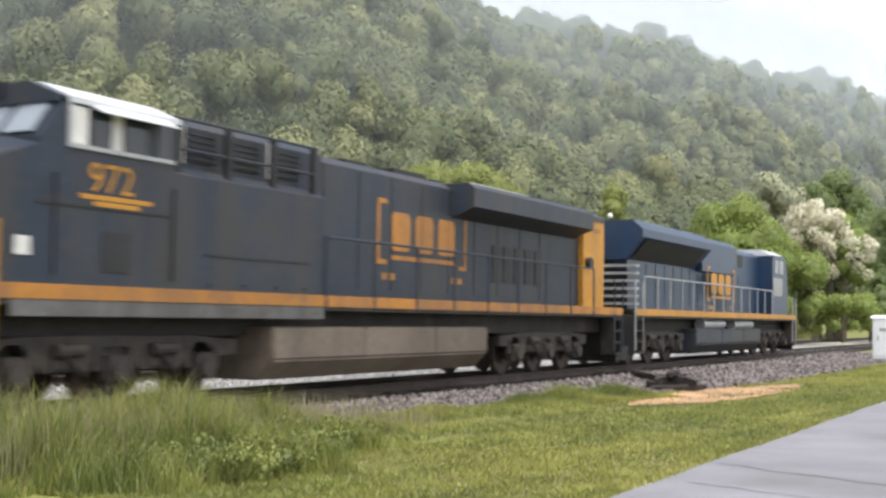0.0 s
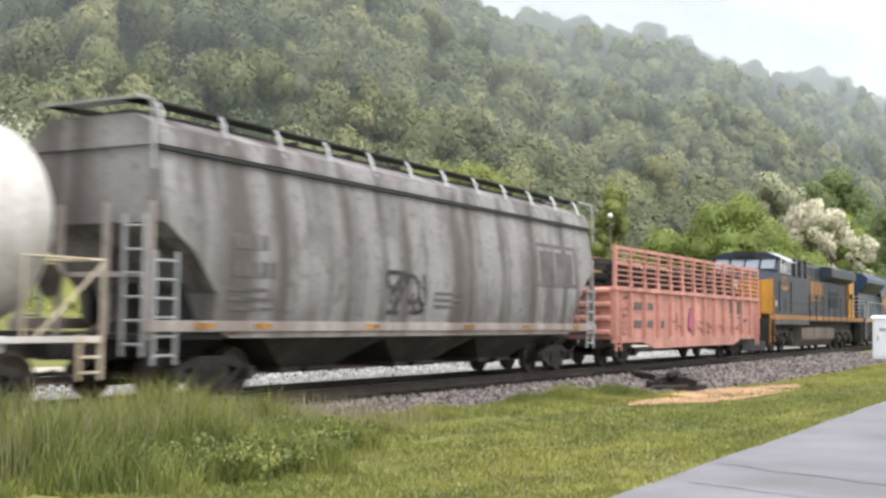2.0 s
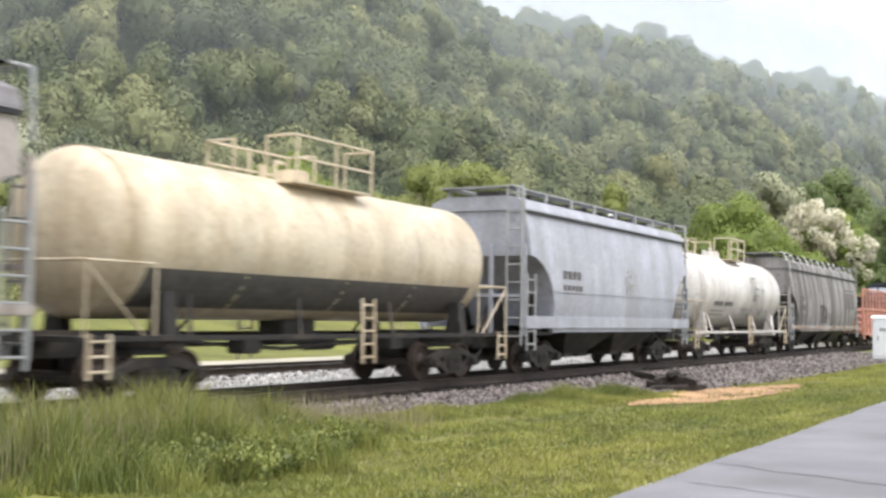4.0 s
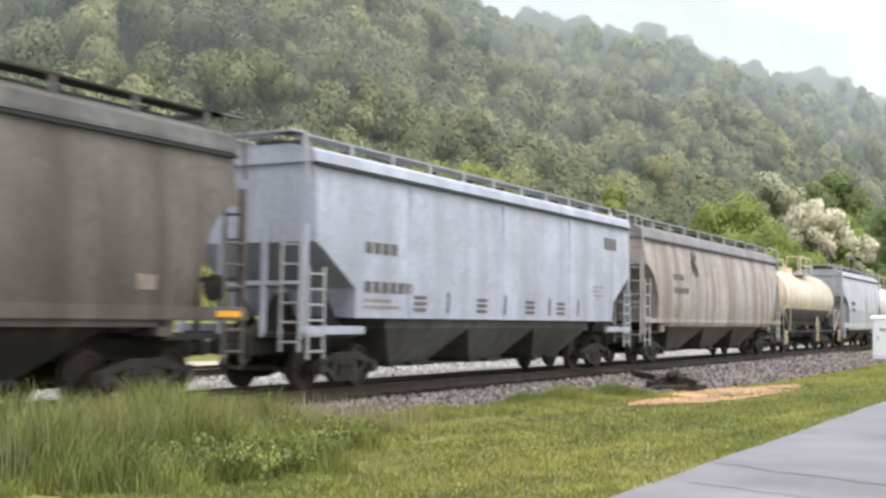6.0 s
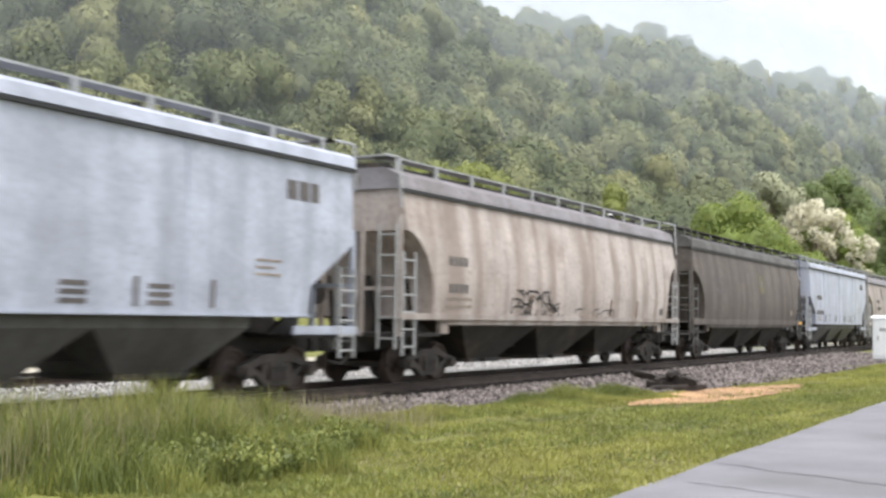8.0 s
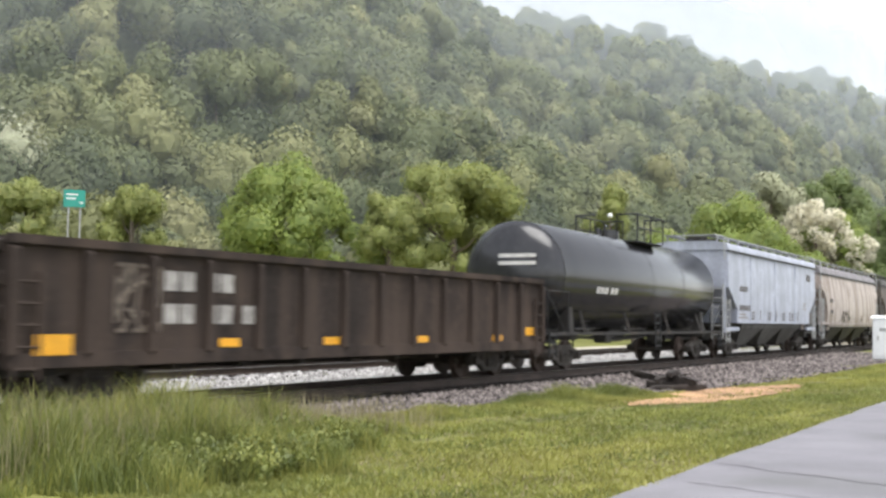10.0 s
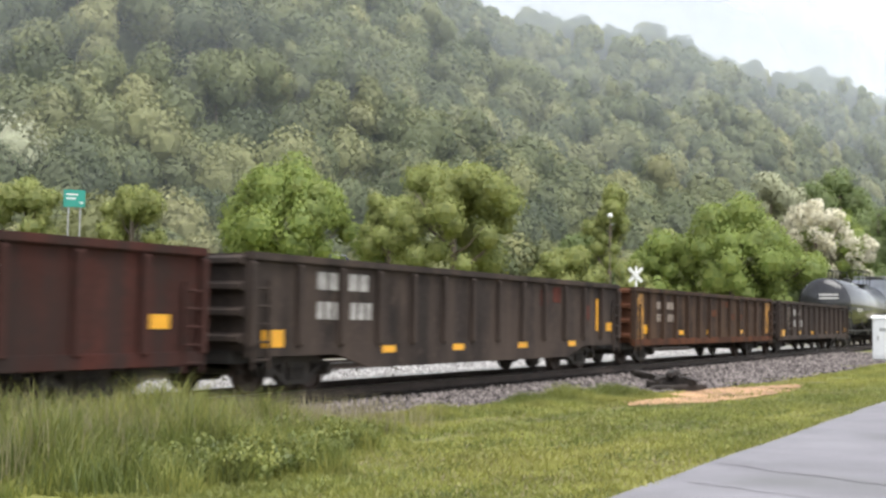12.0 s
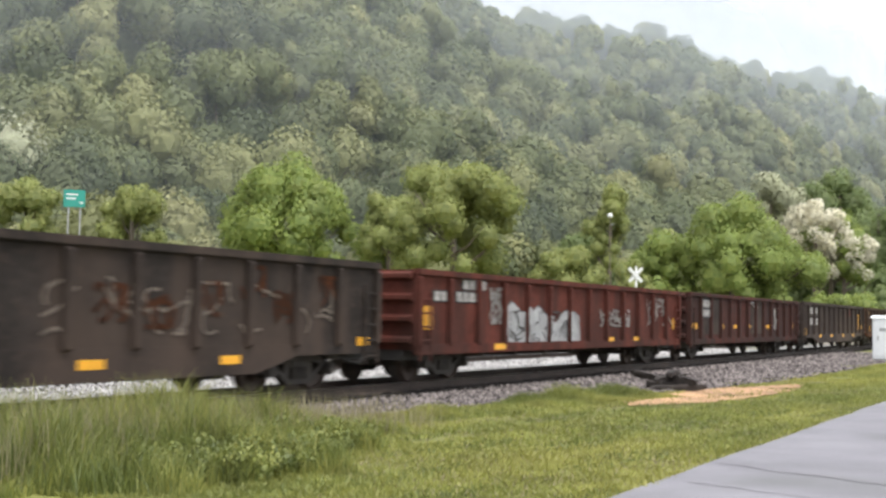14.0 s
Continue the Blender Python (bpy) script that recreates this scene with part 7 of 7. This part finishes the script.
def white_car():
    thing = tagged(empty("passenger_car"), "small white passenger car driving along the highway", "car")
    white = mat("car_white", (0.75, 0.76, 0.78), 0.25, vary=0.04, scale=1, fine=0)
    glass = mat("car_glass", (0.03, 0.035, 0.04), 0.08, vary=0.05, scale=1, fine=0)
    bm = bmesh.new()
    extrude_y(bm, [(-2.25, 0.3), (-2.3, 0.75), (-2.1, 0.92), (-1.2, 0.98), (1.0, 0.96), (2.1, 0.78), (2.25, 0.55), (2.2, 0.3)], -0.85, 0.85)
    bmesh.ops.bevel(bm, geom=bm.edges[:], offset=0.05, segments=2, affect="EDGES")
    part("body", bm, white, thing)
    bm = bmesh.new()
    loft(bm, [[(-1.55, -0.8, 0.96), (1.05, -0.8, 0.96), (1.05, 0.8, 0.96), (-1.55, 0.8, 0.96)], [(-0.95, -0.62, 1.4), (0.35, -0.62, 1.4), (0.35, 0.62, 1.4), (-0.95, 0.62, 1.4)]])
    part("windows", bm, glass, thing, "dark car windows")
    bm = bmesh.new()
    box(bm, -1.0, 0.4, -0.64, 0.64, 1.4, 1.45, 0.02)
    part("roof", bm, white, thing)
    for x in (-1.35, 1.4):
        for y in (-0.8, 0.8):
            bm = bmesh.new()
            drum(bm, (x, y, 0.32), (0, 1, 0), 0.32, 0.2, 18)
            tyre = part("wheel", bm, P["black"], thing)
            bm = bmesh.new()
            drum(bm, (x, y * 1.13, 0.32), (0, 1, 0), 0.19, 0.03, 14)
            part("rim", bm, M["galv"], tyre)
    return thing


WHITE_CAR = white_car()


# ---- what moves ----
def motions():
    for thing, u in TRAIN:
        walk(thing, [(t, pose(u + SPEED * t - 0.0035 * t * t + lead, 0, 0)) for t, lead in ((0, 0.5), (0.15, 0.12), (0.3, 0), (2, 0), (4, 0), (6, 0), (8, 0), (10, 0), (12, 0), (14, 0))])
    walk(WHITE_CAR, [(t, pose(63.5 + 15.4 * (t - 11.2), highway_y(63.5 + 15.4 * (t - 11.2)), 5.05 - 0.021 * 15.4 * (t - 11.2), 0, HIGHWAY_FALL, HIGHWAY_TURN)) for t in (0, 3, 6, 9, 12, 14)])


motions()
